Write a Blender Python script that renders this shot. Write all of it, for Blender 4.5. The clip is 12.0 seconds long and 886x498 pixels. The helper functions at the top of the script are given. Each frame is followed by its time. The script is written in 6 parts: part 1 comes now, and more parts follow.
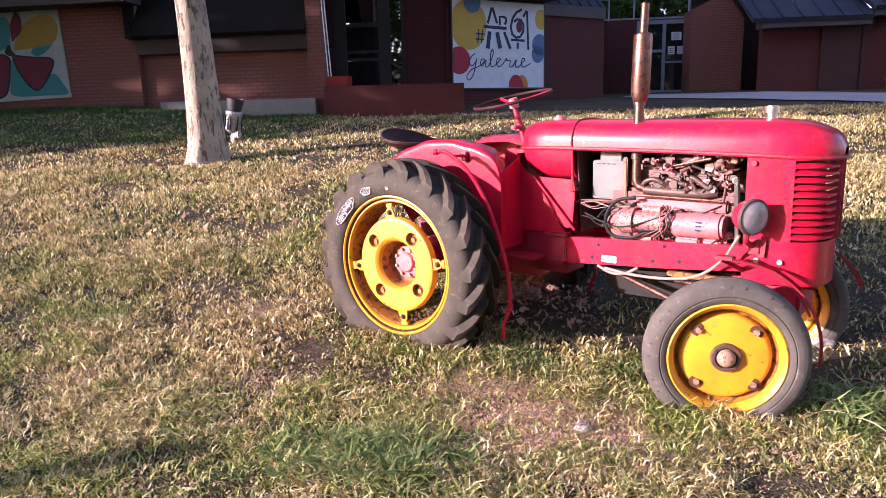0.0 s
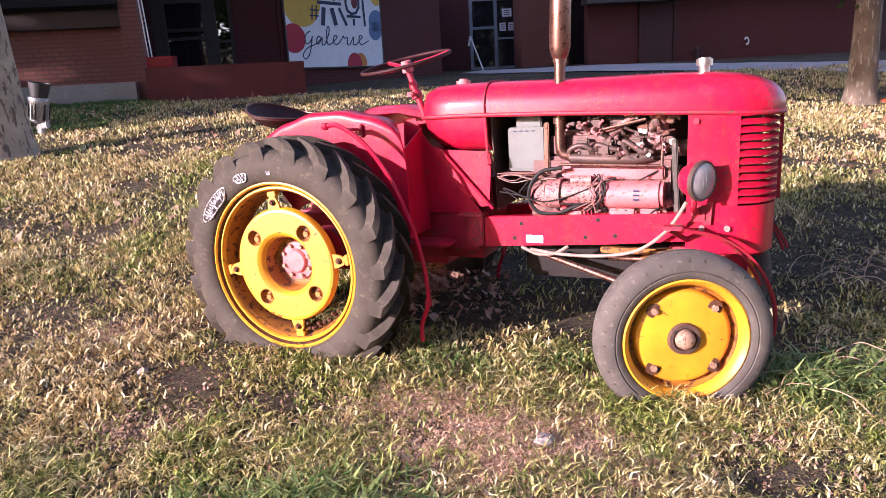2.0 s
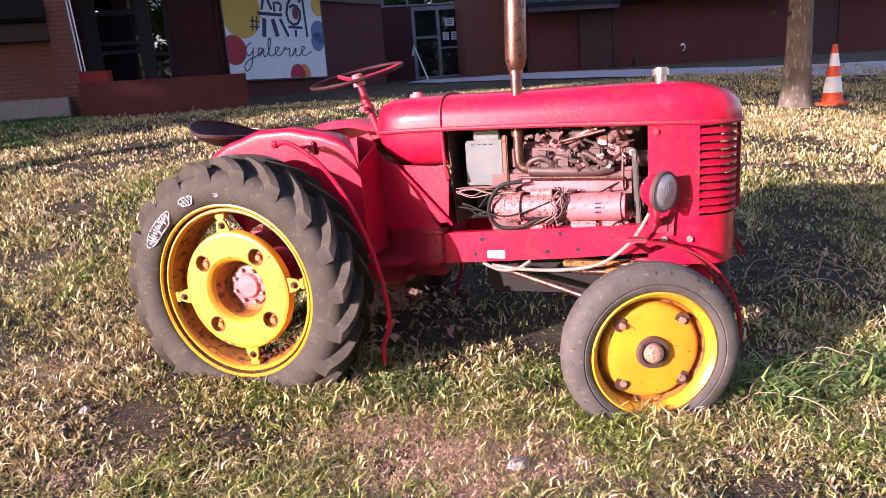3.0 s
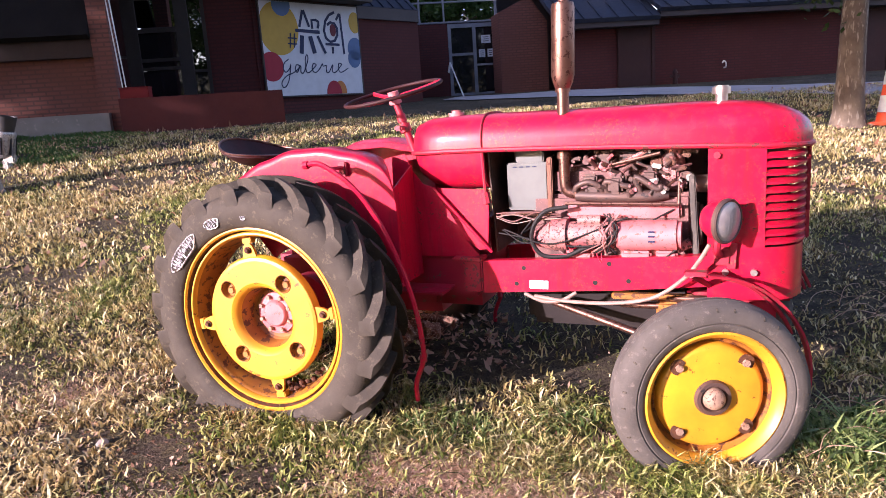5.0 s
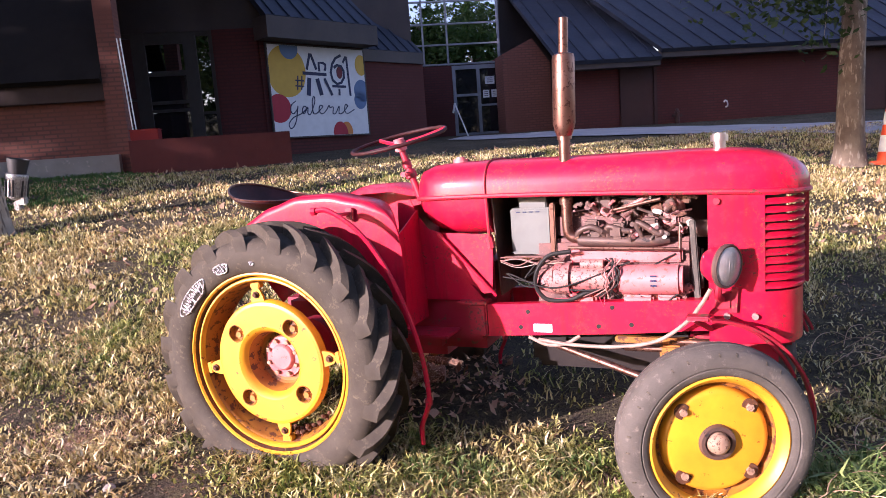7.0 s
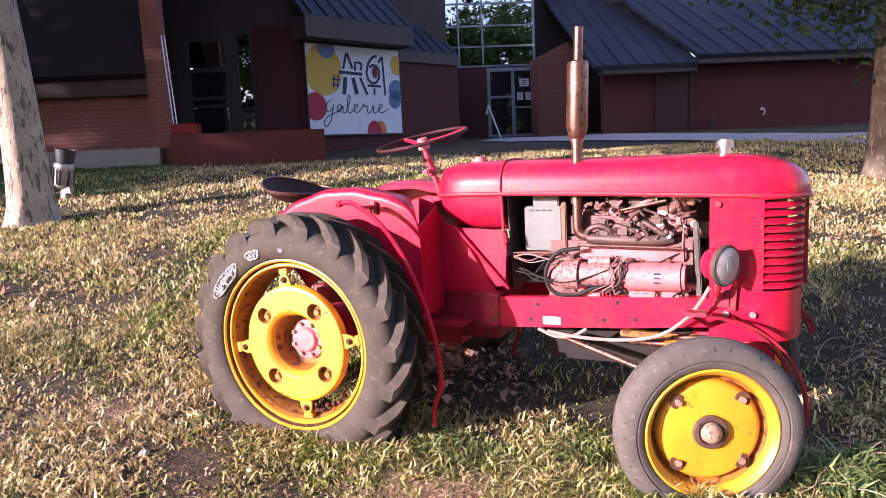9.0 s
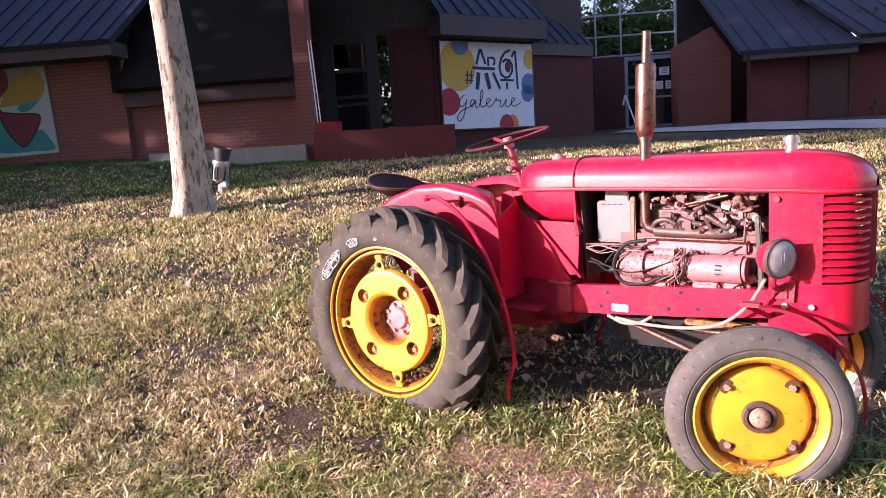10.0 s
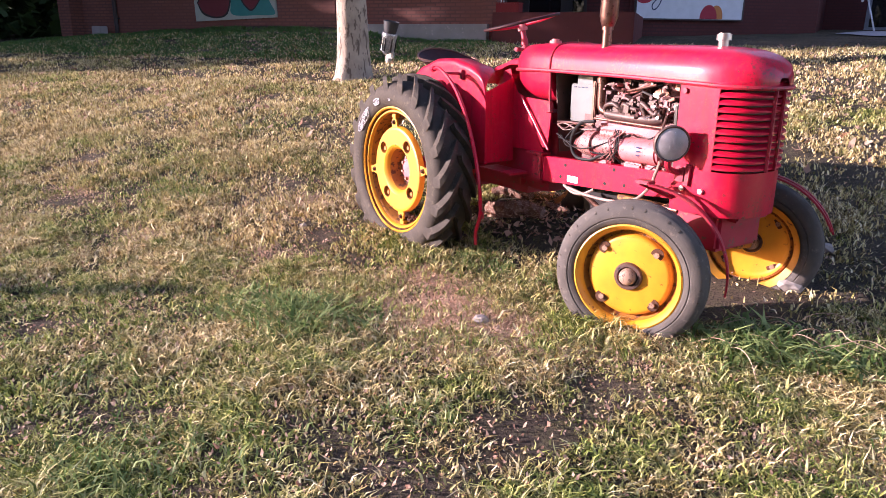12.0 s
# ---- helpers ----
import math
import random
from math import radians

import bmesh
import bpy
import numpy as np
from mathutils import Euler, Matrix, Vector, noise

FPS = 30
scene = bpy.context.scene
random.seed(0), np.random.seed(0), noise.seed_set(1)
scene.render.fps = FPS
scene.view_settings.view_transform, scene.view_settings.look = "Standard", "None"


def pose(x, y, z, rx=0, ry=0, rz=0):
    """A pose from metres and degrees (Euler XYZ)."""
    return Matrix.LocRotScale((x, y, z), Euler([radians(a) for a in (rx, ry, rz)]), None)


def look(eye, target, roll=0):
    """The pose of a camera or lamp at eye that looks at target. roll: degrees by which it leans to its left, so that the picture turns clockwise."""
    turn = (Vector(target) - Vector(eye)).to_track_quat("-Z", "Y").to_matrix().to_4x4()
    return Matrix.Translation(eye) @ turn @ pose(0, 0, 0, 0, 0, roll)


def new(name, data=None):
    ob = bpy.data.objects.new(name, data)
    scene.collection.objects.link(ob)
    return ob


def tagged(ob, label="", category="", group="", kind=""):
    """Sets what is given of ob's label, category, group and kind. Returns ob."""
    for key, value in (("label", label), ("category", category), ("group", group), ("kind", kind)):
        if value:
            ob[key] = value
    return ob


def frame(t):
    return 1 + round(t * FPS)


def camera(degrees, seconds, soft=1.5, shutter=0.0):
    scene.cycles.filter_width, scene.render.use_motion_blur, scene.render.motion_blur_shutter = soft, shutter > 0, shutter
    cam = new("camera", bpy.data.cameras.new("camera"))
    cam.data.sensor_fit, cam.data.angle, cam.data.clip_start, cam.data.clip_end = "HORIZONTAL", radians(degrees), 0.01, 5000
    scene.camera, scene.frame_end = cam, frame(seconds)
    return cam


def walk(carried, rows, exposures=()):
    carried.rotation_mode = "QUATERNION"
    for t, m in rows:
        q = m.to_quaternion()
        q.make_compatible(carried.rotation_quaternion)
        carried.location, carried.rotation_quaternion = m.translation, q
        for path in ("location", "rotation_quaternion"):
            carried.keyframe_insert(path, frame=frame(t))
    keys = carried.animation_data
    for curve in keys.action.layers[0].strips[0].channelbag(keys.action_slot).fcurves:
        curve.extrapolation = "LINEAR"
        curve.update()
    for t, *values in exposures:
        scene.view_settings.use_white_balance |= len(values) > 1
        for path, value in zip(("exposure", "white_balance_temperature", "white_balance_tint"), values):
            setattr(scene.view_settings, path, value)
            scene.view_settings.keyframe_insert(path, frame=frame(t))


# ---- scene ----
cam = camera(64.7, 12.0, soft=0.75)
PATH = [
    (0, (0.199, -0.042, 1.462), (-0.038, 1.905, 1.069), -1.5),
    (0.5, (0.112, 0.103, 1.465), (-0.1, 2.033, 0.986), -2.0),
    (1, (0.045, 0.185, 1.433), (0.22, 2.128, 0.992), -2.2),
    (1.5, (-0.066, 0.302, 1.395), (0.099, 2.214, 0.832), -4.7),
    (2, (-0.095, 0.44, 1.398), (0.117, 2.376, 0.94), -3.2),
    (2.5, (-0.162, 0.511, 1.433), (0.153, 2.427, 0.954), -3.4),
    (2.7, (-0.13, 0.515, 1.424), (0.233, 2.431, 0.981), -4.0),
    (4.3, (-0.11, 0.708, 1.412), (0.161, 2.638, 0.965), -4.9),
    (4.5, (-0.113, 0.701, 1.419), (0.159, 2.638, 1.002), -4.2),
    (5, (-0.107, 0.719, 1.427), (0.163, 2.661, 1.034), -3.9),
    (5.5, (-0.104, 0.751, 1.446), (0.172, 2.703, 1.105), -3.3),
    (6, (-0.108, 0.741, 1.451), (0.169, 2.699, 1.156), -3.4),
    (6.5, (-0.105, 0.708, 1.457), (0.162, 2.669, 1.174), -3.8),
    (7, (-0.109, 0.683, 1.459), (0.156, 2.644, 1.172), -4.1),
    (8.8, (-0.087, 0.603, 1.447), (0.11, 2.569, 1.143), -2.8),
    (9, (-0.074, 0.517, 1.449), (0.103, 2.489, 1.17), -2.7),
    (9.5, (0.012, 0.365, 1.432), (-0.02, 2.333, 1.074), -1.4),
    (10, (0.178, 0.229, 1.466), (-0.046, 2.197, 1.186), -3.5),
    (10.5, (0.45, 0.158, 1.443), (0.102, 2.091, 1.07), 1.2),
    (11, (0.742, 0.064, 1.43), (0.209, 1.945, 1.009), 1.3),
    (11.5, (1.05, -0.067, 1.427), (0.323, 1.739, 0.967), -0.7),
    (12, (1.356, -0.128, 1.401), (0.571, 1.621, 0.831), 0.5),
]
walk(cam, [(t, look(eye, target, roll)) for t, eye, target, roll in PATH],
     exposures=((0.0, 1.50, 5950, 40), (2.5, 1.42, 5950, 40), (7.0, 1.46, 5950, 40), (9.5, 1.58, 5950, 40), (12.0, 1.55, 5950, 40)))

# ---- light ----
SUN_TO = Vector((-0.906, -0.423, 0.0)).normalized()
SUN_EL = radians(14.0)
world = bpy.data.worlds.new("sky")
scene.world = world
world.use_nodes = True
wn = world.node_tree
sky = wn.nodes.new("ShaderNodeTexSky")
sky.sky_type = 'NISHITA'
sky.sun_disc = False
sky.sun_elevation = SUN_EL
sky.sun_rotation = math.atan2(SUN_TO.x, SUN_TO.y)
sky.air_density, sky.dust_density, sky.ozone_density = 1.0, 1.2, 1.0
wn.links.new(sky.outputs[0], wn.nodes["Background"].inputs[0])
wn.nodes["Background"].inputs[1].default_value = 0.150
sun_data = bpy.data.lights.new("sun", 'SUN')
sun_data.energy, sun_data.angle, sun_data.color = 5.0, radians(0.6), (1.0, 0.90, 0.78)
sun = new("sun", sun_data)
sun_dir = SUN_TO * math.cos(SUN_EL) + Vector((0, 0, math.sin(SUN_EL)))
sun.matrix_world = look(sun_dir * 50, (0, 0, 0))


# ---- materials ----
class Mat:
    """A small wrapper to wire node materials."""

    def __init__(self, name, rough=0.6, metal=0.0, spec=0.5):
        self.m = bpy.data.materials.new(name)
        self.m.use_nodes = True
        self.t = self.m.node_tree
        self.b = self.t.nodes["Principled BSDF"]
        self.b.inputs["Roughness"].default_value = rough
        self.b.inputs["Metallic"].default_value = metal
        self.b.inputs["Specular IOR Level"].default_value = spec
        self.co = self.t.nodes.new("ShaderNodeTexCoord").outputs["Object"]

    def node(self, kind, **values):
        n = self.t.nodes.new(kind)
        for k, v in values.items():
            n.inputs[k.replace("_", " ")].default_value = v
        return n

    def link(self, a, b):
        self.t.links.new(a, b)

    def noise(self, scale, detail=4.0, rough=0.55, vec=None):
        n = self.node("ShaderNodeTexNoise", Scale=scale, Detail=detail, Roughness=rough)
        self.link(vec or self.co, n.inputs["Vector"])
        return n.outputs["Fac"]

    def ramp(self, fac, stops):
        n = self.t.nodes.new("ShaderNodeValToRGB")
        e = n.color_ramp.elements
        while len(e) < len(stops):
            e.new(0.5)
        for el, (p, c) in zip(e, stops):
            el.position = p
            el.color = (*c, 1) if len(c) == 3 else c
        self.link(fac, n.inputs["Fac"])
        return n.outputs["Color"]

    def mix(self, fac, a, b, mode='MIX'):
        n = self.t.nodes.new("ShaderNodeMix")
        n.data_type, n.blend_type = 'RGBA', mode
        for sock, v in ((n.inputs["Factor"], fac), (n.inputs[6], a), (n.inputs[7], b)):
            if hasattr(v, "is_output"):
                self.link(v, sock)
            else:
                sock.default_value = v if isinstance(v, float) else (*v, 1)
        return n.outputs[2]

    def math(self, op, a, b=0.0, clamp=False):
        n = self.t.nodes.new("ShaderNodeMath")
        n.operation, n.use_clamp = op, clamp
        for sock, v in zip(n.inputs, (a, b)):
            if hasattr(v, "is_output"):
                self.link(v, sock)
            else:
                sock.default_value = v
        return n.outputs[0]

    def color(self, c):
        if hasattr(c, "is_output"):
            self.link(c, self.b.inputs["Base Color"])
        else:
            self.b.inputs["Base Color"].default_value = (*c, 1)
        return self

    def translucent(self, c, share):
        """Let part of the light through, as thin blades and leaves do."""
        t = self.t.nodes.new("ShaderNodeBsdfTranslucent")
        mix = self.t.nodes.new("ShaderNodeMixShader")
        mix.inputs[0].default_value = share
        self.link(c, t.inputs["Color"])
        self.link(self.b.outputs[0], mix.inputs[1])
        self.link(t.outputs[0], mix.inputs[2])
        self.link(mix.outputs[0], self.t.nodes["Material Output"].inputs["Surface"])

    def roughness(self, fac, lo, hi):
        self.link(self.math('ADD', self.math('MULTIPLY', fac, hi - lo), lo), self.b.inputs["Roughness"])
        return self

    def bump(self, fac, strength=0.3, dist=0.01):
        n = self.node("ShaderNodeBump", Strength=strength, Distance=dist)
        self.link(fac, n.inputs["Height"])
        self.link(n.outputs[0], self.b.inputs["Normal"])
        return self


def worn(name, base, dark, chip, rough=0.4, chips=0.62, scale=1.0, spec=0.5, metal=0.0, coat=0.0, dents=0.0):
    """Old paint or metal: uneven tone, dirty patches and small chips."""
    k = Mat(name, rough, metal, spec)
    big, mid, fine = k.noise(4 * scale, 5), k.noise(22 * scale, 6, 0.65), k.noise(140 * scale, 3)
    c = k.mix(k.ramp(big, [(0.35, (0, 0, 0)), (0.7, (1, 1, 1))]), base, dark)
    c = k.mix(k.ramp(mid, [(chips, (0, 0, 0)), (chips + 0.04, (1, 1, 1))]), c, chip)
    k.color(c).roughness(mid, rough - 0.12, rough + 0.2).bump(k.math('ADD', k.math('MULTIPLY', big, dents), fine), 0.08, 0.003)
    k.b.inputs["Coat Weight"].default_value, k.b.inputs["Coat Roughness"].default_value = coat, 0.07
    return k.m


def red_paint_material():
    """Sun-worn tractor enamel: faded patches, drip stains, clustered chips down to rust."""
    k = Mat("red paint", 0.36, 0.0, 0.18)
    big, mid, fine, dust = k.noise(4, 5), k.noise(30, 6, 0.7), k.noise(95, 5, 0.7), k.noise(260, 3, 0.7)
    sc = k.node("ShaderNodeMapping")
    sc.inputs["Scale"].default_value = (1.0, 1.0, 0.14)
    k.link(k.co, sc.inputs["Vector"])
    drip = k.noise(26, 4, 0.6, sc.outputs[0])
    c = k.mix(k.ramp(big, [(0.35, (0, 0, 0)), (0.7, (1, 1, 1))]), (0.54, 0.006, 0.032), (0.44, 0.006, 0.026))
    c = k.mix(k.math('MULTIPLY', k.ramp(drip, [(0.52, (0, 0, 0)), (0.68, (1, 1, 1))]), 0.5), c, (0.20, 0.012, 0.016))
    c = k.mix(k.math('MULTIPLY', k.ramp(mid, [(0.50, (0, 0, 0)), (0.72, (1, 1, 1))]), 0.10), c, (0.58, 0.14, 0.14))
    clusters = k.math('MULTIPLY', k.ramp(k.noise(6.5, 4, 0.6), [(0.50, (0, 0, 0)), (0.60, (1, 1, 1))]), k.ramp(fine, [(0.55, (0, 0, 0)), (0.59, (1, 1, 1))]))
    c = k.mix(clusters, c, (0.13, 0.035, 0.025))
    c = k.mix(k.ramp(k.math('MULTIPLY', fine, mid), [(0.385, (0, 0, 0)), (0.40, (1, 1, 1))]), c, (0.10, 0.03, 0.022))
    k.color(c).roughness(mid, 0.30, 0.58).bump(k.math('ADD', k.math('MULTIPLY', big, 16.0), k.math('ADD', dust, clusters)), 0.09, 0.003)
    k.b.inputs["Coat Weight"].default_value, k.b.inputs["Coat Roughness"].default_value = 0.50, 0.13
    return k.m


red_paint = red_paint_material()
red_flaking = worn("flaking red paint", (0.46, 0.008, 0.030), (0.32, 0.012, 0.022), (0.12, 0.03, 0.022), 0.5, 0.55, 3.0)
red_old = worn("chipped red paint", (0.40, 0.008, 0.030), (0.26, 0.012, 0.022), (0.16, 0.055, 0.035), 0.5, 0.58)
yellow_paint = worn("yellow paint", (0.72, 0.345, 0.010), (0.56, 0.225, 0.009), (0.20, 0.06, 0.012), 0.42, 0.625, 1.4)
yellow_rust = worn("rusty yellow paint", (0.40, 0.16, 0.012), (0.24, 0.08, 0.012), (0.10, 0.032, 0.012), 0.55, 0.53, 1.6)
pink_metal = worn("faded red paint", (0.56, 0.18, 0.18), (0.44, 0.10, 0.10), (0.20, 0.08, 0.06), 0.5, 0.58, 2.6)
engine_mat = worn("flaking engine paint", (0.46, 0.13, 0.13), (0.40, 0.21, 0.17), (0.09, 0.04, 0.035), 0.5, 0.53, 4.0)
dark_metal = worn("oily dark iron", (0.09, 0.06, 0.052), (0.15, 0.08, 0.06), (0.03, 0.025, 0.025), 0.5, 0.6, 2.0, metal=0.4)
rust_pipe = worn("rusty bare steel", (0.25, 0.135, 0.10), (0.15, 0.07, 0.05), (0.09, 0.038, 0.027), 0.34, 0.56, 3.0, metal=0.85)
seat_mat = worn("dark seat leatherette", (0.030, 0.010, 0.010), (0.055, 0.014, 0.014), (0.42, 0.3, 0.28), 0.55, 0.70, 4.0, spec=0.25)
black_rubber = worn("black hose rubber", (0.011, 0.010, 0.010), (0.018, 0.016, 0.014), (0.06, 0.045, 0.04), 0.6, 0.66, 3.0, 0.25)
grey_wire = worn("pale cable sheath", (0.34, 0.24, 0.19), (0.22, 0.14, 0.11), (0.2, 0.12, 0.1), 0.5, 0.66, 4.0)
battery_mat = worn("grey plastic battery", (0.125, 0.135, 0.125), (0.10, 0.106, 0.098), (0.2, 0.17, 0.15), 0.45, 0.7, 3.0)
chrome_mat = worn("dull plated steel", (0.75, 0.68, 0.62), (0.6, 0.52, 0.46), (0.3, 0.2, 0.15), 0.3, 0.66, 4.0, metal=0.9)
white_plate = worn("white enamel plate", (0.85, 0.84, 0.82), (0.78, 0.76, 0.74), (0.5, 0.4, 0.35), 0.4, 0.72, 4.0)
# Lens grey stands in for what the glass reflects.
lens_mat = worn("grey lamp glass", (0.42, 0.37, 0.36), (0.30, 0.27, 0.26), (0.55, 0.5, 0.48), 0.15, 0.66, 5.0)


def tyre_material(name, tone, dust):
    k = Mat(name, 0.8, 0.0, 0.2)
    big, mid, fine = k.noise(9, 5, 0.6), k.noise(38, 6, 0.7), k.noise(160, 4)
    c = k.mix(k.ramp(big, [(0.3, (0, 0, 0)), (0.75, (1, 1, 1))]), tone, tuple(1.6 * v + 0.006 for v in tone))
    c = k.mix(k.ramp(mid, [(0.56, (0, 0, 0)), (0.70, (1, 1, 1))]), c, dust)
    k.color(c).roughness(mid, 0.6, 0.9).bump(k.math('ADD', mid, fine), 0.3, 0.004)
    return k.m


tyre_mat = tyre_material("weathered tyre rubber", (0.044, 0.036, 0.027), (0.12, 0.098, 0.070))
tyre_pale = tyre_material("dusty tyre rubber", (0.068, 0.059, 0.050), (0.17, 0.145, 0.12))
chalk_mat = worn("white paint scrawl", (0.72, 0.70, 0.70), (0.5, 0.48, 0.48), (0.1, 0.09, 0.09), 0.8, 0.5, 6.0)


def brick_material(name, a, b, mortar, scale=1.0):
    """Brick courses 65 mm high, for walls that stay far away."""
    k = Mat(name, 0.85, 0.0, 0.2)
    n = k.t.nodes.new("ShaderNodeTexBrick")
    n.offset = 0.5
    for key, v in (("Scale", 1.0), ("Mortar Size", 0.016), ("Brick Width", 0.23), ("Row Height", 0.075), ("Mortar Smooth", 0.2), ("Bias", -0.1)):
        n.inputs[key].default_value = v
    n.inputs["Color1"].default_value, n.inputs["Color2"].default_value, n.inputs["Mortar"].default_value = (*a, 1), (*b, 1), (*mortar, 1)
    sep = k.node("ShaderNodeSeparateXYZ")
    comb = k.node("ShaderNodeCombineXYZ")
    k.link(k.co, sep.inputs[0])
    k.link(k.math('ADD', sep.outputs[0], sep.outputs[1]), comb.inputs[0])
    k.link(sep.outputs[2], comb.inputs[1])
    k.link(comb.outputs[0], n.inputs["Vector"])
    c = k.mix(k.ramp(k.noise(0.8, 5), [(0.3, (0, 0, 0)), (0.75, (1, 1, 1))]), n.outputs["Color"], tuple(v * 0.7 for v in a))
    k.color(c).bump(n.outputs["Fac"], -0.4, 0.008)
    return k.m


brick_mat = brick_material("red facade brick", (0.25, 0.102, 0.076), (0.20, 0.080, 0.060), (0.13, 0.068, 0.057))
# Darker tone of the facade brick, for recess, sign, link and east walls.
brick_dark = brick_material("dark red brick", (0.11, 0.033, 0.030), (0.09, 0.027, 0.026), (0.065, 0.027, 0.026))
concrete = worn("grey concrete", (0.30, 0.29, 0.27), (0.22, 0.22, 0.20), (0.36, 0.34, 0.31), 0.85, 0.6, 0.6, 0.2)
path_mat = worn("pale paving", (0.38, 0.35, 0.34), (0.30, 0.275, 0.27), (0.3, 0.27, 0.24), 0.85, 0.66, 0.4, 0.2)
red_floor = worn("red brown painted concrete", (0.115, 0.028, 0.024), (0.085, 0.022, 0.02), (0.13, 0.045, 0.035), 0.75, 0.66, 0.5, 0.3)
slate_mat = worn("dark zinc roofing", (0.022, 0.029, 0.048), (0.017, 0.022, 0.036), (0.03, 0.038, 0.057), 0.72, 0.66, 0.5, 0.4)
fascia_mat = worn("dark brown fascia", (0.065, 0.052, 0.05), (0.05, 0.042, 0.042), (0.09, 0.07, 0.06), 0.6, 0.66, 0.5, 0.3)
beam_mat = worn("brown timber beam", (0.055, 0.036, 0.030), (0.042, 0.029, 0.025), (0.08, 0.055, 0.045), 0.7, 0.66, 0.5, 0.3)
frame_mat = worn("dark brown door frame", (0.055, 0.048, 0.043), (0.045, 0.038, 0.034), (0.08, 0.07, 0.06), 0.55, 0.66, 1.0, 0.4)
white_metal = worn("white painted metal", (0.8, 0.8, 0.8), (0.7, 0.7, 0.7), (0.5, 0.5, 0.5), 0.4, 0.7, 1.0)
cone_orange = worn("orange cone plastic", (0.85, 0.10, 0.02), (0.7, 0.08, 0.02), (0.4, 0.1, 0.06), 0.5, 0.7, 3.0)
cone_white = worn("white reflective band", (0.8, 0.8, 0.8), (0.66, 0.66, 0.66), (0.4, 0.38, 0.36), 0.4, 0.68, 3.0)
lamp_black = worn("black lamp housing", (0.02, 0.02, 0.022), (0.03, 0.03, 0.03), (0.08, 0.07, 0.07), 0.5, 0.68, 3.0)
lamp_silver = worn("silver lamp body", (0.55, 0.55, 0.55), (0.4, 0.4, 0.4), (0.12, 0.12, 0.12), 0.35, 0.52, 5.0, metal=0.6)


def glass_material():
    k = Mat("dark window glass", 0.03, 0.0, 0.5)
    k.color((0.012, 0.013, 0.016))
    k.b.inputs["IOR"].default_value = 1.52
    return k.m


glass_mat = glass_material()


def coated_glass_material(name, tone):
    """Sun-control glass: a thin metal film that mirrors part of the sky."""
    k = Mat(name, 0.015, 1.0, 0.5)
    k.color(k.mix(k.noise(0.7, 3), tone, tuple(v * 0.8 for v in tone)))
    k.bump(k.noise(1.6, 2), 0.02, 0.02)
    return k.m


coated_glass = coated_glass_material("blue coated glass", (0.68, 0.72, 0.80))
coated_dark = coated_glass_material("grey coated glass", (0.40, 0.41, 0.42))
door_brown = worn("dark brown door paint", (0.055, 0.022, 0.018), (0.045, 0.018, 0.016), (0.07, 0.03, 0.025), 0.6, 0.66, 0.5, 0.3)
roof_brown = worn("weathered brown roofing", (0.016, 0.014, 0.013), (0.022, 0.019, 0.017), (0.02, 0.018, 0.016), 0.95, 0.66, 0.5, 0.06)
link_frame = worn("pale grey curtain wall frame", (0.22, 0.23, 0.26), (0.17, 0.18, 0.20), (0.3, 0.3, 0.32), 0.5, 0.68, 1.0, 0.4)


def bark_material(name, pale, grey, flakes):
    k = Mat(name, 0.9, 0.0, 0.2)
    sc = k.node("ShaderNodeMapping")
    sc.inputs["Scale"].default_value = (1.0, 1.0, 0.28)
    k.link(k.co, sc.inputs["Vector"])
    flake = k.noise(24, 5, 0.6, sc.outputs[0])
    mott = k.noise(5, 4)
    c = k.mix(k.ramp(mott, [(0.35, (0, 0, 0)), (0.65, (1, 1, 1))]), pale, grey)
    c = k.mix(k.ramp(flake, [(0.54, (0, 0, 0)), (0.60, (1, 1, 1))]), c, flakes)
    k.color(c).bump(flake, 0.8, 0.02)
    return k.m


bark_mat = bark_material("pale flaking bark", (0.40, 0.33, 0.25), (0.27, 0.22, 0.17), (0.13, 0.10, 0.075))
# Darker copy of the bark; the east trunk's shade is put into its colour.
bark_shaded = bark_material("shade-darkened mottled bark", (0.20, 0.155, 0.11), (0.12, 0.09, 0.065), (0.30, 0.25, 0.19))


def leaf_material(name, a, b):
    k = Mat(name, 0.6, 0.0, 0.25)
    geo = k.t.nodes.new("ShaderNodeNewGeometry")
    c = k.mix(geo.outputs["Random Per Island"], a, b)
    k.color(c).translucent(c, 0.35)
    return k.m


leaf_mat = leaf_material("tree leaves", (0.045, 0.10, 0.018), (0.09, 0.13, 0.03))


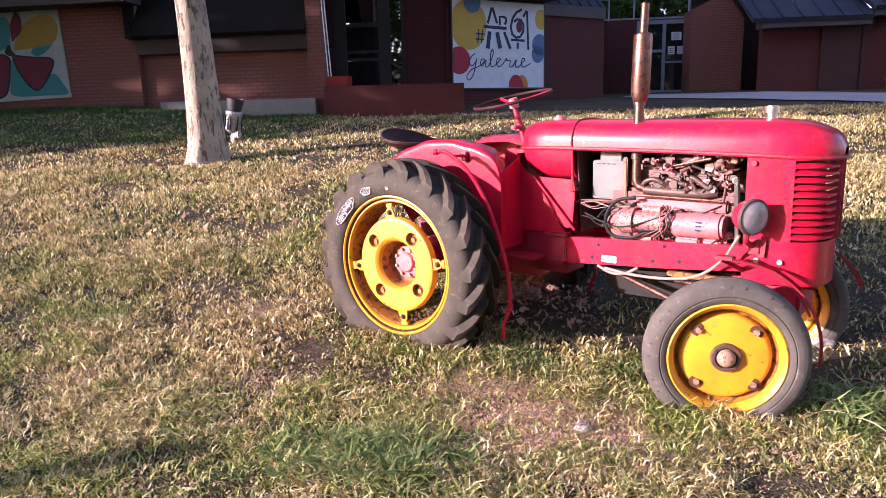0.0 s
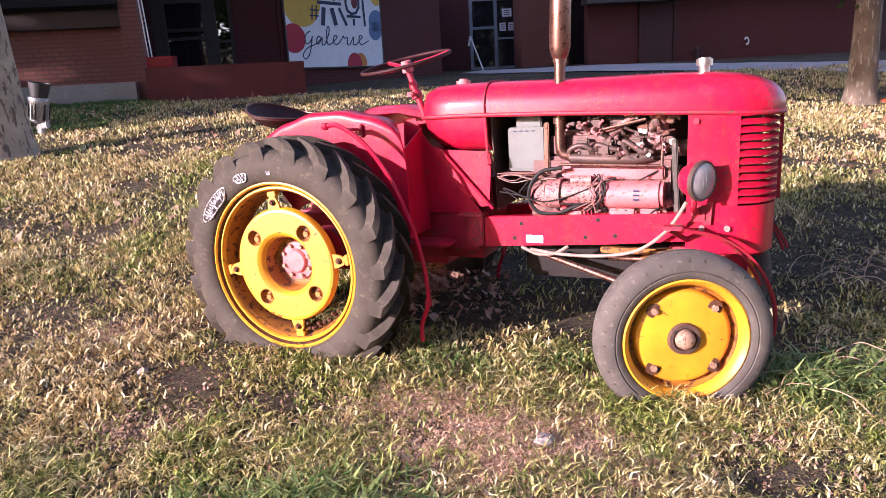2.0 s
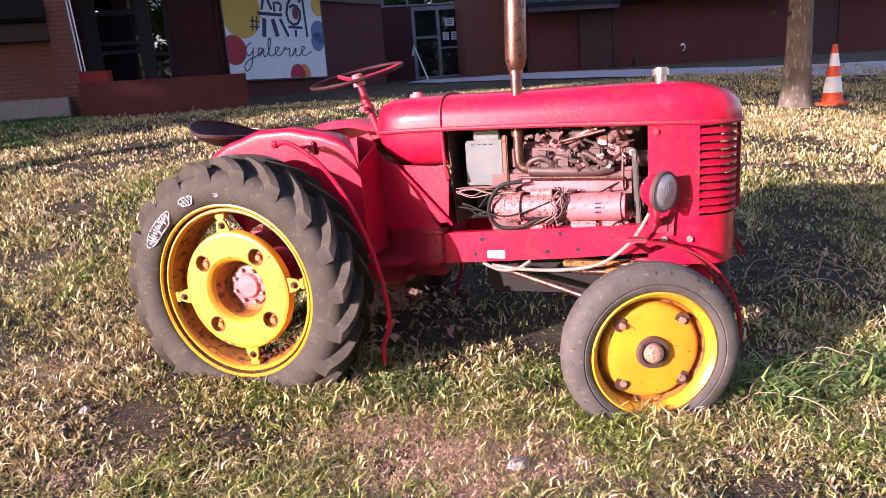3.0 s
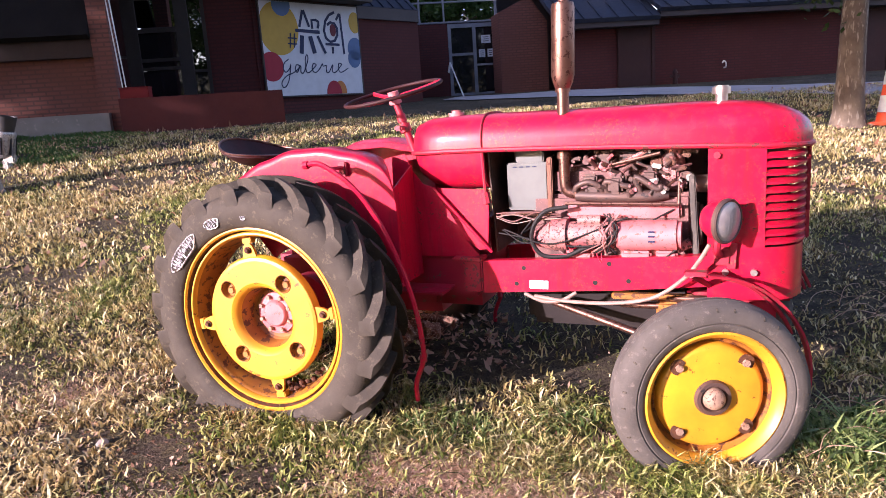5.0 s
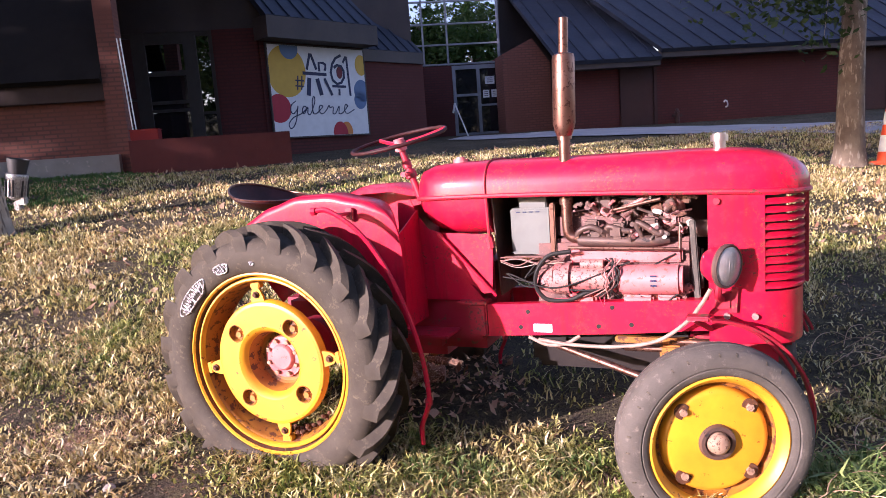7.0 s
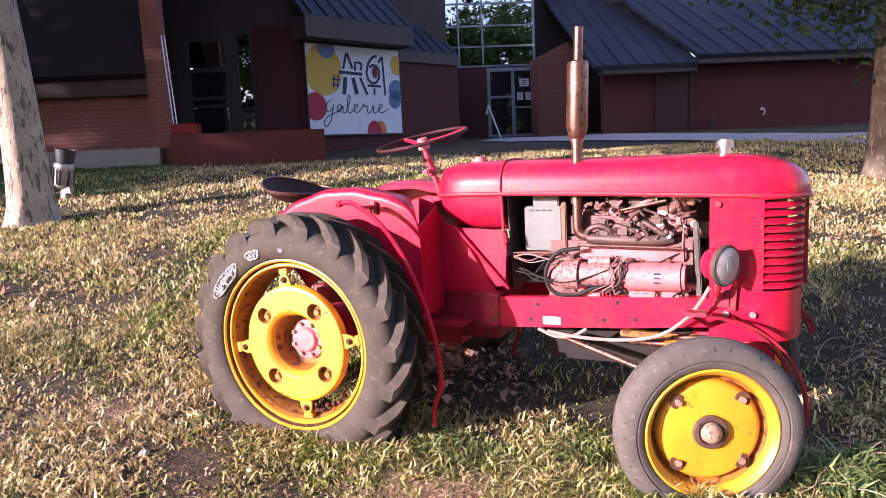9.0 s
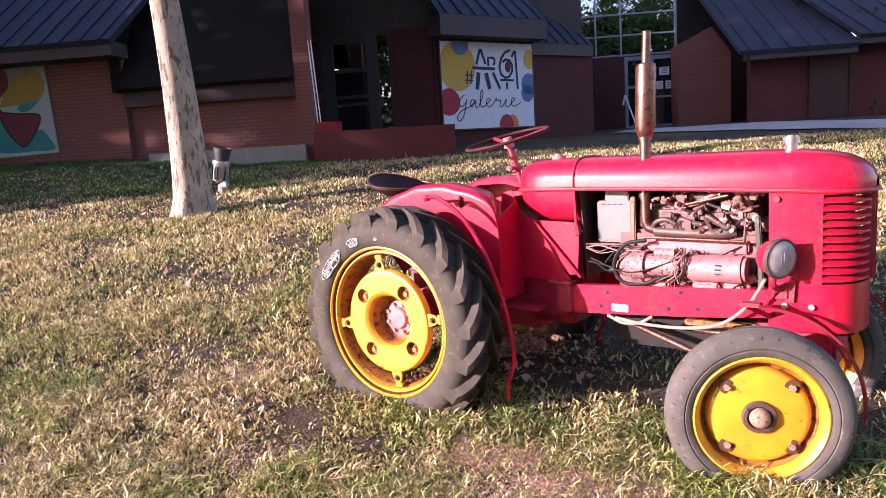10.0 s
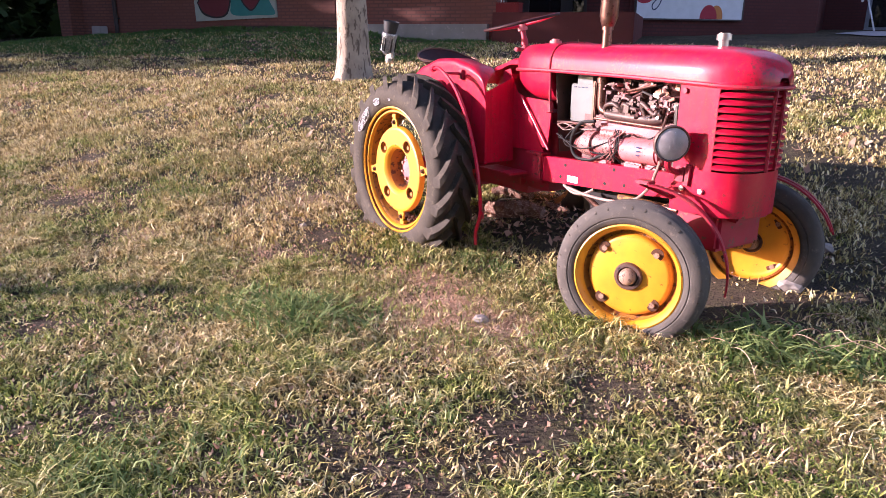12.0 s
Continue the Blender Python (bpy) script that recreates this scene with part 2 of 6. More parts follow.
def grass_material():
    k = Mat("grass blades", 0.6, 0.0, 0.3)
    rnd = k.t.nodes.new("ShaderNodeNewGeometry").outputs["Random Per Island"]
    patch = k.math('ADD', k.math('MULTIPLY', k.noise(0.8, 3, 0.5), 0.6), k.math('MULTIPLY', k.noise(3.1, 3, 0.6), 0.4))
    green = k.ramp(rnd, [(0.0, (0.035, 0.060, 0.008)), (0.4, (0.15, 0.195, 0.030)), (0.75, (0.40, 0.43, 0.10)), (1.0, (0.72, 0.66, 0.28))])
    dry = k.ramp(rnd, [(0.0, (0.08, 0.055, 0.020)), (0.35, (0.36, 0.265, 0.095)), (0.7, (0.74, 0.59, 0.26)), (1.0, (0.94, 0.82, 0.52))])
    sel = k.math('ADD', k.math('MULTIPLY', k.noise(14, 3, 0.6), 0.45), k.math('MULTIPLY', patch, 0.75))
    sep = k.node("ShaderNodeSeparateXYZ")
    k.link(k.co, sep.inputs[0])
    fresh = k.math('MULTIPLY', k.math('MULTIPLY', k.math('SUBTRACT', 2.1, sep.outputs[1]), 0.9, True), 0.085)
    parched = k.math('MULTIPLY', k.math('MULTIPLY', k.math('SUBTRACT', sep.outputs[1], 3.8), 0.5, True), 0.05)
    sel = k.math('ADD', k.math('SUBTRACT', sel, fresh), parched)
    c = k.mix(k.ramp(sel, [(0.52, (0, 0, 0)), (0.66, (1, 1, 1))]), green, dry)
    k.color(c).translucent(c, 0.18)
    return k.m


def soil_material():
    k = Mat("dry lawn soil", 0.95, 0.0, 0.15)
    a, b, f = k.noise(1.1, 6, 0.6), k.noise(17, 6, 0.7), k.noise(110, 4, 0.7)
    c = k.mix(k.ramp(a, [(0.42, (0, 0, 0)), (0.62, (1, 1, 1))]), (0.046, 0.037, 0.025), (0.11, 0.082, 0.060))
    c = k.mix(k.ramp(b, [(0.45, (0, 0, 0)), (0.62, (1, 1, 1))]), c, (0.13, 0.11, 0.060))
    c = k.mix(k.ramp(f, [(0.48, (0, 0, 0)), (0.60, (1, 1, 1))]), c, (0.035, 0.027, 0.018))
    k.color(c).bump(k.math('ADD', b, f), 0.8, 0.02)
    return k.m


grass_mat, soil_mat = grass_material(), soil_material()
# Deeper green copy of the grass; the shaded strip's tone is in its colour.
shade_grass = leaf_material("shaded lawn grass", (0.05, 0.12, 0.025), (0.12, 0.22, 0.06))
green_tuft = leaf_material("fresh green grass", (0.05, 0.105, 0.018), (0.31, 0.38, 0.13))
# Darker copy of the leaf colour; shade and backlight are put into it.
shade_leaf = leaf_material("shade-darkened leaves", (0.025, 0.05, 0.014), (0.05, 0.08, 0.02))
chaff_mat = leaf_material("pale dry chaff", (0.42, 0.26, 0.16), (0.86, 0.62, 0.44))
dead_leaf = leaf_material("dry brown leaves", (0.26, 0.12, 0.065), (0.66, 0.46, 0.32))


def flat_material(name, c, rough=0.6):
    k = Mat(name, rough, 0.0, 0.3)
    n = k.noise(6, 4)
    k.color(k.mix(k.ramp(n, [(0.3, (0, 0, 0)), (0.8, (1, 1, 1))]), c, tuple(v * 0.86 for v in c)))
    return k.m


ink = {
    "white": flat_material("white print", (0.62, 0.64, 0.67)),
    "yellow": flat_material("ochre print", (0.52, 0.33, 0.05)),
    "blue": flat_material("blue print", (0.09, 0.16, 0.30)),
    "red": flat_material("crimson print", (0.36, 0.02, 0.04)),
    "navy": flat_material("navy print", (0.02, 0.03, 0.08)),
    "orange": flat_material("orange print", (0.55, 0.2, 0.05)),
    "teal": flat_material("teal print", (0.015, 0.20, 0.19)),
    "maroon": flat_material("maroon print", (0.13, 0.018, 0.028)),
    "olive": flat_material("olive ochre print", (0.30, 0.20, 0.03)),
    "black": flat_material("black print", (0.015, 0.015, 0.018)),
    "paper": flat_material("pale mural ground", (0.33, 0.39, 0.34)),
}


# ---- building helpers ----
def part(name, bm, material, parent=None, label="", smooth=True, m=None):
    """One bmesh as one mesh object, under a thing or a part."""
    if smooth:
        for f in bm.faces:
            f.smooth = True
    bmesh.ops.recalc_face_normals(bm, faces=bm.faces)
    me = bpy.data.meshes.new(name)
    bm.to_mesh(me)
    bm.free()
    me.materials.append(material)
    if smooth:
        me.set_sharp_from_angle(angle=radians(38))
    ob = new(name, me)
    if m is not None:
        ob.matrix_basis = m
    if parent:
        ob.parent = parent
    if label:
        ob["label"] = label
    return ob


def empty(name, m):
    ob = new(name)
    ob.empty_display_size = 0.1
    ob.matrix_basis = m
    return ob


def box(bm, c, size, rz=0.0, rx=0.0, ry=0.0, bevel=0.0):
    m = pose(*c, rx, ry, rz) @ Matrix.Diagonal((*size, 1))
    geo = bmesh.ops.create_cube(bm, size=1.0, matrix=m)
    if bevel:
        edges = list({e for vert in geo["verts"] for e in vert.link_edges})
        bmesh.ops.bevel(bm, geom=edges, offset=bevel, segments=2, affect='EDGES')


def rings(bm, loops, closed=True, cap=True):
    """Skin a row of equally long vertex rings."""
    rows = [[bm.verts.new(p) for p in loop] for loop in loops]
    n = len(rows[0])
    for a, b in zip(rows, rows[1:]):
        for i in range(n if closed else n - 1):
            j = (i + 1) % n
            bm.faces.new((a[i], a[j], b[j], b[i]))
    if cap and closed:
        bm.faces.new(rows[0])
        bm.faces.new(rows[-1])
    return rows


def tube(bm, points, r, sides=10, r_end=None, cap=True):
    """A round bar along a row of points."""
    pts = [Vector(p) for p in points]
    loops, ref = [], None
    for i, p in enumerate(pts):
        d = (pts[min(i + 1, len(pts) - 1)] - pts[max(i - 1, 0)]).normalized()
        if ref is None:
            ref = d.orthogonal().normalized()
        ref = (ref - d * ref.dot(d)).normalized()
        side = d.cross(ref)
        rr = r if r_end is None else r + (r_end - r) * i / (len(pts) - 1)
        loops.append([p + rr * (math.cos(a) * ref + math.sin(a) * side) for a in (2 * math.pi * k / sides for k in range(sides))])
    rings(bm, loops, True, cap)


def curve_points(ctrl, n=24):
    """A smooth line through control points (Catmull-Rom)."""
    p = [Vector(c) for c in ctrl]
    p = [2 * p[0] - p[1], *p, 2 * p[-1] - p[-2]]
    out = []
    for i in range(1, len(p) - 2):
        for k in range(n):
            t = k / n
            a, b, c, d = p[i - 1], p[i], p[i + 1], p[i + 2]
            out.append(0.5 * ((2 * b) + (c - a) * t + (2 * a - 5 * b + 4 * c - d) * t * t + (3 * b - a - 3 * c + d) * t ** 3))
    out.append(p[-2])
    return out


def lathe(bm, profile, n=48, start=0.0, sweep=2 * math.pi, closed_profile=False):
    """Turn (outward, radius) pairs round the wheel's axis; outward is -y."""
    full = abs(sweep - 2 * math.pi) < 1e-6
    count = n if full else n + 1
    rows = []
    for i in range(count):
        a = start + sweep * i / n
        rows.append([bm.verts.new((r * math.cos(a), -o, r * math.sin(a))) for o, r in profile])
    m = len(profile)
    for i in range(count if full else count - 1):
        p, q = rows[i], rows[(i + 1) % count]
        for k in range(m if closed_profile else m - 1):
            bm.faces.new((p[k], q[k], q[(k + 1) % m], p[(k + 1) % m]))


def rod(bm, a, b, r, sides=16, r2=None):
    tube(bm, [a, b], r, sides, r2)


def plate(bm, outline, normal, thick):
    """A flat plate: an outline of points, given a thickness along normal."""
    nv = Vector(normal).normalized() * thick
    rings(bm, [[Vector(p) for p in outline], [Vector(p) + nv for p in outline]])


# ---- ground ----
KNOT_Y = (-400.0, -60.0, 0.0, 2.6, 3.4, 5.0, 7.9, 9.5, 11.5, 14.0, 17.0, 23.0, 40.0, 400.0)
KNOT_Z = (-1.0, 0.15, 0.25, 0.275, 0.36, 0.58, 0.93, 1.10, 1.30, 1.40, 1.55, 1.80, 1.85, 1.85)


def ground_height(x, y):
    x, y = np.asarray(x, float), np.asarray(y, float)
    z = sum(np.interp(y + o, KNOT_Y, KNOT_Z) for o in (-0.5, -0.25, 0.0, 0.25, 0.5)) / 5
    west = np.clip((-5.0 - x) / 3.0, 0, 1) * np.clip((y - 10.5) / 3.5, 0, 1)
    z = z + 0.30 * west * np.clip((16.0 + x) / 5.0, -1.0, 1)
    near = np.clip((30 - np.hypot(x, y)) / 25, 0, 1)
    z = z + near * (0.012 * np.sin(2.1 * x + 0.7 * y) + 0.010 * np.sin(3.7 * y - 1.3 * x + 1.0) + 0.006 * np.sin(7.3 * x + 5.1 * y))
    return z


def gz(x, y):
    return float(ground_height(x, y))


def build_ground():
    def axis(lo, hi, fine):
        far = [25, 40, 70, 120, 200, 400]
        return np.array([lo - d for d in reversed(far)] + list(np.arange(lo, hi + 1e-6, fine)) + [hi + d for d in far])
    xs, ys = axis(-18.0, 18.0, 0.15), axis(-4.0, 24.0, 0.15)
    gx, gy = np.meshgrid(xs, ys)
    co = np.stack([gx, gy, ground_height(gx, gy)], -1).reshape(-1, 3)
    nx, ny = len(xs), len(ys)
    i = np.arange(nx * ny).reshape(ny, nx)
    faces = np.stack([i[:-1, :-1], i[:-1, 1:], i[1:, 1:], i[1:, :-1]], -1).reshape(-1, 4)
    me = bpy.data.meshes.new("ground")
    me.from_pydata(co.tolist(), [], faces.tolist())
    me.shade_smooth()
    me.materials.append(soil_mat)
    tagged(new("ground", me), "dry sloping lawn of short yellow and green grass", "lawn", kind="structure")


build_ground()


# ---- building ----
def wall(name, a, b, z0, z1, thick, material, label="", category="wall"):
    """A straight wall from a to b, whose face lies on that line, with its thickness behind."""
    a, b = Vector((*a, 0)), Vector((*b, 0))
    n = Vector((-(b - a).y, (b - a).x, 0)).normalized() * thick
    bm = bmesh.new()
    rings(bm, [[p + Vector((0, 0, z)) for p in (a, b, b + n, a + n)] for z in (z0, z1)])
    return tagged(part(name, bm, material, smooth=False), label, category, kind="structure")


def slope(name, low_a, low_b, high_a, high_b, material, label, seams=0, thick=0.12):
    """A pitched roof with standing seams."""
    la, lb, ha, hb = (Vector(p) for p in (low_a, low_b, high_a, high_b))
    n = (lb - la).cross(ha - la).normalized()
    bm = bmesh.new()
    rings(bm, [[la, lb, hb, ha], [p - n * thick for p in (la, lb, hb, ha)]])
    ob = tagged(part(name, bm, material, smooth=False), label, "roof", kind="structure")
    for i in range(seams):
        t = (i + 0.5) / seams
        p, q = la.lerp(lb, t), ha.lerp(hb, t)
        side = (lb - la).normalized() * 0.015
        bm = bmesh.new()
        rings(bm, [[p - side, p + side, p + side + n * 0.035, p - side + n * 0.035], [q - side, q + side, q + side + n * 0.035, q - side + n * 0.035]])
        part("seam", bm, material, ob, smooth=False)
    return ob


# west wing: mural wall, low brick wall under a deep dark roof, corner pier
wall("wall_mural", (-15.7, 14.0), (-7.7, 14.0), 1.0, 3.93, 0.35, brick_mat, "red brick facade wall that carries a mural panel")
wall("trim_fascia_mural", (-16.3, 13.35), (-7.5, 13.35), 3.66, 3.93, 0.6, fascia_mat, "dark eaves board over the mural wall", "eaves")
slope("roof_mural", (-16.3, 13.25, 3.95), (-7.45, 13.25, 3.95), (-16.3, 16.5, 6.6), (-6.95, 16.5, 6.6), slate_mat, "dark blue standing seam roof over the mural wall", 22)
bm = bmesh.new()
rings(bm, [[(x, y, z) for y, z in ((13.80, 3.0), (16.4, 3.0), (16.4, 6.30), (13.80, 4.20))] for x in (-7.84, -7.72)])
tagged(part("wall_gable_end", bm, roof_brown, smooth=False), "dark gable end between the two roofs", "wall", kind="structure")
wall("wall_low", (-7.7, 14.12), (-4.1, 14.12), 1.0, 2.70, 0.3, brick_mat, "low red brick wall under a brown beam")
wall("wall_pier", (-4.1, 13.9), (-3.79, 13.9), 1.0, 6.5, 0.35, brick_mat, "red brick pier beside the entrance recess")
wall("trim_beam", (-7.7, 13.92), (-4.1, 13.92), 2.70, 3.05, 0.35, beam_mat, "brown timber beam over the low wall", "beam")
slope("roof_west", (-7.7, 13.75, 3.052), (-4.1, 13.75, 3.052), (-7.7, 16.0, 6.6), (-4.1, 16.0, 6.6), roof_brown, "steep dark brown roof of the west wing", 0)
wall("wall_corner", (-16.12, 13.6), (-15.68, 13.6), 0.9, 3.655, 3.5, brick_mat, "brick corner pier of the facade")
wall("baseboard_plinth", (-7.2, 13.75), (-3.95, 13.75), 1.1, 1.74, 0.36, concrete, "weathered grey concrete plinth along the brick wall", "plinth")


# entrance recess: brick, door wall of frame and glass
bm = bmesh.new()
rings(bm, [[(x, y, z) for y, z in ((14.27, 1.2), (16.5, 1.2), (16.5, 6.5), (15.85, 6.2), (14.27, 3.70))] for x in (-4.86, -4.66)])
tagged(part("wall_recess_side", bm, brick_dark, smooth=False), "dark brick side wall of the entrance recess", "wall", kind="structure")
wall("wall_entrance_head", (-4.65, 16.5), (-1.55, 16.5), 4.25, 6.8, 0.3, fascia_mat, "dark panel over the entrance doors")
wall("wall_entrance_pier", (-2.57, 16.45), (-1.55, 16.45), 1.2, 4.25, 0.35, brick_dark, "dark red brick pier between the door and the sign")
# Unseen dark backing, added behind the entrance glass.
wall("wall_recess_back", (-4.6, 19.5), (2.0, 19.6), 1.2, 6.5, 0.2, fascia_mat, "unseen dark backing wall behind the entrance glass")
slope("roof_recess", (-3.8, 14.0, 5.2), (-1.55, 14.6, 5.2), (-3.8, 17.0, 6.8), (-1.55, 17.0, 6.8), fascia_mat, "dark roof over the entrance recess", 0)


def glazed_front(name, y, z0, z1, posts, bays, frame, label, category="glass door"):
    """A glazed front on the plane y: posts (x, width), then for each bay its rails (z, height) and the glass of each pane."""
    bm = bmesh.new()
    for x, w in posts:
        box(bm, (x, y, (z0 + z1) / 2), (w, 0.09, z1 - z0), bevel=0.006)
    ob = tagged(part(name, bm, frame, smooth=False), label, category, kind="structure")
    for (a, wa), (b, wb), (rails, panes) in zip(posts, posts[1:], bays):
        left, right = a + wa / 2, b - wb / 2
        for z, h in rails:
            bm = bmesh.new()
            box(bm, ((left + right) / 2, y, z), (right - left, 0.07, h), bevel=0.005)
            part("rail", bm, frame, ob, smooth=False)
        for (c, ch), (d, dh), glass in zip(rails, rails[1:], panes):
            bm = bmesh.new()
            box(bm, ((left + right) / 2, y + 0.01, (c + d) / 2), (right - left + 0.02, 0.012, d - c - (ch + dh) / 2 + 0.02))
            part("panel" if glass is frame_mat else "pane", bm, glass, ob, smooth=False)
    return ob


G, D, F = coated_dark, glass_mat, frame_mat
glazed_front("door_1", 16.55, 1.93, 4.25, ((-4.56, 0.08), (-4.10, 0.28), (-3.06, 0.27), (-2.61, 0.10)),
             ((((1.97, 0.08), (2.90, 0.05), (4.20, 0.10)), (G, G)),
              (((1.99, 0.12), (2.64, 0.06), (2.81, 0.07), (3.40, 0.08), (4.13, 0.24)), (D, D, D, G)),
              (((1.97, 0.08), (2.55, 0.06), (4.20, 0.10)), (D, G))), frame_mat, "dark framed glass entrance door reflecting trees")
bm = bmesh.new()
rings(bm, [[(-3.55, 13.0, z), (-0.95, 13.3, z), (-1.3, 16.45, z), (-4.4, 16.5, z)] for z in (1.0, 1.93)])
tagged(part("platform", bm, red_floor, smooth=False), "dark red painted entrance platform", "platform", kind="structure")

# sign wall, turned towards the lawn, under a metal roof
SIGN_A, SIGN_B = Vector((-1.60, 16.40, 0)), Vector((2.25, 19.57, 0))
SIGN_D = (SIGN_B - SIGN_A).normalized()
SIGN_N = Vector((SIGN_D.y, -SIGN_D.x, 0))
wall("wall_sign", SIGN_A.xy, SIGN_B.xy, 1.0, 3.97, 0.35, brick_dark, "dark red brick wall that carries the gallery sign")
# two stretches of eaves: a long one over the sign and a shorter one set back and lower
lo, hi = SIGN_N * 0.55, SIGN_N * -2.6
la, lb = SIGN_A + lo - SIGN_D * 0.15, SIGN_A + lo + SIGN_D * 2.93
wall("trim_fascia", la.xy, lb.xy, 3.96, 4.40, 0.5, fascia_mat, "dark brown eaves board over the sign", "eaves")
ha, hb = SIGN_A + hi, SIGN_A + hi + SIGN_D * 2.6
slope("roof_sign", (*la.xy, 4.41), (*lb.xy, 4.41), (*ha.xy, 7.4), (*hb.xy, 7.4), slate_mat, "dark blue standing seam roof over the sign wall", 8)
lc, ld = SIGN_A + SIGN_N * 0.08 + SIGN_D * 2.85, SIGN_A + SIGN_N * 0.08 + SIGN_D * 4.95
wall("trim_fascia_low", lc.xy, ld.xy, 3.66, 3.94, 0.3, fascia_mat, "short lower eaves board beside the sign", "eaves")
slope("roof_sign_low", (*lc.xy, 3.95), (*ld.xy, 3.95), (*(SIGN_A + SIGN_N * -2.7 + SIGN_D * 2.5).xy, 6.75), (*(SIGN_A + SIGN_N * -2.7 + SIGN_D * 4.72).xy, 6.75), slate_mat, "lower dark blue seamed roof beside the sign", 6)
wall("wall_sign_end", SIGN_B.xy, (2.6, 23.3), 1.2, 4.0, 0.3, brick_dark, "dark brick side wall")

# glass link with its door, and the brick gable
UP = tuple((z, 0.05) for z in (4.02, 4.62, 5.25, 5.93, 6.7, 7.5, 8.3, 8.97))
C = coated_glass
glazed_front("window_1", 23.0, 3.98, 9.0, ((1.0, 0.05), (1.90, 0.05), (2.74, 0.05), (3.50, 0.05), (5.14, 0.07)), ((UP, (C,) * 7),) * 4, link_frame, "tall glass front reflecting bright leaves and sky", "window")
glazed_front("door_2", 23.0, 1.78, 3.96, ((3.64, 0.10), (4.42, 0.10), (5.12, 0.10)),
             ((((1.82, 0.08), (3.04, 0.08), (3.90, 0.12)), (D, D)), (((1.82, 0.08), (2.70, 0.06), (3.90, 0.12)), (D, D))), link_frame, "grey framed double door in the glass front")
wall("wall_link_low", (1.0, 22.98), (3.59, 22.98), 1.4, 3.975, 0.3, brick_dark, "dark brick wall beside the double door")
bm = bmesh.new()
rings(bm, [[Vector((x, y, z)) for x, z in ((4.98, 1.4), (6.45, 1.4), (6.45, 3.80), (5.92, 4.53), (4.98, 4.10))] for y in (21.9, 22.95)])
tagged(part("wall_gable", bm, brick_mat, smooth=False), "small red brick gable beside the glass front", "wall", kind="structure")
# Dark backing added behind the glass front.
wall("wall_link_top", (0.4, 24.5), (10.0, 24.5), 1.4, 10.5, 0.3, fascia_mat, "dark backing wall added behind the glass front")

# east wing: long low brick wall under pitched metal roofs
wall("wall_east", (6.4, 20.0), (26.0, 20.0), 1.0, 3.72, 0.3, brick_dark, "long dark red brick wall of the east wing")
wall("trim_fascia_east", (6.2, 19.45), (8.85, 19.45), 3.28, 3.50, 0.5, fascia_mat, "dark eaves board of the east wing", "eaves")
slope("roof_east", (5.95, 19.35, 3.51), (8.85, 19.35, 3.51), (5.7, 24.45, 6.6), (8.85, 24.45, 6.6), slate_mat, "dark blue standing seam roof at the corner of the east wing", 6)
wall("trim_fascia_east_long", (8.9, 19.45), (26.0, 19.45), 3.48, 3.70, 0.5, fascia_mat, "long dark eaves board of the east wing", "eaves")
slope("roof_east_long", (8.87, 19.35, 3.71), (26.0, 19.35, 3.71), (6.75, 24.5, 7.6), (26.0, 24.5, 7.6), slate_mat, "long dark blue standing seam roof of the east wing", 30)
for x0, x1 in ((7.95, 8.85), (15.2, 16.2)):
    bm = bmesh.new()
    box(bm, ((x0 + x1) / 2, 19.985, 2.55), (x1 - x0, 0.06, 1.75), bevel=0.01)
    for x in (x0 - 0.05, x1 + 0.05):
        box(bm, (x, 19.97, 2.55), (0.10, 0.10, 1.85), bevel=0.008)
    box(bm, ((x0 + x1) / 2, 19.97, 3.47), (x1 - x0 + 0.2, 0.10, 0.10), bevel=0.008)
    tagged(part("door_service", bm, door_brown, smooth=False), "dark brown service door in the brick wall", "door", kind="structure")
bm = bmesh.new()
lower = [(2.6, 18.6), (3.3, 17.2), (4.7, 15.6), (6.2, 13.6), (6.95, 11.8), (8.0, 10.4), (11.0, 8.0), (20.0, 4.0)]
upper = [(3.4, 20.2), (6.4, 19.4), (7.5, 17.6), (8.1, 16.3), (8.7, 15.0), (9.8, 13.2), (12.6, 10.6), (21.5, 6.4)]
lower, upper = ([p.xy for p in curve_points([(x, y, 0) for x, y in pts], 5)] for pts in (lower, upper))
near_side = [Vector((x, y, gz(x, y) + 0.025)) for x, y in lower]
mid_side = [Vector((x, y, gz(x, y) + 0.03)) for x, y in (a.lerp(b, 0.5) for a, b in zip(lower, upper))]
far_side = [Vector((x, y, gz(x, y) + 0.03)) for x, y in upper]
rings(bm, [near_side, mid_side, far_side, [v - Vector((0, 0, 0.2)) for v in far_side], [v - Vector((0, 0, 0.2)) for v in near_side]], closed=False)
tagged(part("pavement", bm, path_mat, smooth=False), "pale paved path along the building", "path", kind="structure")


# ---- the tractor ----
# Own frame: x ahead, y to its left, z up; the rear axle stands over the origin.
BASE_Z = 0.215
tractor = empty("tractor", pose(-0.121, 3.744, BASE_Z, 0, 0, -31.3))
tagged(tractor, "old red farm tractor with yellow wheels parked on dry grass", "tractor")


def V(s, d, z):
    """A point s ahead of the rear axle, d to the tractor's right, at height z."""
    return Vector((s, -d, z - BASE_Z))


def tpart(name, bm, material, label="", parent=None, smooth=True):
    return part(name, bm, material, parent or tractor, label, smooth)


# hood: an arched shell with a drooping nose
def hood_ring(s, half, top, low, n=20):
    out = []
    for i in range(n + 1):
        a = math.pi * i / n
        c, q = math.cos(a), max(0.0, math.sin(a))
        d = half * math.copysign(abs(c) ** 0.52, c)
        z = low + (top - low) * q ** 0.72
        out.append(V(s, d, z))
    return out


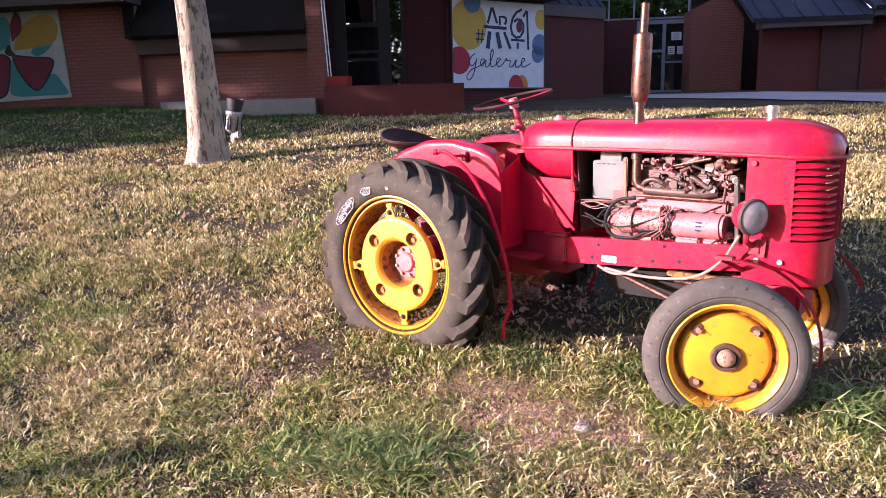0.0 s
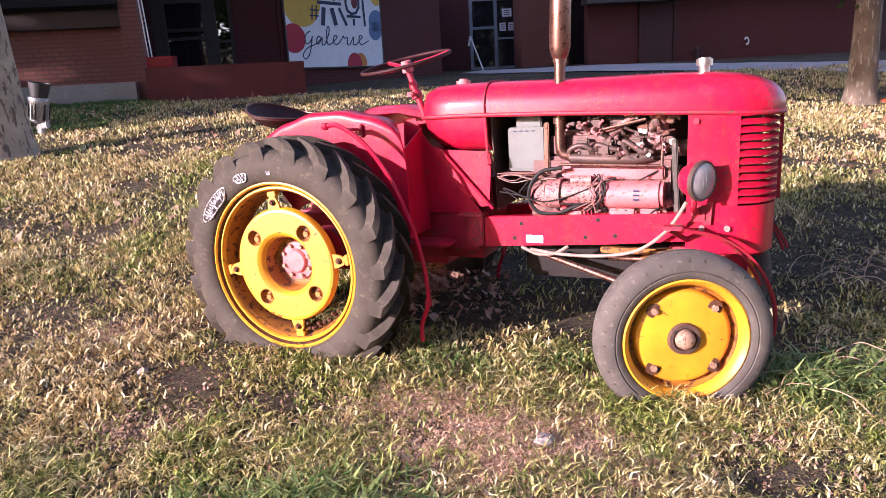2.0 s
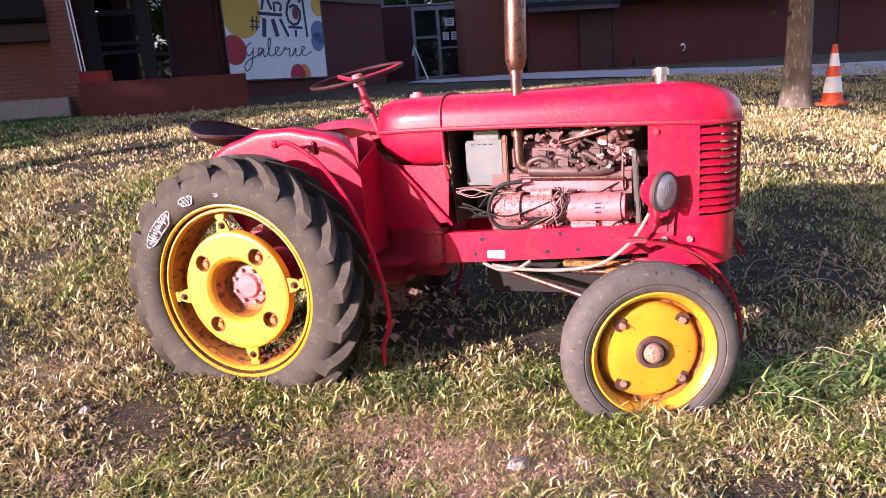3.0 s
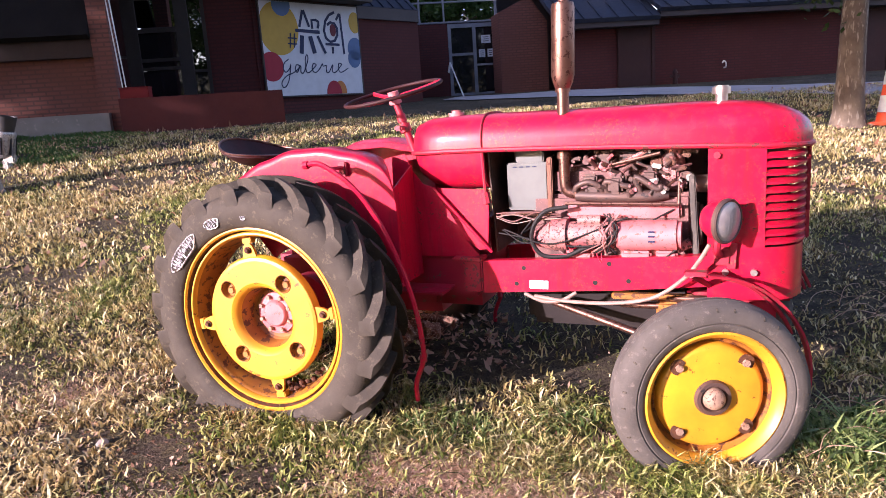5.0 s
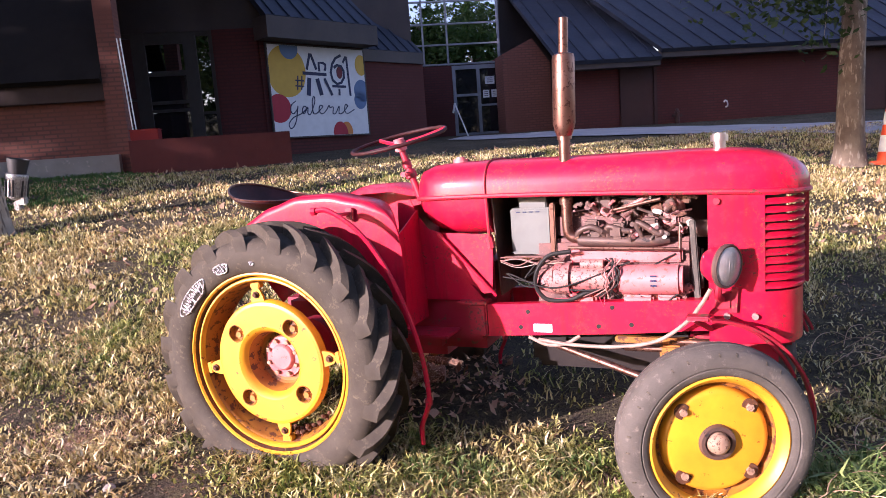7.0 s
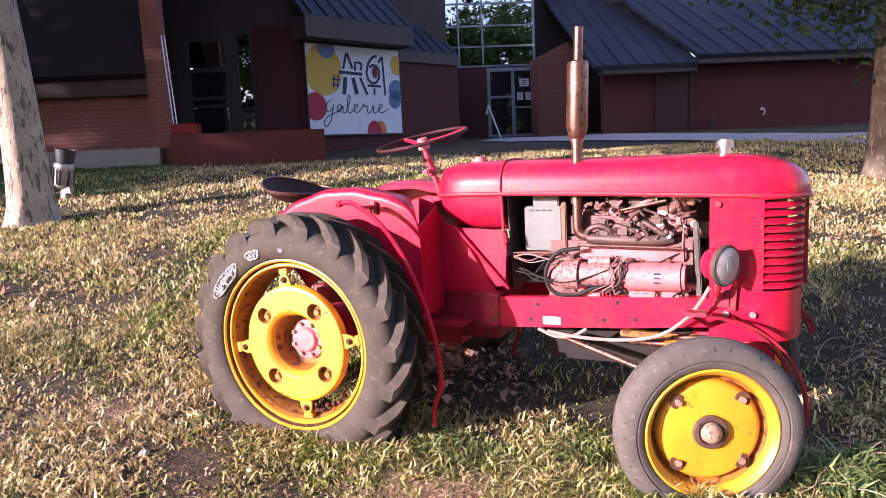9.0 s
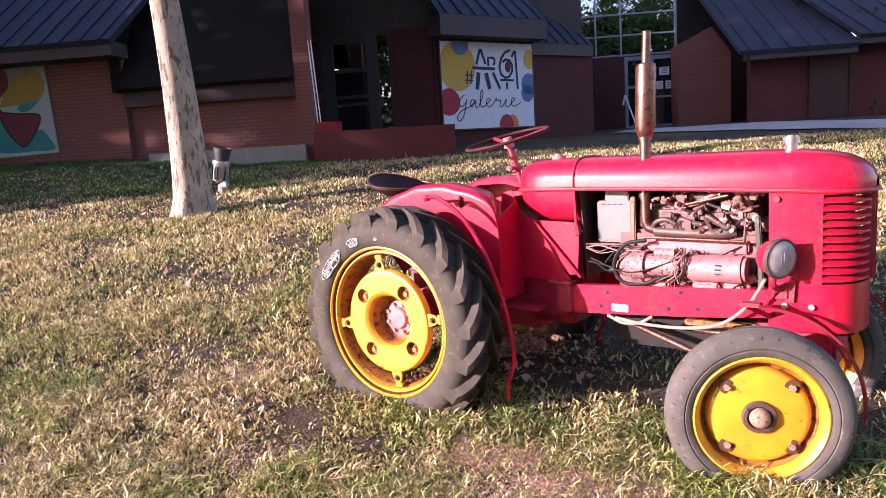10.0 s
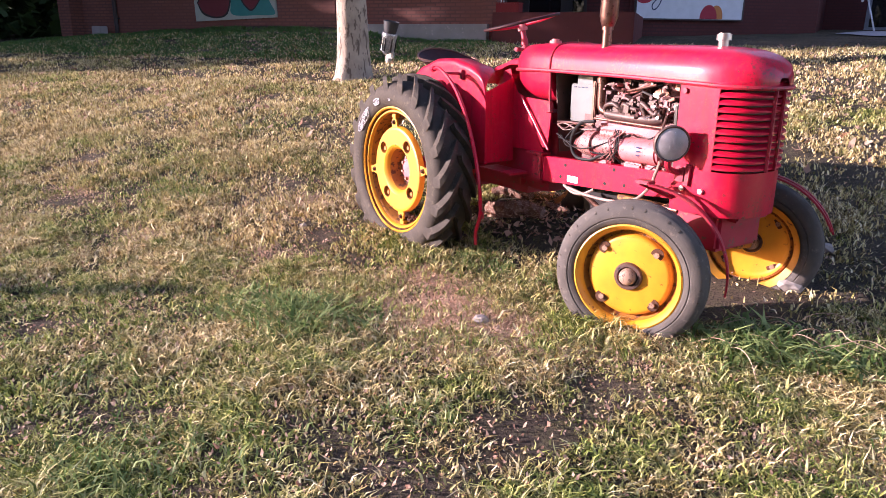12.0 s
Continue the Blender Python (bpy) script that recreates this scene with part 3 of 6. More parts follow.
HOOD = [(0.405, 0.045, 1.300, 1.262), (0.415, 0.095, 1.342, 1.266), (0.44, 0.135, 1.374, 1.268), (0.49, 0.162, 1.391, 1.270), (0.58, 0.170, 1.396, 1.272), (0.72, 0.172, 1.397, 1.272),
        (0.95, 0.180, 1.394, 1.270), (1.2, 0.188, 1.394, 1.266), (1.42, 0.194, 1.394, 1.260), (1.56, 0.194, 1.390, 1.256), (1.645, 0.186, 1.382, 1.252), (1.71, 0.163, 1.366, 1.249),
        (1.755, 0.130, 1.345, 1.247), (1.785, 0.085, 1.318, 1.246), (1.798, 0.04, 1.290, 1.246)]
bm = bmesh.new()
rings(bm, [hood_ring(*h) for h in HOOD], closed=False)
rings(bm, [hood_ring(h[0], h[1] - 0.008, h[2] - 0.008, h[3], 20) for h in HOOD], closed=False)
hood = tpart("hood", bm, red_paint, "long rounded red bonnet")
bm = bmesh.new()
edge = [V(s, half + 0.004, low - 0.002) for s, half, top, low in HOOD]
edge += [V(s, -half - 0.004, low - 0.002) for s, half, top, low in reversed(HOOD)]
tube(bm, edge + [edge[0]], 0.0085, 8)
tpart("hood_edge", bm, red_flaking, "rolled lower edge", hood)
bm = bmesh.new()
tube(bm, [p + (p - V(0.72, 0, 1.33)).normalized() * 0.003 for p in hood_ring(0.72, 0.172, 1.397, 1.272, 28)], 0.0045, 6)
tpart("hood_band", bm, red_flaking, "chipped clamping band", hood)

# fuel tank: the lower half that hangs under the rear of the hood
bm = bmesh.new()
TANK = [(0.405, 0.05, 1.235), (0.42, 0.095, 1.205), (0.45, 0.132, 1.165), (0.50, 0.155, 1.135), (0.57, 0.165, 1.120), (0.65, 0.167, 1.116), (0.722, 0.167, 1.118)]
loops = []
for s, half, low in TANK:
    ring = []
    for i in range(17):
        a = math.pi + math.pi * i / 16
        c, q = math.cos(a), max(0.0, -math.sin(a))
        ring.append(V(s, half * math.copysign(abs(c) ** 0.55, c), 1.262 - (1.262 - low) * q ** 0.75))
    loops.append(ring)
rings(bm, loops, closed=False)
end = [bm.verts.new(p) for p in loops[-1]]
bm.faces.new(end)
tpart("fuel_tank", bm, red_paint, "rounded red fuel tank under the bonnet")
bm = bmesh.new()
rod(bm, V(0.722, 0.171, 1.27), V(0.726, 0.168, 1.115), 0.007, 8)
rod(bm, V(0.726, 0.168, 1.115), V(0.735, 0.172, 1.075), 0.016, 8)
tpart("tank_strap", bm, red_flaking, "rusty tank strap")

# filler caps
bm = bmesh.new()
rod(bm, V(0.565, 0, 1.392), V(0.565, 0, 1.408), 0.030, 16)
rod(bm, V(0.565, 0, 1.406), V(0.565, 0, 1.416), 0.018, 12)
tpart("fuel_cap", bm, pink_metal, "flat faded filler cap")
bm = bmesh.new()
rod(bm, V(1.523, 0, 1.385), V(1.523, 0, 1.415), 0.020, 16)
rod(bm, V(1.523, 0, 1.413), V(1.523, 0, 1.436), 0.029, 18)
rod(bm, V(1.523, 0, 1.436), V(1.523, 0, 1.441), 0.022, 18)
tpart("radiator_cap", bm, chrome_mat, "pale dull radiator cap")


# radiator shell: curved front with louvres, flat cheeks
def shell_line(inset=0.0, n=18):
    """Half outline of the nose in plan, from the right cheek round to the left."""
    pts = [(1.49, 0.192 - inset), (1.56, 0.192 - inset), (1.625, 0.187 - inset)]
    for i in range(1, n):
        a = math.pi * i / n
        pts.append((1.625 + (0.155 - inset) * max(0.0, math.sin(a)) ** 0.85, (0.187 - inset) * math.copysign(abs(math.cos(a)) ** 0.8, math.cos(a))))
    pts += [(s, -d) for s, d in ((1.625, 0.187 - inset), (1.56, 0.192 - inset), (1.49, 0.192 - inset))]
    return pts


def shell_band(bm, z0, z1, grow=0.0, thick=0.01, pick=None):
    outer, inner = shell_line(-grow), shell_line(thick - grow)
    if pick:
        outer, inner = outer[pick], inner[pick]
    rings(bm, [[V(s, d, z0) for s, d in outer], [V(s, d, z1) for s, d in outer], [V(s, d, z1) for s, d in inner], [V(s, d, z0) for s, d in inner], [V(s, d, z0) for s, d in outer]], closed=False)


bm = bmesh.new()
shell_band(bm, 0.752, 0.926)
shell_band(bm, 1.238, 1.262)
shell_band(bm, 0.926, 1.238, pick=slice(0, 4))
shell_band(bm, 0.926, 1.238, pick=slice(-4, None))
shell = tpart("radiator_shell", bm, red_paint, "red nose shell with flat cheeks")
LOUVRES = 11
for i in range(LOUVRES):
    z = 0.936 + 0.0273 * i
    bm = bmesh.new()
    a, b = shell_line(-0.006)[3:-3], shell_line(0.014)[3:-3]
    rings(bm, [[V(s, d, z) for s, d in a], [V(s, d, z + 0.008) for s, d in a], [V(s, d, z + 0.0185) for s, d in b], [V(s, d, z + 0.010) for s, d in b], [V(s, d, z) for s, d in a]], closed=False)
    tpart("louvre", bm, red_paint, "", shell)
bm = bmesh.new()
core = shell_line(0.05)
rings(bm, [[V(s, d, z) for s, d in core] for z in (0.80, 1.24)])
tpart("radiator_core", bm, dark_metal, "dark radiator core", shell)
bm = bmesh.new()
for d in (-0.028, 0.028):
    box(bm, V(1.79, d, 1.085), (0.012, 0.012, 0.31), bevel=0.003)
tpart("grille_bar", bm, red_old, "upright centre strip", shell)
for s, d, z in ((1.517, 0.196, 1.225), (1.545, 0.196, 0.846), (1.63, 0.193, 0.846)):
    for side in (1, -1):
        bm = bmesh.new()
        rod(bm, V(s, side * (d - 0.008), z), V(s, side * (d + 0.007), z), 0.011, 8)
        tpart("bolt", bm, chrome_mat if z < 1 else red_old, "", shell)
bm = bmesh.new()
plate(bm, [V(1.55, 0.193, 0.86), V(1.575, 0.193, 0.86), V(1.58, 0.193, 0.94), V(1.56, 0.193, 0.945)], (0, -1, 0), 0.012)
tpart("bracket", bm, red_old, "", shell)

# frame rails, drilled plates with a turned-in edge
for side in (1, -1):
    bm = bmesh.new()
    out = [(0.70, 0.735, 0.858), (1.20, 0.765, 0.882), (1.50, 0.792, 0.895), (1.62, 0.80, 0.90)]
    face = 0.168 * side
    back = 0.135 * side
    loops = []
    for s, z0, z1 in out:
        f, b = face + 0.02 * side * (s - 0.7), back
        loops.append([V(s, f, z0), V(s, f, z1), V(s, b, z1), V(s, b, z1 - 0.012), V(s, f - 0.01 * side, z1 - 0.012), V(s, f - 0.01 * side, z0 + 0.01), V(s, b, z0 + 0.01), V(s, b, z0)])
    rings(bm, loops)
    rail = tpart("frame_rail", bm, red_paint, "red side rail under the engine", smooth=False)
    # Black discs on the rail's face stand in for the dark inside drilled holes.
    for s, z in ((0.86, 0.835), (1.12, 0.79), (1.235, 0.80), (0.83, 0.775), (1.17, 0.86)):
        bm = bmesh.new()
        rod(bm, V(s, face + 0.02 * side * (s - 0.7) - 0.004 * side, z), V(s, face + 0.02 * side * (s - 0.7) + 0.0015 * side, z), 0.0085, 10)
        tpart("hole_disc", bm, black_rubber, "black disc for the dark of a drilled hole", rail)
    if side > 0:
        bm = bmesh.new()
        box(bm, V(0.915, 0.1745, 0.775), (0.072, 0.004, 0.032), bevel=0.002)
        tpart("plate", bm, white_plate, "small white plate without legible writing", rail)
    bm = bmesh.new()
    box(bm, V(0.66, 0.150 * side, 0.798), (0.075, 0.055, 0.125), bevel=0.006)
    box(bm, V(0.645, 0.155 * side, 0.866), (0.12, 0.075, 0.014), bevel=0.004)
    tpart("rail_bracket", bm, red_flaking, "folded red bracket")

# gearbox, clutch housing, rear axle
bm = bmesh.new()
box(bm, V(0.22, 0, 0.80), (0.62, 0.24, 0.36), bevel=0.05)
box(bm, V(0.56, 0, 0.86), (0.30, 0.27, 0.40), bevel=0.05)
box(bm, V(-0.12, 0, 0.74), (0.30, 0.30, 0.34), bevel=0.06)
tpart("gearbox", bm, red_old, "dirty red gearbox and axle housing")
bm = bmesh.new()
rod(bm, V(0, -0.46, 0.722), V(0, 0.46, 0.722), 0.062, 20)
for d in (0.30, -0.30):
    rod(bm, V(0, d - 0.03, 0.722), V(0, d + 0.03, 0.722), 0.10, 20)
tpart("rear_axle", bm, red_old)
bm = bmesh.new()
plate(bm, [V(0.50, 0.150, 1.135), V(0.735, 0.158, 1.125), V(0.735, 0.162, 1.04), V(0.725, 0.164, 0.905), V(0.69, 0.162, 0.90), V(0.52, 0.152, 1.02)], (0, -1, 0), 0.006)
plate(bm, [V(0.345, 0.146, 1.255), V(0.40, 0.147, 1.268), V(0.43, 0.148, 1.20), V(0.47, 0.149, 1.15), V(0.54, 0.150, 1.128), V(0.56, 0.150, 1.02), V(0.69, 0.152, 0.87), V(0.33, 0.146, 0.87)], (0, -1, 0), 0.004)
rod(bm, V(0.52, 0.172, 1.135), V(0.745, 0.182, 0.895), 0.006, 8)
tpart("cowl_panel", bm, red_paint, "red side panel below the tank", smooth=False)
bm = bmesh.new()
plate(bm, [V(0.34, -0.15, 1.25), V(0.43, -0.15, 1.15), V(0.52, -0.15, 1.02), V(0.69, -0.15, 0.87), V(0.36, -0.15, 0.87)], (0, 1, 0), 0.004)
plate(bm, [V(0.41, 0.145, 1.24), V(0.41, -0.145, 1.24), V(0.36, -0.145, 0.9), V(0.36, 0.145, 0.9)], (-1, 0, 0), 0.006)
tpart("dashboard", bm, red_old, "dark red dash panel", smooth=False)
bm = bmesh.new()
box(bm, V(0.45, 0.22, 0.755), (0.26, 0.13, 0.012), bevel=0.003)
box(bm, V(0.45, -0.22, 0.755), (0.26, 0.13, 0.012), bevel=0.003)
tpart("footrest", bm, red_old)

# Dark sheets added to keep the space behind battery and engine dark.
bm = bmesh.new()
plate(bm, [V(0.735, 0.15, 1.26), V(0.735, -0.16, 1.26), V(0.735, -0.16, 0.88), V(0.735, 0.10, 0.88)], (1, 0, 0), 0.006)
plate(bm, [V(0.735, -0.165, 1.265), V(1.48, -0.178, 1.26), V(1.48, -0.172, 0.88), V(0.735, -0.165, 0.88)], (0, 1, 0), 0.005)
tpart("engine_backing", bm, dark_metal, "dark sheets added behind battery and engine", smooth=False)

# steering
bm = bmesh.new()
col_a, col_b = V(0.40, 0.0, 1.19), V(0.304, 0.0, 1.470)
rod(bm, col_a, col_b, 0.014, 14)
rod(bm, V(0.345, 0, 1.345), V(0.335, 0, 1.375), 0.024, 14)
rod(bm, V(0.331, 0.0, 1.385), V(0.322, 0, 1.415), 0.019, 14)
rod(bm, V(0.342, 0.06, 1.362), V(0.342, -0.01, 1.362), 0.009, 8)
box(bm, V(0.342, 0.062, 1.362), (0.03, 0.025, 0.02), bevel=0.005)
column = tpart("steering_column", bm, red_old, "red steering column")
wheel_m = Matrix.Translation(V(0.300, 0, 1.488)) @ pose(0, 0, 0, 11, -7, 0)
bm = bmesh.new()
R = 0.198
pts = [Vector((R * math.cos(a), R * math.sin(a), 0.012)) for a in (2 * math.pi * i / 56 for i in range(57))]
tube(bm, pts, 0.0075, 10, cap=False)
bmesh.ops.transform(bm, matrix=wheel_m, verts=bm.verts)
sw = tpart("steering_wheel", bm, seat_mat, "worn dark red steering wheel rim")
for k in range(3):
    a = radians(20 + 120 * k)
    bm = bmesh.new()
    tube(bm, [Vector((0.02 * math.cos(a), 0.02 * math.sin(a), -0.004)), Vector((0.1 * math.cos(a), 0.1 * math.sin(a), 0.0)), Vector((R * math.cos(a), R * math.sin(a), 0.012))], 0.0085, 8)
    bmesh.ops.transform(bm, matrix=wheel_m, verts=bm.verts)
    tpart("spoke", bm, red_paint, "", sw)
bm = bmesh.new()
rod(bm, (0, 0, -0.03), (0, 0, 0.018), 0.026, 16, 0.022)
bmesh.ops.transform(bm, matrix=wheel_m, verts=bm.verts)
tpart("hub", bm, pink_metal, "faded red centre hub", sw)

# seat: a dished pan on a leaf spring
bm = bmesh.new()
loops = []
for i in range(9):
    q = i / 8
    ring = []
    for k in range(32):
        a = 2 * math.pi * k / 32
        rs, rd = 0.160 * q, 0.200 * q
        back = max(0.0, -math.cos(a))
        ring.append(V(-0.375 + rs * math.cos(a), rd * math.sin(a), 1.238 + 0.055 * q ** 2.6 + 0.060 * back ** 1.4 * q ** 2 - 0.020 * max(0, math.cos(a)) * q))
    loops.append(ring)
under = [[p - Vector((0, 0, 0.006)) for p in ring] for ring in reversed(loops[1:])]
rings(bm, loops[1:] + under)
seat = tpart("seat", bm, seat_mat, "dark red dished seat pan with scuffed rim")
bm = bmesh.new()
tube(bm, [p + Vector((0, 0, 0.004)) for p in loops[-1]] + [loops[-1][0] + Vector((0, 0, 0.004))], 0.0045, 8)
tpart("seat_rim", bm, rust_pipe, "bare worn metal rim", seat)
bm = bmesh.new()
for p in range(3):
    box(bm, V(-0.22 - 0.02 * p, 0, 1.06 + 0.06 * p), (0.30 - 0.06 * p, 0.05, 0.012), ry=-38, bevel=0.003)
rod(bm, V(-0.10, 0, 0.88), V(-0.36, 0, 1.25), 0.018, 10)
tpart("seat_spring", bm, red_old, "red seat spring")

# rear fenders: an upright plate with a crown rolled over the tyre
for side in (1, -1):
    bm = bmesh.new()
    arc = [(p.x, p.z) for p in curve_points([(s, 0, z) for s, z in ((-0.31, 1.145), (-0.25, 1.205), (-0.17, 1.252), (-0.09, 1.282), (0.0, 1.302), (0.1, 1.308), (0.2, 1.302), (0.285, 1.283), (0.365, 1.250),
                                                                (0.418, 1.200), (0.440, 1.13), (0.446, 1.03), (0.446, 0.92), (0.446, 0.80))], 3)]
    crown = [(0.185, -0.030), (0.195, -0.008), (0.23, 0.003), (0.29, 0.005), (0.322, 0.003), (0.335, -0.002), (0.341, -0.010), (0.342, -0.024), (0.342, -0.045)]
    loops = []
    for i, (s, z) in enumerate(arc):
        n = Vector((s, z - 0.75)).normalized()
        dent = 0.005 * math.sin(i * 0.9) * math.sin(i * 0.37 + 1)
        roll = min(1.0, max(0.06, (0.432 - s) / 0.10)) if z > 1.0 else 0.06
        ring = [V(s + n.x * (h + dent) * roll, side * (0.342 - (0.342 - d) * roll), z + n.y * (h + dent) * roll) for d, h in crown]
        ring += [V(s * 0.72, side * (0.342 + 0.4 * dent), 0.75 + (z - 0.75) * 0.72), V(s * 0.35, side * 0.341, 0.75 + (z - 0.75) * 0.35)]
        loops.append(ring)
    inner = [[p + Vector((0, 0.004 * side, -0.003)) for p in l] for l in loops]
    rings(bm, loops, closed=False)
    rings(bm, inner, closed=False)
    fender = tpart("fender", bm, red_paint, "dented red rear mudguard")
    bm = bmesh.new()
    plate(bm, [V(0.425, side * 0.152, 1.225), V(0.432, side * 0.338, 1.155), V(0.443, side * 0.338, 0.80), V(0.443, side * 0.152, 0.80)], (1, 0, 0), 0.004)
    tpart("apron", bm, red_paint, "red apron between mudguard and body", fender, smooth=False)
    bm = bmesh.new()
    tube(bm, loops[-1], 0.007, 8)
    tpart("fender_bead", bm, red_paint, "", fender)
    bar = curve_points([V(0.165, side * 0.475, 1.262), V(0.23, side * 0.472, 1.262), V(0.34, side * 0.466, 1.185), V(0.43, side * 0.46, 1.06), V(0.50, side * 0.455, 0.90),
                        V(0.545, side * 0.452, 0.74), V(0.562, side * 0.45, 0.60), V(0.555, side * 0.449, 0.545), V(0.525, side * 0.448, 0.47), V(0.523, side * 0.446, 0.40)], 6)
    bm = bmesh.new()
    tube(bm, bar, 0.0095, 8)
    rod(bm, V(0.160, side * 0.475, 1.262), V(0.178, side * 0.475, 1.263), 0.014, 8)
    tpart("fender_bar", bm, red_paint, "curved red edge bar of the mudguard", fender)
    bm = bmesh.new()
    box(bm, V(0.245, side * 0.352, 1.235), (0.03, 0.02, 0.05), bevel=0.004)
    rod(bm, V(0.245, side * 0.345, 1.24), V(0.25, side * 0.47, 1.245), 0.007, 8)
    tpart("bracket", bm, red_old, "", fender)
    bm = bmesh.new()
    box(bm, V(0.555, side * 0.44, 0.56), (0.018, 0.03, 0.035), bevel=0.003)
    tpart("clip", bm, red_old, "", fender)


# wheels
LUGS = {}
hub_mat = worn("worn grease cap", (0.34, 0.22, 0.15), (0.24, 0.14, 0.09), (0.12, 0.055, 0.035), 0.6, 0.56, 6.0)
# Rust brown of grooves and crumbs; also paints the shade in bolt pockets.
slot_mat = worn("rusty brown and hollow shade", (0.10, 0.035, 0.012), (0.06, 0.022, 0.01), (0.2, 0.08, 0.02), 0.8, 0.6, 6.0)


def lug_mesh(hand):
    """One angled tread lug of the right or left half of the tread, shared by all."""
    if hand not in LUGS:
        bm = bmesh.new()
        rows = []
        for k in range(10):
            q = k / 9
            ax = hand * (0.004 + 0.112 * q ** 0.95)
            fall = max(0.0, (q - 0.45) / 0.55) ** 2
            base, top = 0.470 - 0.016 * fall, 0.512 - 0.032 * fall
            ang = -0.40 * q
            wd = 0.036 + 0.026 * q
            rows.append([Vector((r * math.cos(ang + da), -ax, r * math.sin(ang + da))) for da, r in ((-wd, base - 0.015), (-wd * 0.74, top), (wd * 0.74, top), (wd, base - 0.015))])
        rows.append([Vector((v.x * 0.925, v.y - hand * 0.002, v.z * 0.925)) for v in rows[-1]])
        rings(bm, rows)
        bmesh.ops.recalc_face_normals(bm, faces=bm.faces)
        for f in bm.faces:
            f.smooth = True
        me = bpy.data.meshes.new("lug")
        bm.to_mesh(me)
        bm.free()
        me.materials.append(tyre_mat)
        me.set_sharp_from_angle(angle=radians(40))
        LUGS[hand] = me
    return LUGS[hand]


def crumb_mesh():
    """One crumb of dry dirt, shared by all."""
    if "crumb" not in LUGS:
        bm = bmesh.new()
        bmesh.ops.create_icosphere(bm, subdivisions=1, radius=0.010)
        me = bpy.data.meshes.new("dirt_crumb")
        bm.to_mesh(me)
        bm.free()
        me.materials.append(slot_mat)
        LUGS["crumb"] = me
    return LUGS["crumb"]


def rear_wheel(m):
    tyre_p = [(0.070, 0.336), (0.094, 0.342), (0.108, 0.352), (0.118, 0.385), (0.119, 0.42), (0.110, 0.448), (0.088, 0.464), (0.045, 0.470), (0.0, 0.472)]
    prof = tyre_p + [(-a, r) for a, r in reversed(tyre_p[:-1])]
    bm = bmesh.new()
    pockets = [radians(142 + 90 * k) for k in range(4)]
    holes = [[(0.174 * math.cos(p) + 0.030 * math.cos(a), 0.174 * math.sin(p) + 0.030 * math.sin(a)) for a in (2 * math.pi * i / 20 for i in range(20))] for p in pockets]
    disc = [[(r * math.cos(a), r * math.sin(a)) for a in (2 * math.pi * i / 64 for i in range(64))] for r in (0.138, 0.218)]
    edges = []
    for loop in disc + holes:
        vs = [bm.verts.new((x, -0.078, z)) for x, z in loop]
        edges += [bm.edges.new((vs[i], vs[(i + 1) % len(vs)])) for i in range(len(vs))]
    bmesh.ops.triangle_fill(bm, use_beauty=True, edges=edges, normal=(0, -1, 0))
    lathe(bm, [(0.078, 0.138), (0.073, 0.129), (0.062, 0.120), (0.050, 0.114)], 64)
    lathe(bm, [(0.078, 0.218), (0.075, 0.229), (0.066, 0.235), (0.046, 0.236)], 64)
    wheel = part("rear_wheel", bm, yellow_paint, tractor, "large yellow rear wheel with a lugged tyre", m=m)
    bm = bmesh.new()
    lathe(bm, prof, 72)
    part("tyre", bm, tyre_mat, wheel, "weathered black tyre with deep angled lugs")
    for i in range(19):
        for hand in (1, -1):
            lug = new("lug", lug_mesh(hand))
            lug.parent = wheel
            lug.matrix_basis = Matrix.Rotation(-2 * math.pi * (i + (0.25 if hand > 0 else 0.75)) / 19, 4, 'Y')
    bm = bmesh.new()
    lathe(bm, [(0.091, 0.331), (0.098, 0.337), (0.096, 0.343), (0.088, 0.344), (0.080, 0.338)], 64)
    lathe(bm, [(0.074, 0.325), (0.082, 0.321), (0.083, 0.315), (0.078, 0.310), (0.064, 0.308)], 72)
    rim = part("rim", bm, yellow_paint, wheel, "yellow rim with two raised ridges")
    bm = bmesh.new()
    lathe(bm, [(0.092, 0.3315), (0.074, 0.329), (0.070, 0.327), (0.074, 0.3245)], 72)
    part("rim_groove", bm, slot_mat, rim, "dark rusty groove")
    bm = bmesh.new()
    lathe(bm, [(0.0645, 0.309), (0.058, 0.303), (0.048, 0.302), (0.040, 0.299), (0.010, 0.292), (-0.030, 0.288), (-0.055, 0.294), (-0.065, 0.312), (-0.085, 0.318), (-0.095, 0.342)], 64)
    lathe(bm, [(0.050, 0.114), (0.040, 0.110), (-0.010, 0.104), (-0.018, 0.096), (-0.020, 0.0)], 48)
    part("rim_bed", bm, yellow_rust, wheel, "rusty inner rim")
    # crumbs of soil and rust that lie in the lower part of the rim
    for i in range(34):
        a = radians(-90 + random.gauss(22, 18))
        r0 = 0.280 + random.uniform(-0.012, 0.006)
        crumb = new("dirt_crumb", crumb_mesh())
        crumb.parent = wheel
        size = random.uniform(0.6, 1.5)
        crumb.matrix_basis = pose(r0 * math.cos(a), random.uniform(-0.045, 0.02), r0 * math.sin(a), random.uniform(0, 90), 0, random.uniform(0, 90)) @ Matrix.Diagonal((size, size, size * 0.7, 1))
    for k in range(4):
        a = radians(97 + 90 * k)
        bm = bmesh.new()
        ear = [(0.222, -0.030), (0.250, -0.026), (0.272, -0.019), (0.283, -0.008), (0.283, 0.008), (0.272, 0.019), (0.250, 0.026), (0.222, 0.030)]
        plate(bm, [Vector((x, -0.060, z)) for x, z in ear], (0, -1, 0), 0.010)
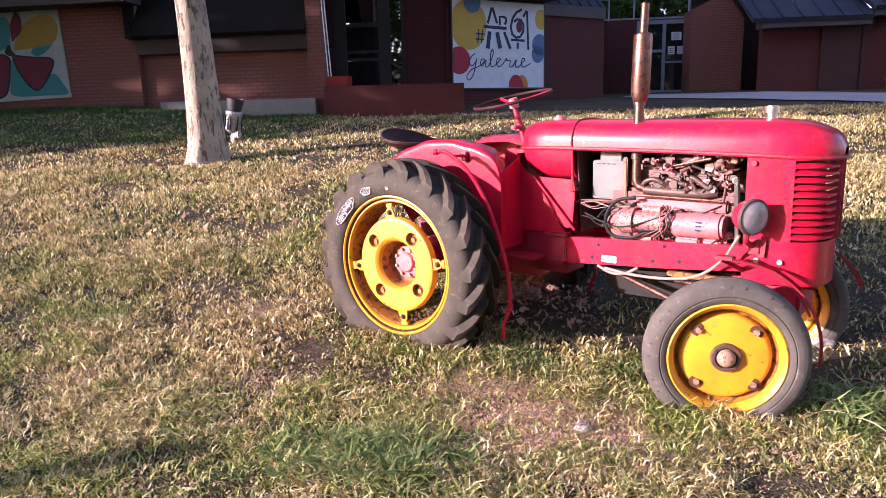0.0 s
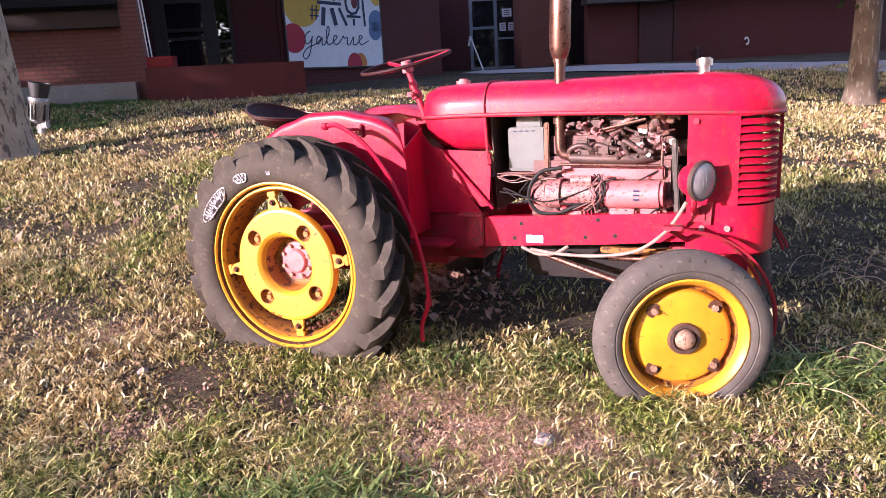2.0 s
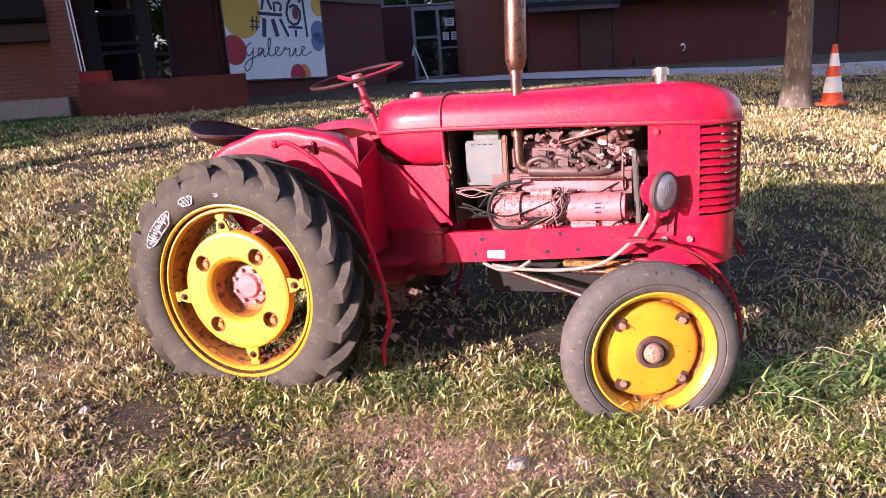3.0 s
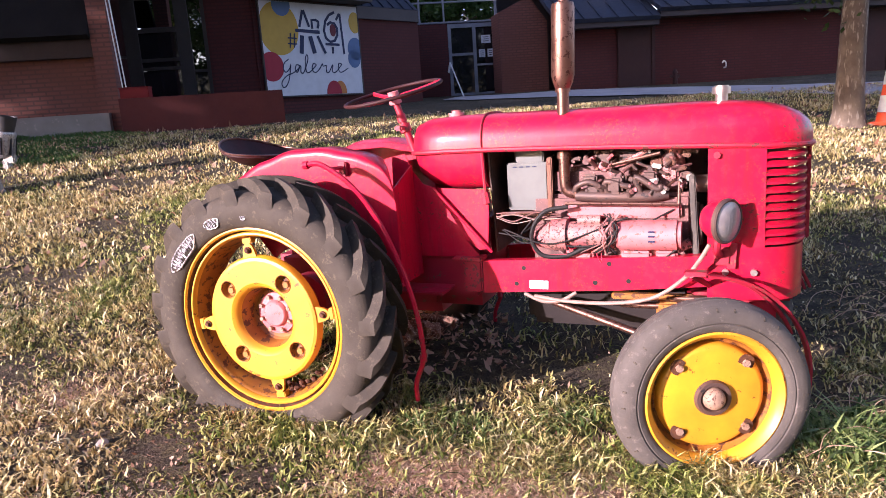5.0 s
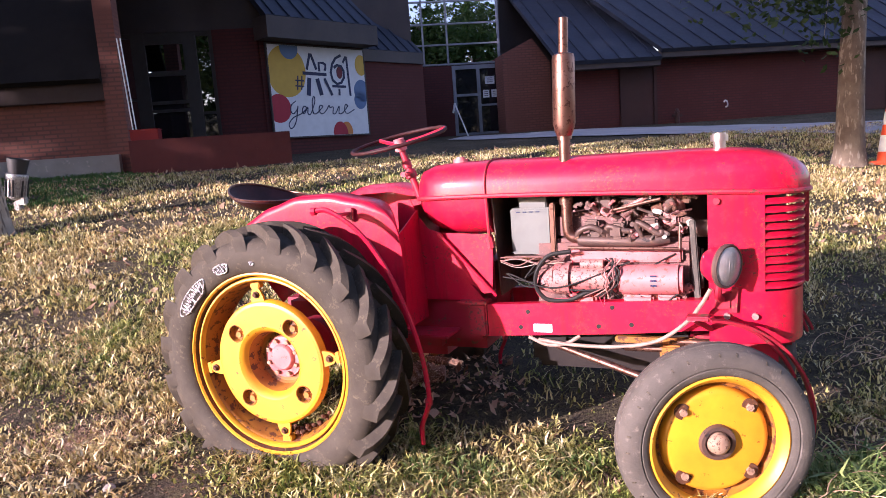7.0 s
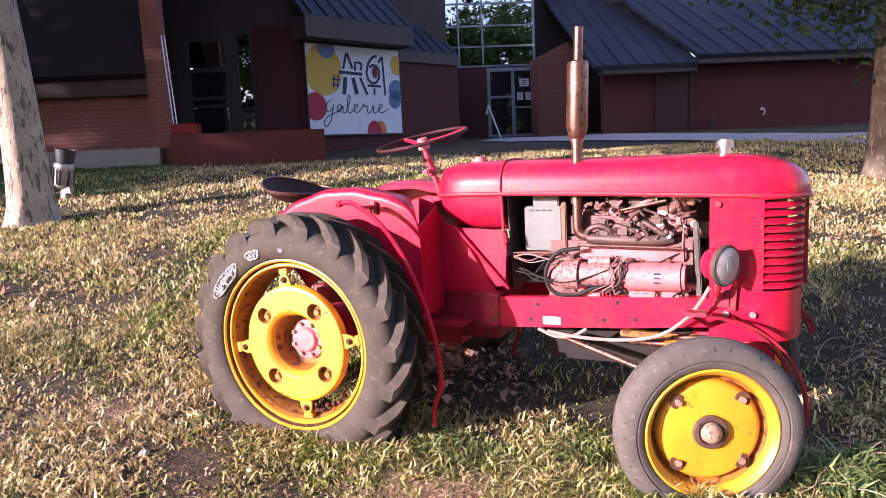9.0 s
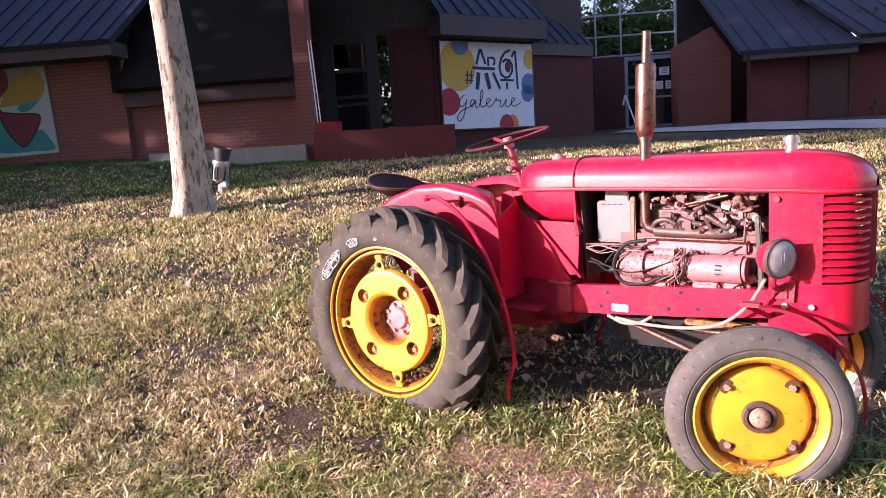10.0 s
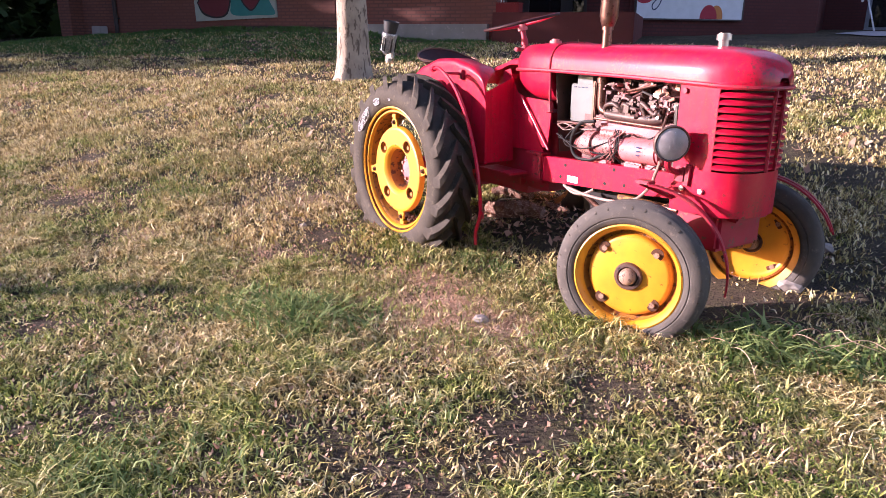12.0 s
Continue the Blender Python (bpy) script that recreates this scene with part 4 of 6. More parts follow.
        box(bm, (0.291, -0.056, 0), (0.020, 0.030, 0.040), bevel=0.003)
        bmesh.ops.transform(bm, matrix=Matrix.Rotation(-a, 4, 'Y'), verts=bm.verts)
        clamp = part("rim_clamp", bm, yellow_paint, wheel)
        bm = bmesh.new()
        rod(bm, (0.258, -0.068, 0), (0.258, -0.076, 0), 0.013, 12)
        rod(bm, (0.258, -0.074, 0), (0.258, -0.084, 0), 0.008, 6)
        bmesh.ops.transform(bm, matrix=Matrix.Rotation(-a, 4, 'Y'), verts=bm.verts)
        part("clamp_bolt", bm, slot_mat, clamp, "rusty brown bolt")
        p = pockets[k]
        c = Vector((0.174 * math.cos(p), -0.065, 0.174 * math.sin(p)))
        bm = bmesh.new()
        lathe(bm, [(0.0135, 0.0300), (0.0155, 0.0325), (0.013, 0.0345)], 20)
        lathe(bm, [(0.0135, 0.0300), (-0.006, 0.027), (-0.010, 0.022), (-0.010, 0.0005)], 20)
        bmesh.ops.translate(bm, verts=bm.verts, vec=c)
        part("bolt_pocket", bm, yellow_rust, wheel, "rusty sunk bolt pocket in the wheel disc")
        bm = bmesh.new()
        rod(bm, c + Vector((0.006, 0.011, -0.004)), c + Vector((0.006, -0.008, -0.004)), 0.0125, 6)
        part("lug_nut", bm, yellow_rust, wheel)
    bm = bmesh.new()
    lathe(bm, [(-0.020, 0.080), (-0.008, 0.079), (-0.006, 0.052), (0.004, 0.048), (0.008, 0.043), (0.008, 0.0)], 32)
    part("hub_cap", bm, pink_metal, wheel, "faded pink hub cap")
    for k in range(8):
        a = radians(20 + 45 * k)
        bm = bmesh.new()
        rod(bm, (0.065 * math.cos(a), 0.012, 0.065 * math.sin(a)), (0.065 * math.cos(a), -0.006, 0.065 * math.sin(a)), 0.0085, 6)
        part("hub_bolt", bm, hub_mat, wheel)
    return wheel


rear_right = rear_wheel(Matrix.Translation(V(0, 0.525, 0.722)))
def scrawl(angle, sweep, r0, r1, turns, width):
    """Scribbled paint marks on the sidewall: an uneven loop filled with zigzags."""
    def at(u, v):
        q, rr = radians(angle) + sweep * u, r0 + (r1 - r0) * v
        return Vector((rr * math.cos(q), -0.1195 + abs(rr - 0.402) * 0.055, rr * math.sin(q)))
    bm = bmesh.new()
    ring = [at(0.5 * math.cos(t) * (1 + 0.12 * math.sin(3 * t)), 0.5 + 0.5 * math.sin(t) * (1 + 0.2 * math.sin(2 * t + 1))) for t in (2 * math.pi * i / 40 for i in range(40))]
    tube(bm, ring, width, 4)
    zig = [at(-0.42 + 0.84 * i / turns, (0.22 if i % 2 else 0.80) + random.uniform(-0.16, 0.16)) for i in range(turns + 1)]
    tube(bm, curve_points(zig, 4), width * 0.8, 4)
    part("scrawl", bm, chalk_mat, rear_right, "faded white marks on the tyre", smooth=False)


scrawl(139, 0.46, 0.354, 0.412, 24, 0.0028)
scrawl(111, 0.17, 0.364, 0.404, 8, 0.0026)
scrawl(90, 0.05, 0.372, 0.388, 3, 0.0016)
rear_wheel(Matrix.Translation(V(0, -0.525, 0.722)) @ pose(0, 0, 0, 0, 0, 180))


def notch_mesh():
    """One short bar of darker rubber that imitates a shaded notch in a front tyre's shoulder, shared by all."""
    if "notch" not in LUGS:
        bm = bmesh.new()
        box(bm, (0.2835, -0.0578, 0), (0.014, 0.004, 0.005), rz=40, bevel=0.001)
        me = bpy.data.meshes.new("notch_bar")
        bm.to_mesh(me)
        bm.free()
        me.materials.append(tyre_mat)
        LUGS["notch"] = me
    return LUGS["notch"]


def front_wheel(m):
    tp = [(0.036, 0.208), (0.052, 0.215), (0.062, 0.229), (0.0645, 0.240), (0.061, 0.243), (0.0655, 0.247), (0.066, 0.256), (0.062, 0.276), (0.052, 0.292), (0.046, 0.296), (0.043, 0.291), (0.038, 0.298), (0.018, 0.304), (0.014, 0.298), (0.010, 0.305), (0.0, 0.306)]
    prof = tp + [(-a, r) for a, r in reversed(tp[:-1])]
    bm = bmesh.new()
    lathe(bm, [(0.030, 0.050), (0.026, 0.10), (0.024, 0.148), (0.020, 0.160), (0.008, 0.168), (-0.008, 0.170)], 56)
    wheel = part("front_wheel", bm, yellow_paint, tractor, "yellow front wheel with a worn ribbed tyre, steered aside", m=m)
    bm = bmesh.new()
    lathe(bm, prof, 72)
    part("tyre", bm, tyre_pale, wheel, "grey dusty ribbed tyre")
    bm = bmesh.new()
    lathe(bm, [(0.052, 0.204), (0.059, 0.211), (0.056, 0.217), (0.050, 0.216)], 64)
    lathe(bm, [(0.0555, 0.209), (0.046, 0.199), (0.034, 0.192), (0.020, 0.188), (-0.03, 0.184), (-0.055, 0.212)], 64)
    part("rim", bm, yellow_paint, wheel, "yellow rim with a rusty bed")
    bm = bmesh.new()
    lathe(bm, [(0.030, 0.1915), (0.016, 0.1865), (0.0, 0.182), (-0.006, 0.176), (-0.004, 0.168)], 64)
    part("rim_bed", bm, yellow_rust, wheel, "rusty groove round the disc")
    for a in (45, 135, 225, 315):
        q = radians(a)
        c = Vector((0.147 * math.cos(q), 0, 0.147 * math.sin(q)))
        bm = bmesh.new()
        # Dark crescent plate on the disc, in place of the pocket's inner shade.
        plate(bm, [c + Vector((0.025 * math.cos(w), -0.0225, 0.025 * math.sin(w))) for w in (q + radians(-100 + 230 * i / 12) for i in range(13))], (0, -1, 0), 0.005)
        part("slot", bm, slot_mat, wheel, "dark plate for the shade in a bolt pocket")
        bm = bmesh.new()
        rod(bm, (0.145 * math.cos(q), -0.018, 0.145 * math.sin(q)), (0.145 * math.cos(q), -0.037, 0.145 * math.sin(q)), 0.012, 6)
        part("lug_nut", bm, hub_mat, wheel)
    bm = bmesh.new()
    lathe(bm, [(0.028, 0.058), (0.043, 0.053), (0.044, 0.042), (0.032, 0.035)], 32)
    part("hub_ring", bm, dark_metal, wheel, "rusty hub collar")
    bm = bmesh.new()
    lathe(bm, [(0.030, 0.036), (0.052, 0.032), (0.062, 0.024), (0.066, 0.012), (0.067, 0.0)], 24)
    part("hub_cap", bm, hub_mat, wheel, "domed worn hub cap")
    for i in range(24):
        notch = new("notch_bar", notch_mesh())
        notch.parent = wheel
        notch.matrix_basis = Matrix.Rotation(-2 * math.pi * (i + 0.3 * (i % 2)) / 24, 4, 'Y')
    return wheel


STEER = 25
front_wheel(Matrix.Translation(V(1.505, 0.410, 0.510)) @ pose(0, 0, 0, 0, 0, STEER))
front_wheel(Matrix.Translation(V(1.505, -0.410, 0.510)) @ pose(0, 0, 0, 0, 0, 180 + STEER))

# front bolster under the nose
bm = bmesh.new()
box(bm, V(1.56, 0, 0.680), (0.28, 0.29, 0.155), bevel=0.015)
box(bm, V(1.50, 0, 0.66), (0.16, 0.20, 0.12), bevel=0.02)
box(bm, V(1.70, 0, 0.745), (0.10, 0.22, 0.03), bevel=0.008)
tpart("bolster", bm, red_old, "dark dirty front bolster")

# dark block added under the engine, to shade the far front wheel
shade_block_mat = worn("black shade block", (0.016, 0.012, 0.011), (0.022, 0.016, 0.014), (0.04, 0.03, 0.025), 0.55, 0.68, 3.0, 0.2)
bm = bmesh.new()
box(bm, V(1.13, -0.06, 0.672), (0.62, 0.16, 0.20), bevel=0.03)
tpart("shade_block", bm, shade_block_mat, "dark block added between the rails to shade the far wheel")

# front axle and stubs
bm = bmesh.new()
box(bm, V(1.49, 0, 0.605), (0.08, 0.62, 0.075), bevel=0.012)
box(bm, V(1.49, 0, 0.66), (0.14, 0.22, 0.14), bevel=0.02)
for d in (0.33, -0.33):
    rod(bm, V(1.49, d, 0.50), V(1.49, d, 0.70), 0.026, 14)
    rod(bm, V(1.49, d, 0.515), V(1.50, d * 1.22, 0.512), 0.022, 14)
tpart("front_axle", bm, yellow_rust, "rusty yellow front axle")
bm = bmesh.new()
rod(bm, V(0.92, 0.10, 0.70), V(1.44, 0.30, 0.60), 0.013, 10)
rod(bm, V(1.20, 0.12, 0.73), V(1.50, 0.14, 0.735), 0.014, 10)
rod(bm, V(1.20, 0.12, 0.70), V(1.50, 0.14, 0.705), 0.012, 10)
tpart("drag_link", bm, rust_pipe, "rusty steering rods")
bm = bmesh.new()
box(bm, V(1.30, 0.13, 0.735), (0.26, 0.03, 0.022), bevel=0.004)
box(bm, V(1.36, 0.12, 0.665), (0.075, 0.05, 0.11), bevel=0.008)
box(bm, V(1.43, 0.13, 0.690), (0.035, 0.03, 0.12), bevel=0.006)
tpart("axle_bracket", bm, yellow_rust, "rusty yellow axle bracket below the rail")

# front mudguard bars, bent round the wheels
for side in (1, -1):
    rot = pose(0, 0, 0, 0, 0, STEER)
    centre = V(1.505, 0.410 * side, 0.510)
    for off, rr, a0, a1 in ((-0.066, 0.356 if side > 0 else 0.346, 86, -8 if side > 0 else 18), (-0.118, 0.346, 84, 22)):
        bm = bmesh.new()
        loops = []
        for i in range(24):
            a = radians(a0 + (a1 - a0) * i / 23)
            half = 0.013 * (1 if i < 19 else 1 - 0.12 * (i - 18))
            loops.append([centre + rot @ Vector(((rr + o) * math.cos(a), (-off + w) * side, (rr + o) * math.sin(a))) for o, w in ((-0.004, -half), (0.004, -half), (0.004, half), (-0.004, half))])
        rings(bm, loops)
        tpart("front_fender_strap", bm, red_old, "curved red front mudguard strap")
    bm = bmesh.new()
    rod(bm, V(1.50, 0.17 * side, 0.79), centre + rot @ Vector((-0.02, 0.09 * side, 0.358)), 0.010, 8)
    box(bm, centre + rot @ Vector((0.0, 0.10 * side, 0.360)), (0.07, 0.05, 0.014), bevel=0.004)
    tpart("fender_stay", bm, red_old)

# exhaust: down-pipe, muffler, tail pipe
bm = bmesh.new()
tube(bm, [V(1.010, 0.112, 1.36), V(1.012, 0.112, 1.47)], 0.021, 16)
rod(bm, V(1.012, 0.112, 1.455), V(1.012, 0.112, 1.47), 0.026, 16)
loops = []
for z, r in ((1.462, 0.022), (1.470, 0.027), (1.488, 0.034), (1.512, 0.040), (1.735, 0.040), (1.750, 0.037), (1.756, 0.020)):
    loops.append([V(1.012 + 0.03 * (z - 1.46), 0.112, z) + Vector((r * math.cos(a), r * math.sin(a), 0)) for a in (2 * math.pi * k / 24 for k in range(24))])
rings(bm, loops)
exhaust = tpart("exhaust", bm, rust_pipe, "upright rusty exhaust muffler")
bm = bmesh.new()
tube(bm, [V(1.021, 0.112, 1.75), V(1.026, 0.112, 1.875)], 0.0175, 14)
tpart("tail_pipe", bm, rust_pipe, "", exhaust)
bm = bmesh.new()
tube(bm, curve_points([V(1.010, 0.118, 1.38), V(1.010, 0.118, 1.25), V(1.010, 0.118, 1.15), V(1.018, 0.118, 1.112), V(1.05, 0.118, 1.098), V(1.12, 0.115, 1.094)], 6), 0.019, 14)
rod(bm, V(1.010, 0.118, 1.225), V(1.010, 0.118, 1.25), 0.025, 14)
tpart("down_pipe", bm, rust_pipe, "", exhaust)


# headlamps on stalks
for side in (1, -1):
    face = Vector((0.83, -0.55 * side, -0.04)).normalized()
    c = V(1.545, 0.288 * side, 1.030)
    m = Matrix.Translation(c) @ face.to_track_quat('Z', 'Y').to_matrix().to_4x4() @ Matrix.Scale(0.87, 4)
    bm = bmesh.new()
    loops = []
    for z, r in ((-0.088, 0.012), (-0.084, 0.032), (-0.070, 0.052), (-0.046, 0.066), (-0.015, 0.073), (0.0, 0.076)):
        loops.append([m @ Vector((r * math.cos(a), r * math.sin(a), z)) for a in (2 * math.pi * k / 32 for k in range(32))])
    rings(bm, loops)
    lamp = tpart("headlamp", bm, red_paint, "round red headlamp with a grey lens")
    bm = bmesh.new()
    loops = []
    for z, r in ((-0.004, 0.076), (-0.002, 0.081), (0.010, 0.082), (0.016, 0.077), (0.014, 0.071)):
        loops.append([m @ Vector((r * math.cos(a), r * math.sin(a), z)) for a in (2 * math.pi * k / 36 for k in range(36))])
    rings(bm, loops, cap=False)
    tpart("lamp_ring", bm, dark_metal, "blackened rim ring", lamp)
    bm = bmesh.new()
    loops = []
    for z, r in ((0.012, 0.073), (0.019, 0.055), (0.024, 0.03), (0.0255, 0.005)):
        loops.append([m @ Vector((r * math.cos(a), r * math.sin(a), z)) for a in (2 * math.pi * k / 36 for k in range(36))])
    rings(bm, loops)
    lens = tpart("lens", bm, lens_mat, "grey ribbed glass lens", lamp)
    for k in range(-4, 5):
        bm = bmesh.new()
        x = k * 0.0145
        h = math.sqrt(max(0.0, 0.066 ** 2 - x * x))
        tube(bm, [m @ Vector((x, y, 0.0255 - (x * x + y * y) * 2.6)) for y in np.linspace(-h, h, 7)], 0.0009, 5)
        part("rib", bm, lens_mat, lens)
    bm = bmesh.new()
    tube(bm, curve_points([V(1.525, 0.275 * side, 0.975), V(1.52, 0.26 * side, 0.93), V(1.53, 0.205 * side, 0.905)], 6), 0.012, 8)
    box(bm, V(1.535, 0.20 * side, 0.90), (0.05, 0.02, 0.06), bevel=0.005)
    tpart("lamp_stalk", bm, red_old, "", lamp)

# engine block and its fittings
# Darker copy of the engine paint; shade between the parts is in its colour.
engine_dark = worn("shade-darkened engine paint", (0.18, 0.07, 0.06), (0.10, 0.05, 0.045), (0.38, 0.19, 0.16), 0.55, 0.60, 5.0)
bm = bmesh.new()
box(bm, V(1.16, 0.0, 0.965), (0.56, 0.20, 0.26), bevel=0.015)
engine = tpart("engine", bm, engine_dark, "four cylinder engine with flaking pink paint, darkened for shade")
bm = bmesh.new()
box(bm, V(1.19, 0.0, 1.14), (0.46, 0.17, 0.10), bevel=0.015)
tpart("cylinder_head", bm, engine_dark, "cylinder head darkened for shade", engine)
bm = bmesh.new()
box(bm, V(1.21, 0.108, 1.036), (0.39, 0.03, 0.050), bevel=0.008)
tpart("side_cover", bm, pink_metal, "faded pink tappet cover", engine)
bm = bmesh.new()
tube(bm, curve_points([V(1.05, 0.12, 1.093), V(1.18, 0.125, 1.088), V(1.30, 0.12, 1.088), V(1.36, 0.11, 1.096)], 6), 0.020, 12)
for s in (1.10, 1.20, 1.30):
    k = (s - 1.10) * 0.14
    tube(bm, curve_points([V(s - 0.055 + k, 0.125, 1.098), V(s - 0.042, 0.138, 1.128 + k), V(s + k, 0.140, 1.142 - k), V(s + 0.038, 0.135, 1.122), V(s + 0.045 - k, 0.122, 1.10)], 5), 0.0105 - 0.2 * k * k, 10)
    box(bm, V(s, 0.115, 1.150), (0.05, 0.03, 0.035), bevel=0.008)
box(bm, V(1.19, 0.13, 1.125), (0.05, 0.05, 0.055), bevel=0.012)
tpart("manifold", bm, dark_metal, "black iron exhaust manifold", engine)
bm = bmesh.new()
rod(bm, V(1.205, 0.145, 0.955), V(1.395, 0.150, 0.958), 0.052, 28)
rod(bm, V(1.395, 0.150, 0.958), V(1.408, 0.150, 0.958), 0.046, 28)
rod(bm, V(1.195, 0.145, 0.955), V(1.205, 0.145, 0.955), 0.045, 28)
gen = tpart("generator", bm, pink_metal, "pink painted cylindrical generator", engine)
bm = bmesh.new()
for z in (0.945, 0.962, 0.978):
    box(bm, V(1.315, 0.2025, z), (0.022, 0.003, 0.006), bevel=0.001)
tpart("marking", bm, ink["navy"], "illegible dark stamp", gen)
bm = bmesh.new()
rod(bm, V(0.965, 0.135, 0.955), V(1.02, 0.135, 0.955), 0.058, 24)
rod(bm, V(1.015, 0.135, 0.957), V(1.165, 0.140, 0.957), 0.045, 24)
rod(bm, V(1.165, 0.140, 0.957), V(1.185, 0.140, 0.957), 0.038, 20)
rod(bm, V(0.90, 0.13, 0.94), V(0.968, 0.135, 0.95), 0.03, 20, 0.055)
rod(bm, V(1.06, 0.150, 1.01), V(1.14, 0.150, 1.01), 0.018, 14)
tpart("starter_motor", bm, engine_mat, "flaking pink starter motor", engine)
bm = bmesh.new()
rod(bm, V(1.21, 0.12, 0.895), V(1.37, 0.12, 0.895), 0.026, 16)
box(bm, V(1.26, 0.145, 0.885), (0.10, 0.05, 0.038), bevel=0.008)
box(bm, V(1.36, 0.145, 0.888), (0.07, 0.05, 0.034), bevel=0.008)
box(bm, V(1.06, 0.13, 0.880), (0.10, 0.05, 0.040), bevel=0.01)
tpart("sump_flange", bm, pink_metal, "pale pink crankcase covers", engine)
bm = bmesh.new()
box(bm, V(1.235, 0.075, 1.215), (0.07, 0.07, 0.06), bevel=0.012)
rod(bm, V(1.235, 0.075, 1.20), V(1.235, 0.075, 1.262), 0.024, 14)
rod(bm, V(1.21, 0.10, 1.19), V(1.255, 0.11, 1.19), 0.018, 12)
box(bm, V(1.15, 0.09, 1.21), (0.045, 0.04, 0.07), bevel=0.008)
rod(bm, V(1.12, 0.09, 1.18), V(1.12, 0.09, 1.25), 0.011, 10)
tpart("carburettor", bm, dark_metal, "dirty carburettor", engine)
bm = bmesh.new()
rod(bm, V(1.37, 0.08, 1.19), V(1.37, 0.08, 1.255), 0.042, 18)
rod(bm, V(1.37, 0.08, 1.255), V(1.37, 0.08, 1.27), 0.030, 18)
box(bm, V(1.37, 0.12, 1.17), (0.05, 0.03, 0.05), bevel=0.008)
tube(bm, curve_points([V(1.36, 0.10, 1.235), V(1.30, 0.13, 1.245), V(1.22, 0.13, 1.205), V(1.14, 0.13, 1.19)], 6), 0.009, 8)
tpart("distributor", bm, engine_mat, "faded red distributor", engine)
bm = bmesh.new()
for s, r in ((1.45, 0.075), (1.462, 0.070)):
    rod(bm, V(s, 0.06, 0.98), V(s + 0.008, 0.06, 0.98), r, 24)
rod(bm, V(1.43, 0.06, 1.12), V(1.49, 0.06, 1.12), 0.03, 16)
tpart("fan_pulley", bm, dark_metal, "dark fan pulley", engine)
bm = bmesh.new()
box(bm, V(1.446, 0.13, 1.01), (0.020, 0.024, 0.30), ry=-3, bevel=0.004)
tpart("fan_belt", bm, tyre_pale, "dusty grey fan belt", engine)
bm = bmesh.new()
rod(bm, V(1.02, 0.165, 1.072), V(1.40, 0.165, 1.065), 0.006, 8)
rod(bm, V(1.40, 0.165, 1.065), V(1.40, 0.13, 1.15), 0.006, 8)
rod(bm, V(1.18, 0.14, 1.20), V(1.34, 0.15, 1.235), 0.006, 8)
tpart("throttle_rod", bm, rust_pipe, "thin bare throttle linkage", engine)

# battery behind the engine
bm = bmesh.new()
box(bm, V(0.865, 0.02, 1.125), (0.155, 0.15, 0.175), bevel=0.006)
box(bm, V(0.875, 0.02, 1.232), (0.105, 0.14, 0.042), bevel=0.004)
battery = tpart("battery", bm, battery_mat, "pale grey battery box")
bm = bmesh.new()
for s in (0.82, 0.845, 0.87, 0.895):
    box(bm, V(s, 0.0975, 1.198), (0.016, 0.004, 0.004), bevel=0.001)
tpart("battery_marking", bm, ink["navy"], "row of small dark dashes", battery)
bm = bmesh.new()
box(bm, V(0.952, 0.05, 1.13), (0.02, 0.12, 0.20), bevel=0.004)
box(bm, V(0.87, 0.05, 1.262), (0.14, 0.14, 0.014), bevel=0.003)
box(bm, V(0.86, 0.03, 1.028), (0.20, 0.18, 0.012), bevel=0.003)
tpart("battery_tray", bm, rust_pipe, "rusty battery bracket", battery)

# hoses and cables
def cable(ctrl, r, material, name="cable", label=""):
    bm = bmesh.new()
    tube(bm, curve_points([V(*c) for c in ctrl], 8), r, 8)
    return tpart(name, bm, material, label, engine)


cable([(1.03, 0.17, 1.06), (0.95, 0.175, 1.045), (0.905, 0.18, 0.99), (0.90, 0.18, 0.93), (0.94, 0.18, 0.885), (1.02, 0.175, 0.885), (1.08, 0.17, 0.91), (1.14, 0.165, 0.92)], 0.008, black_rubber, "hose", "black rubber hose loop")
cable([(1.50, 0.285, 0.955), (1.47, 0.27, 0.90), (1.42, 0.24, 0.83), (1.32, 0.215, 0.755), (1.18, 0.20, 0.725), (1.02, 0.19, 0.722), (0.90, 0.185, 0.735)], 0.0068, grey_wire, "cable", "pale cable hanging to the headlamp")
cable([(0.86, 0.175, 0.74), (0.93, 0.18, 0.715), (1.0, 0.18, 0.722), (1.05, 0.17, 0.75)], 0.007, grey_wire)
for i in range(11):
    s0, s1 = random.uniform(0.74, 1.16), random.uniform(0.84, 1.42)
    z0, z1 = random.uniform(0.88, 1.04), random.uniform(0.88, 1.06)
    mid = ((s0 + s1) / 2 + random.uniform(-0.05, 0.05), random.uniform(0.165, 0.195), min(z0, z1) - random.uniform(0, 0.06))
    cable([(s0, random.uniform(0.12, 0.18), z0), mid, (s1, random.uniform(0.12, 0.175), z1)], random.uniform(0.002, 0.0035), (black_rubber, red_old, black_rubber, engine_dark)[i % 4], "wire")
for s0 in (1.08, 1.12, 1.16, 1.20):
    cable([(s0, 0.06, 1.235), (s0 + 0.06, 0.12, 1.255), (1.32, 0.13, 1.23 + (s0 - 1.1) * 0.1), (1.36, 0.10, 1.245)], 0.0045, black_rubber, "ignition_lead")
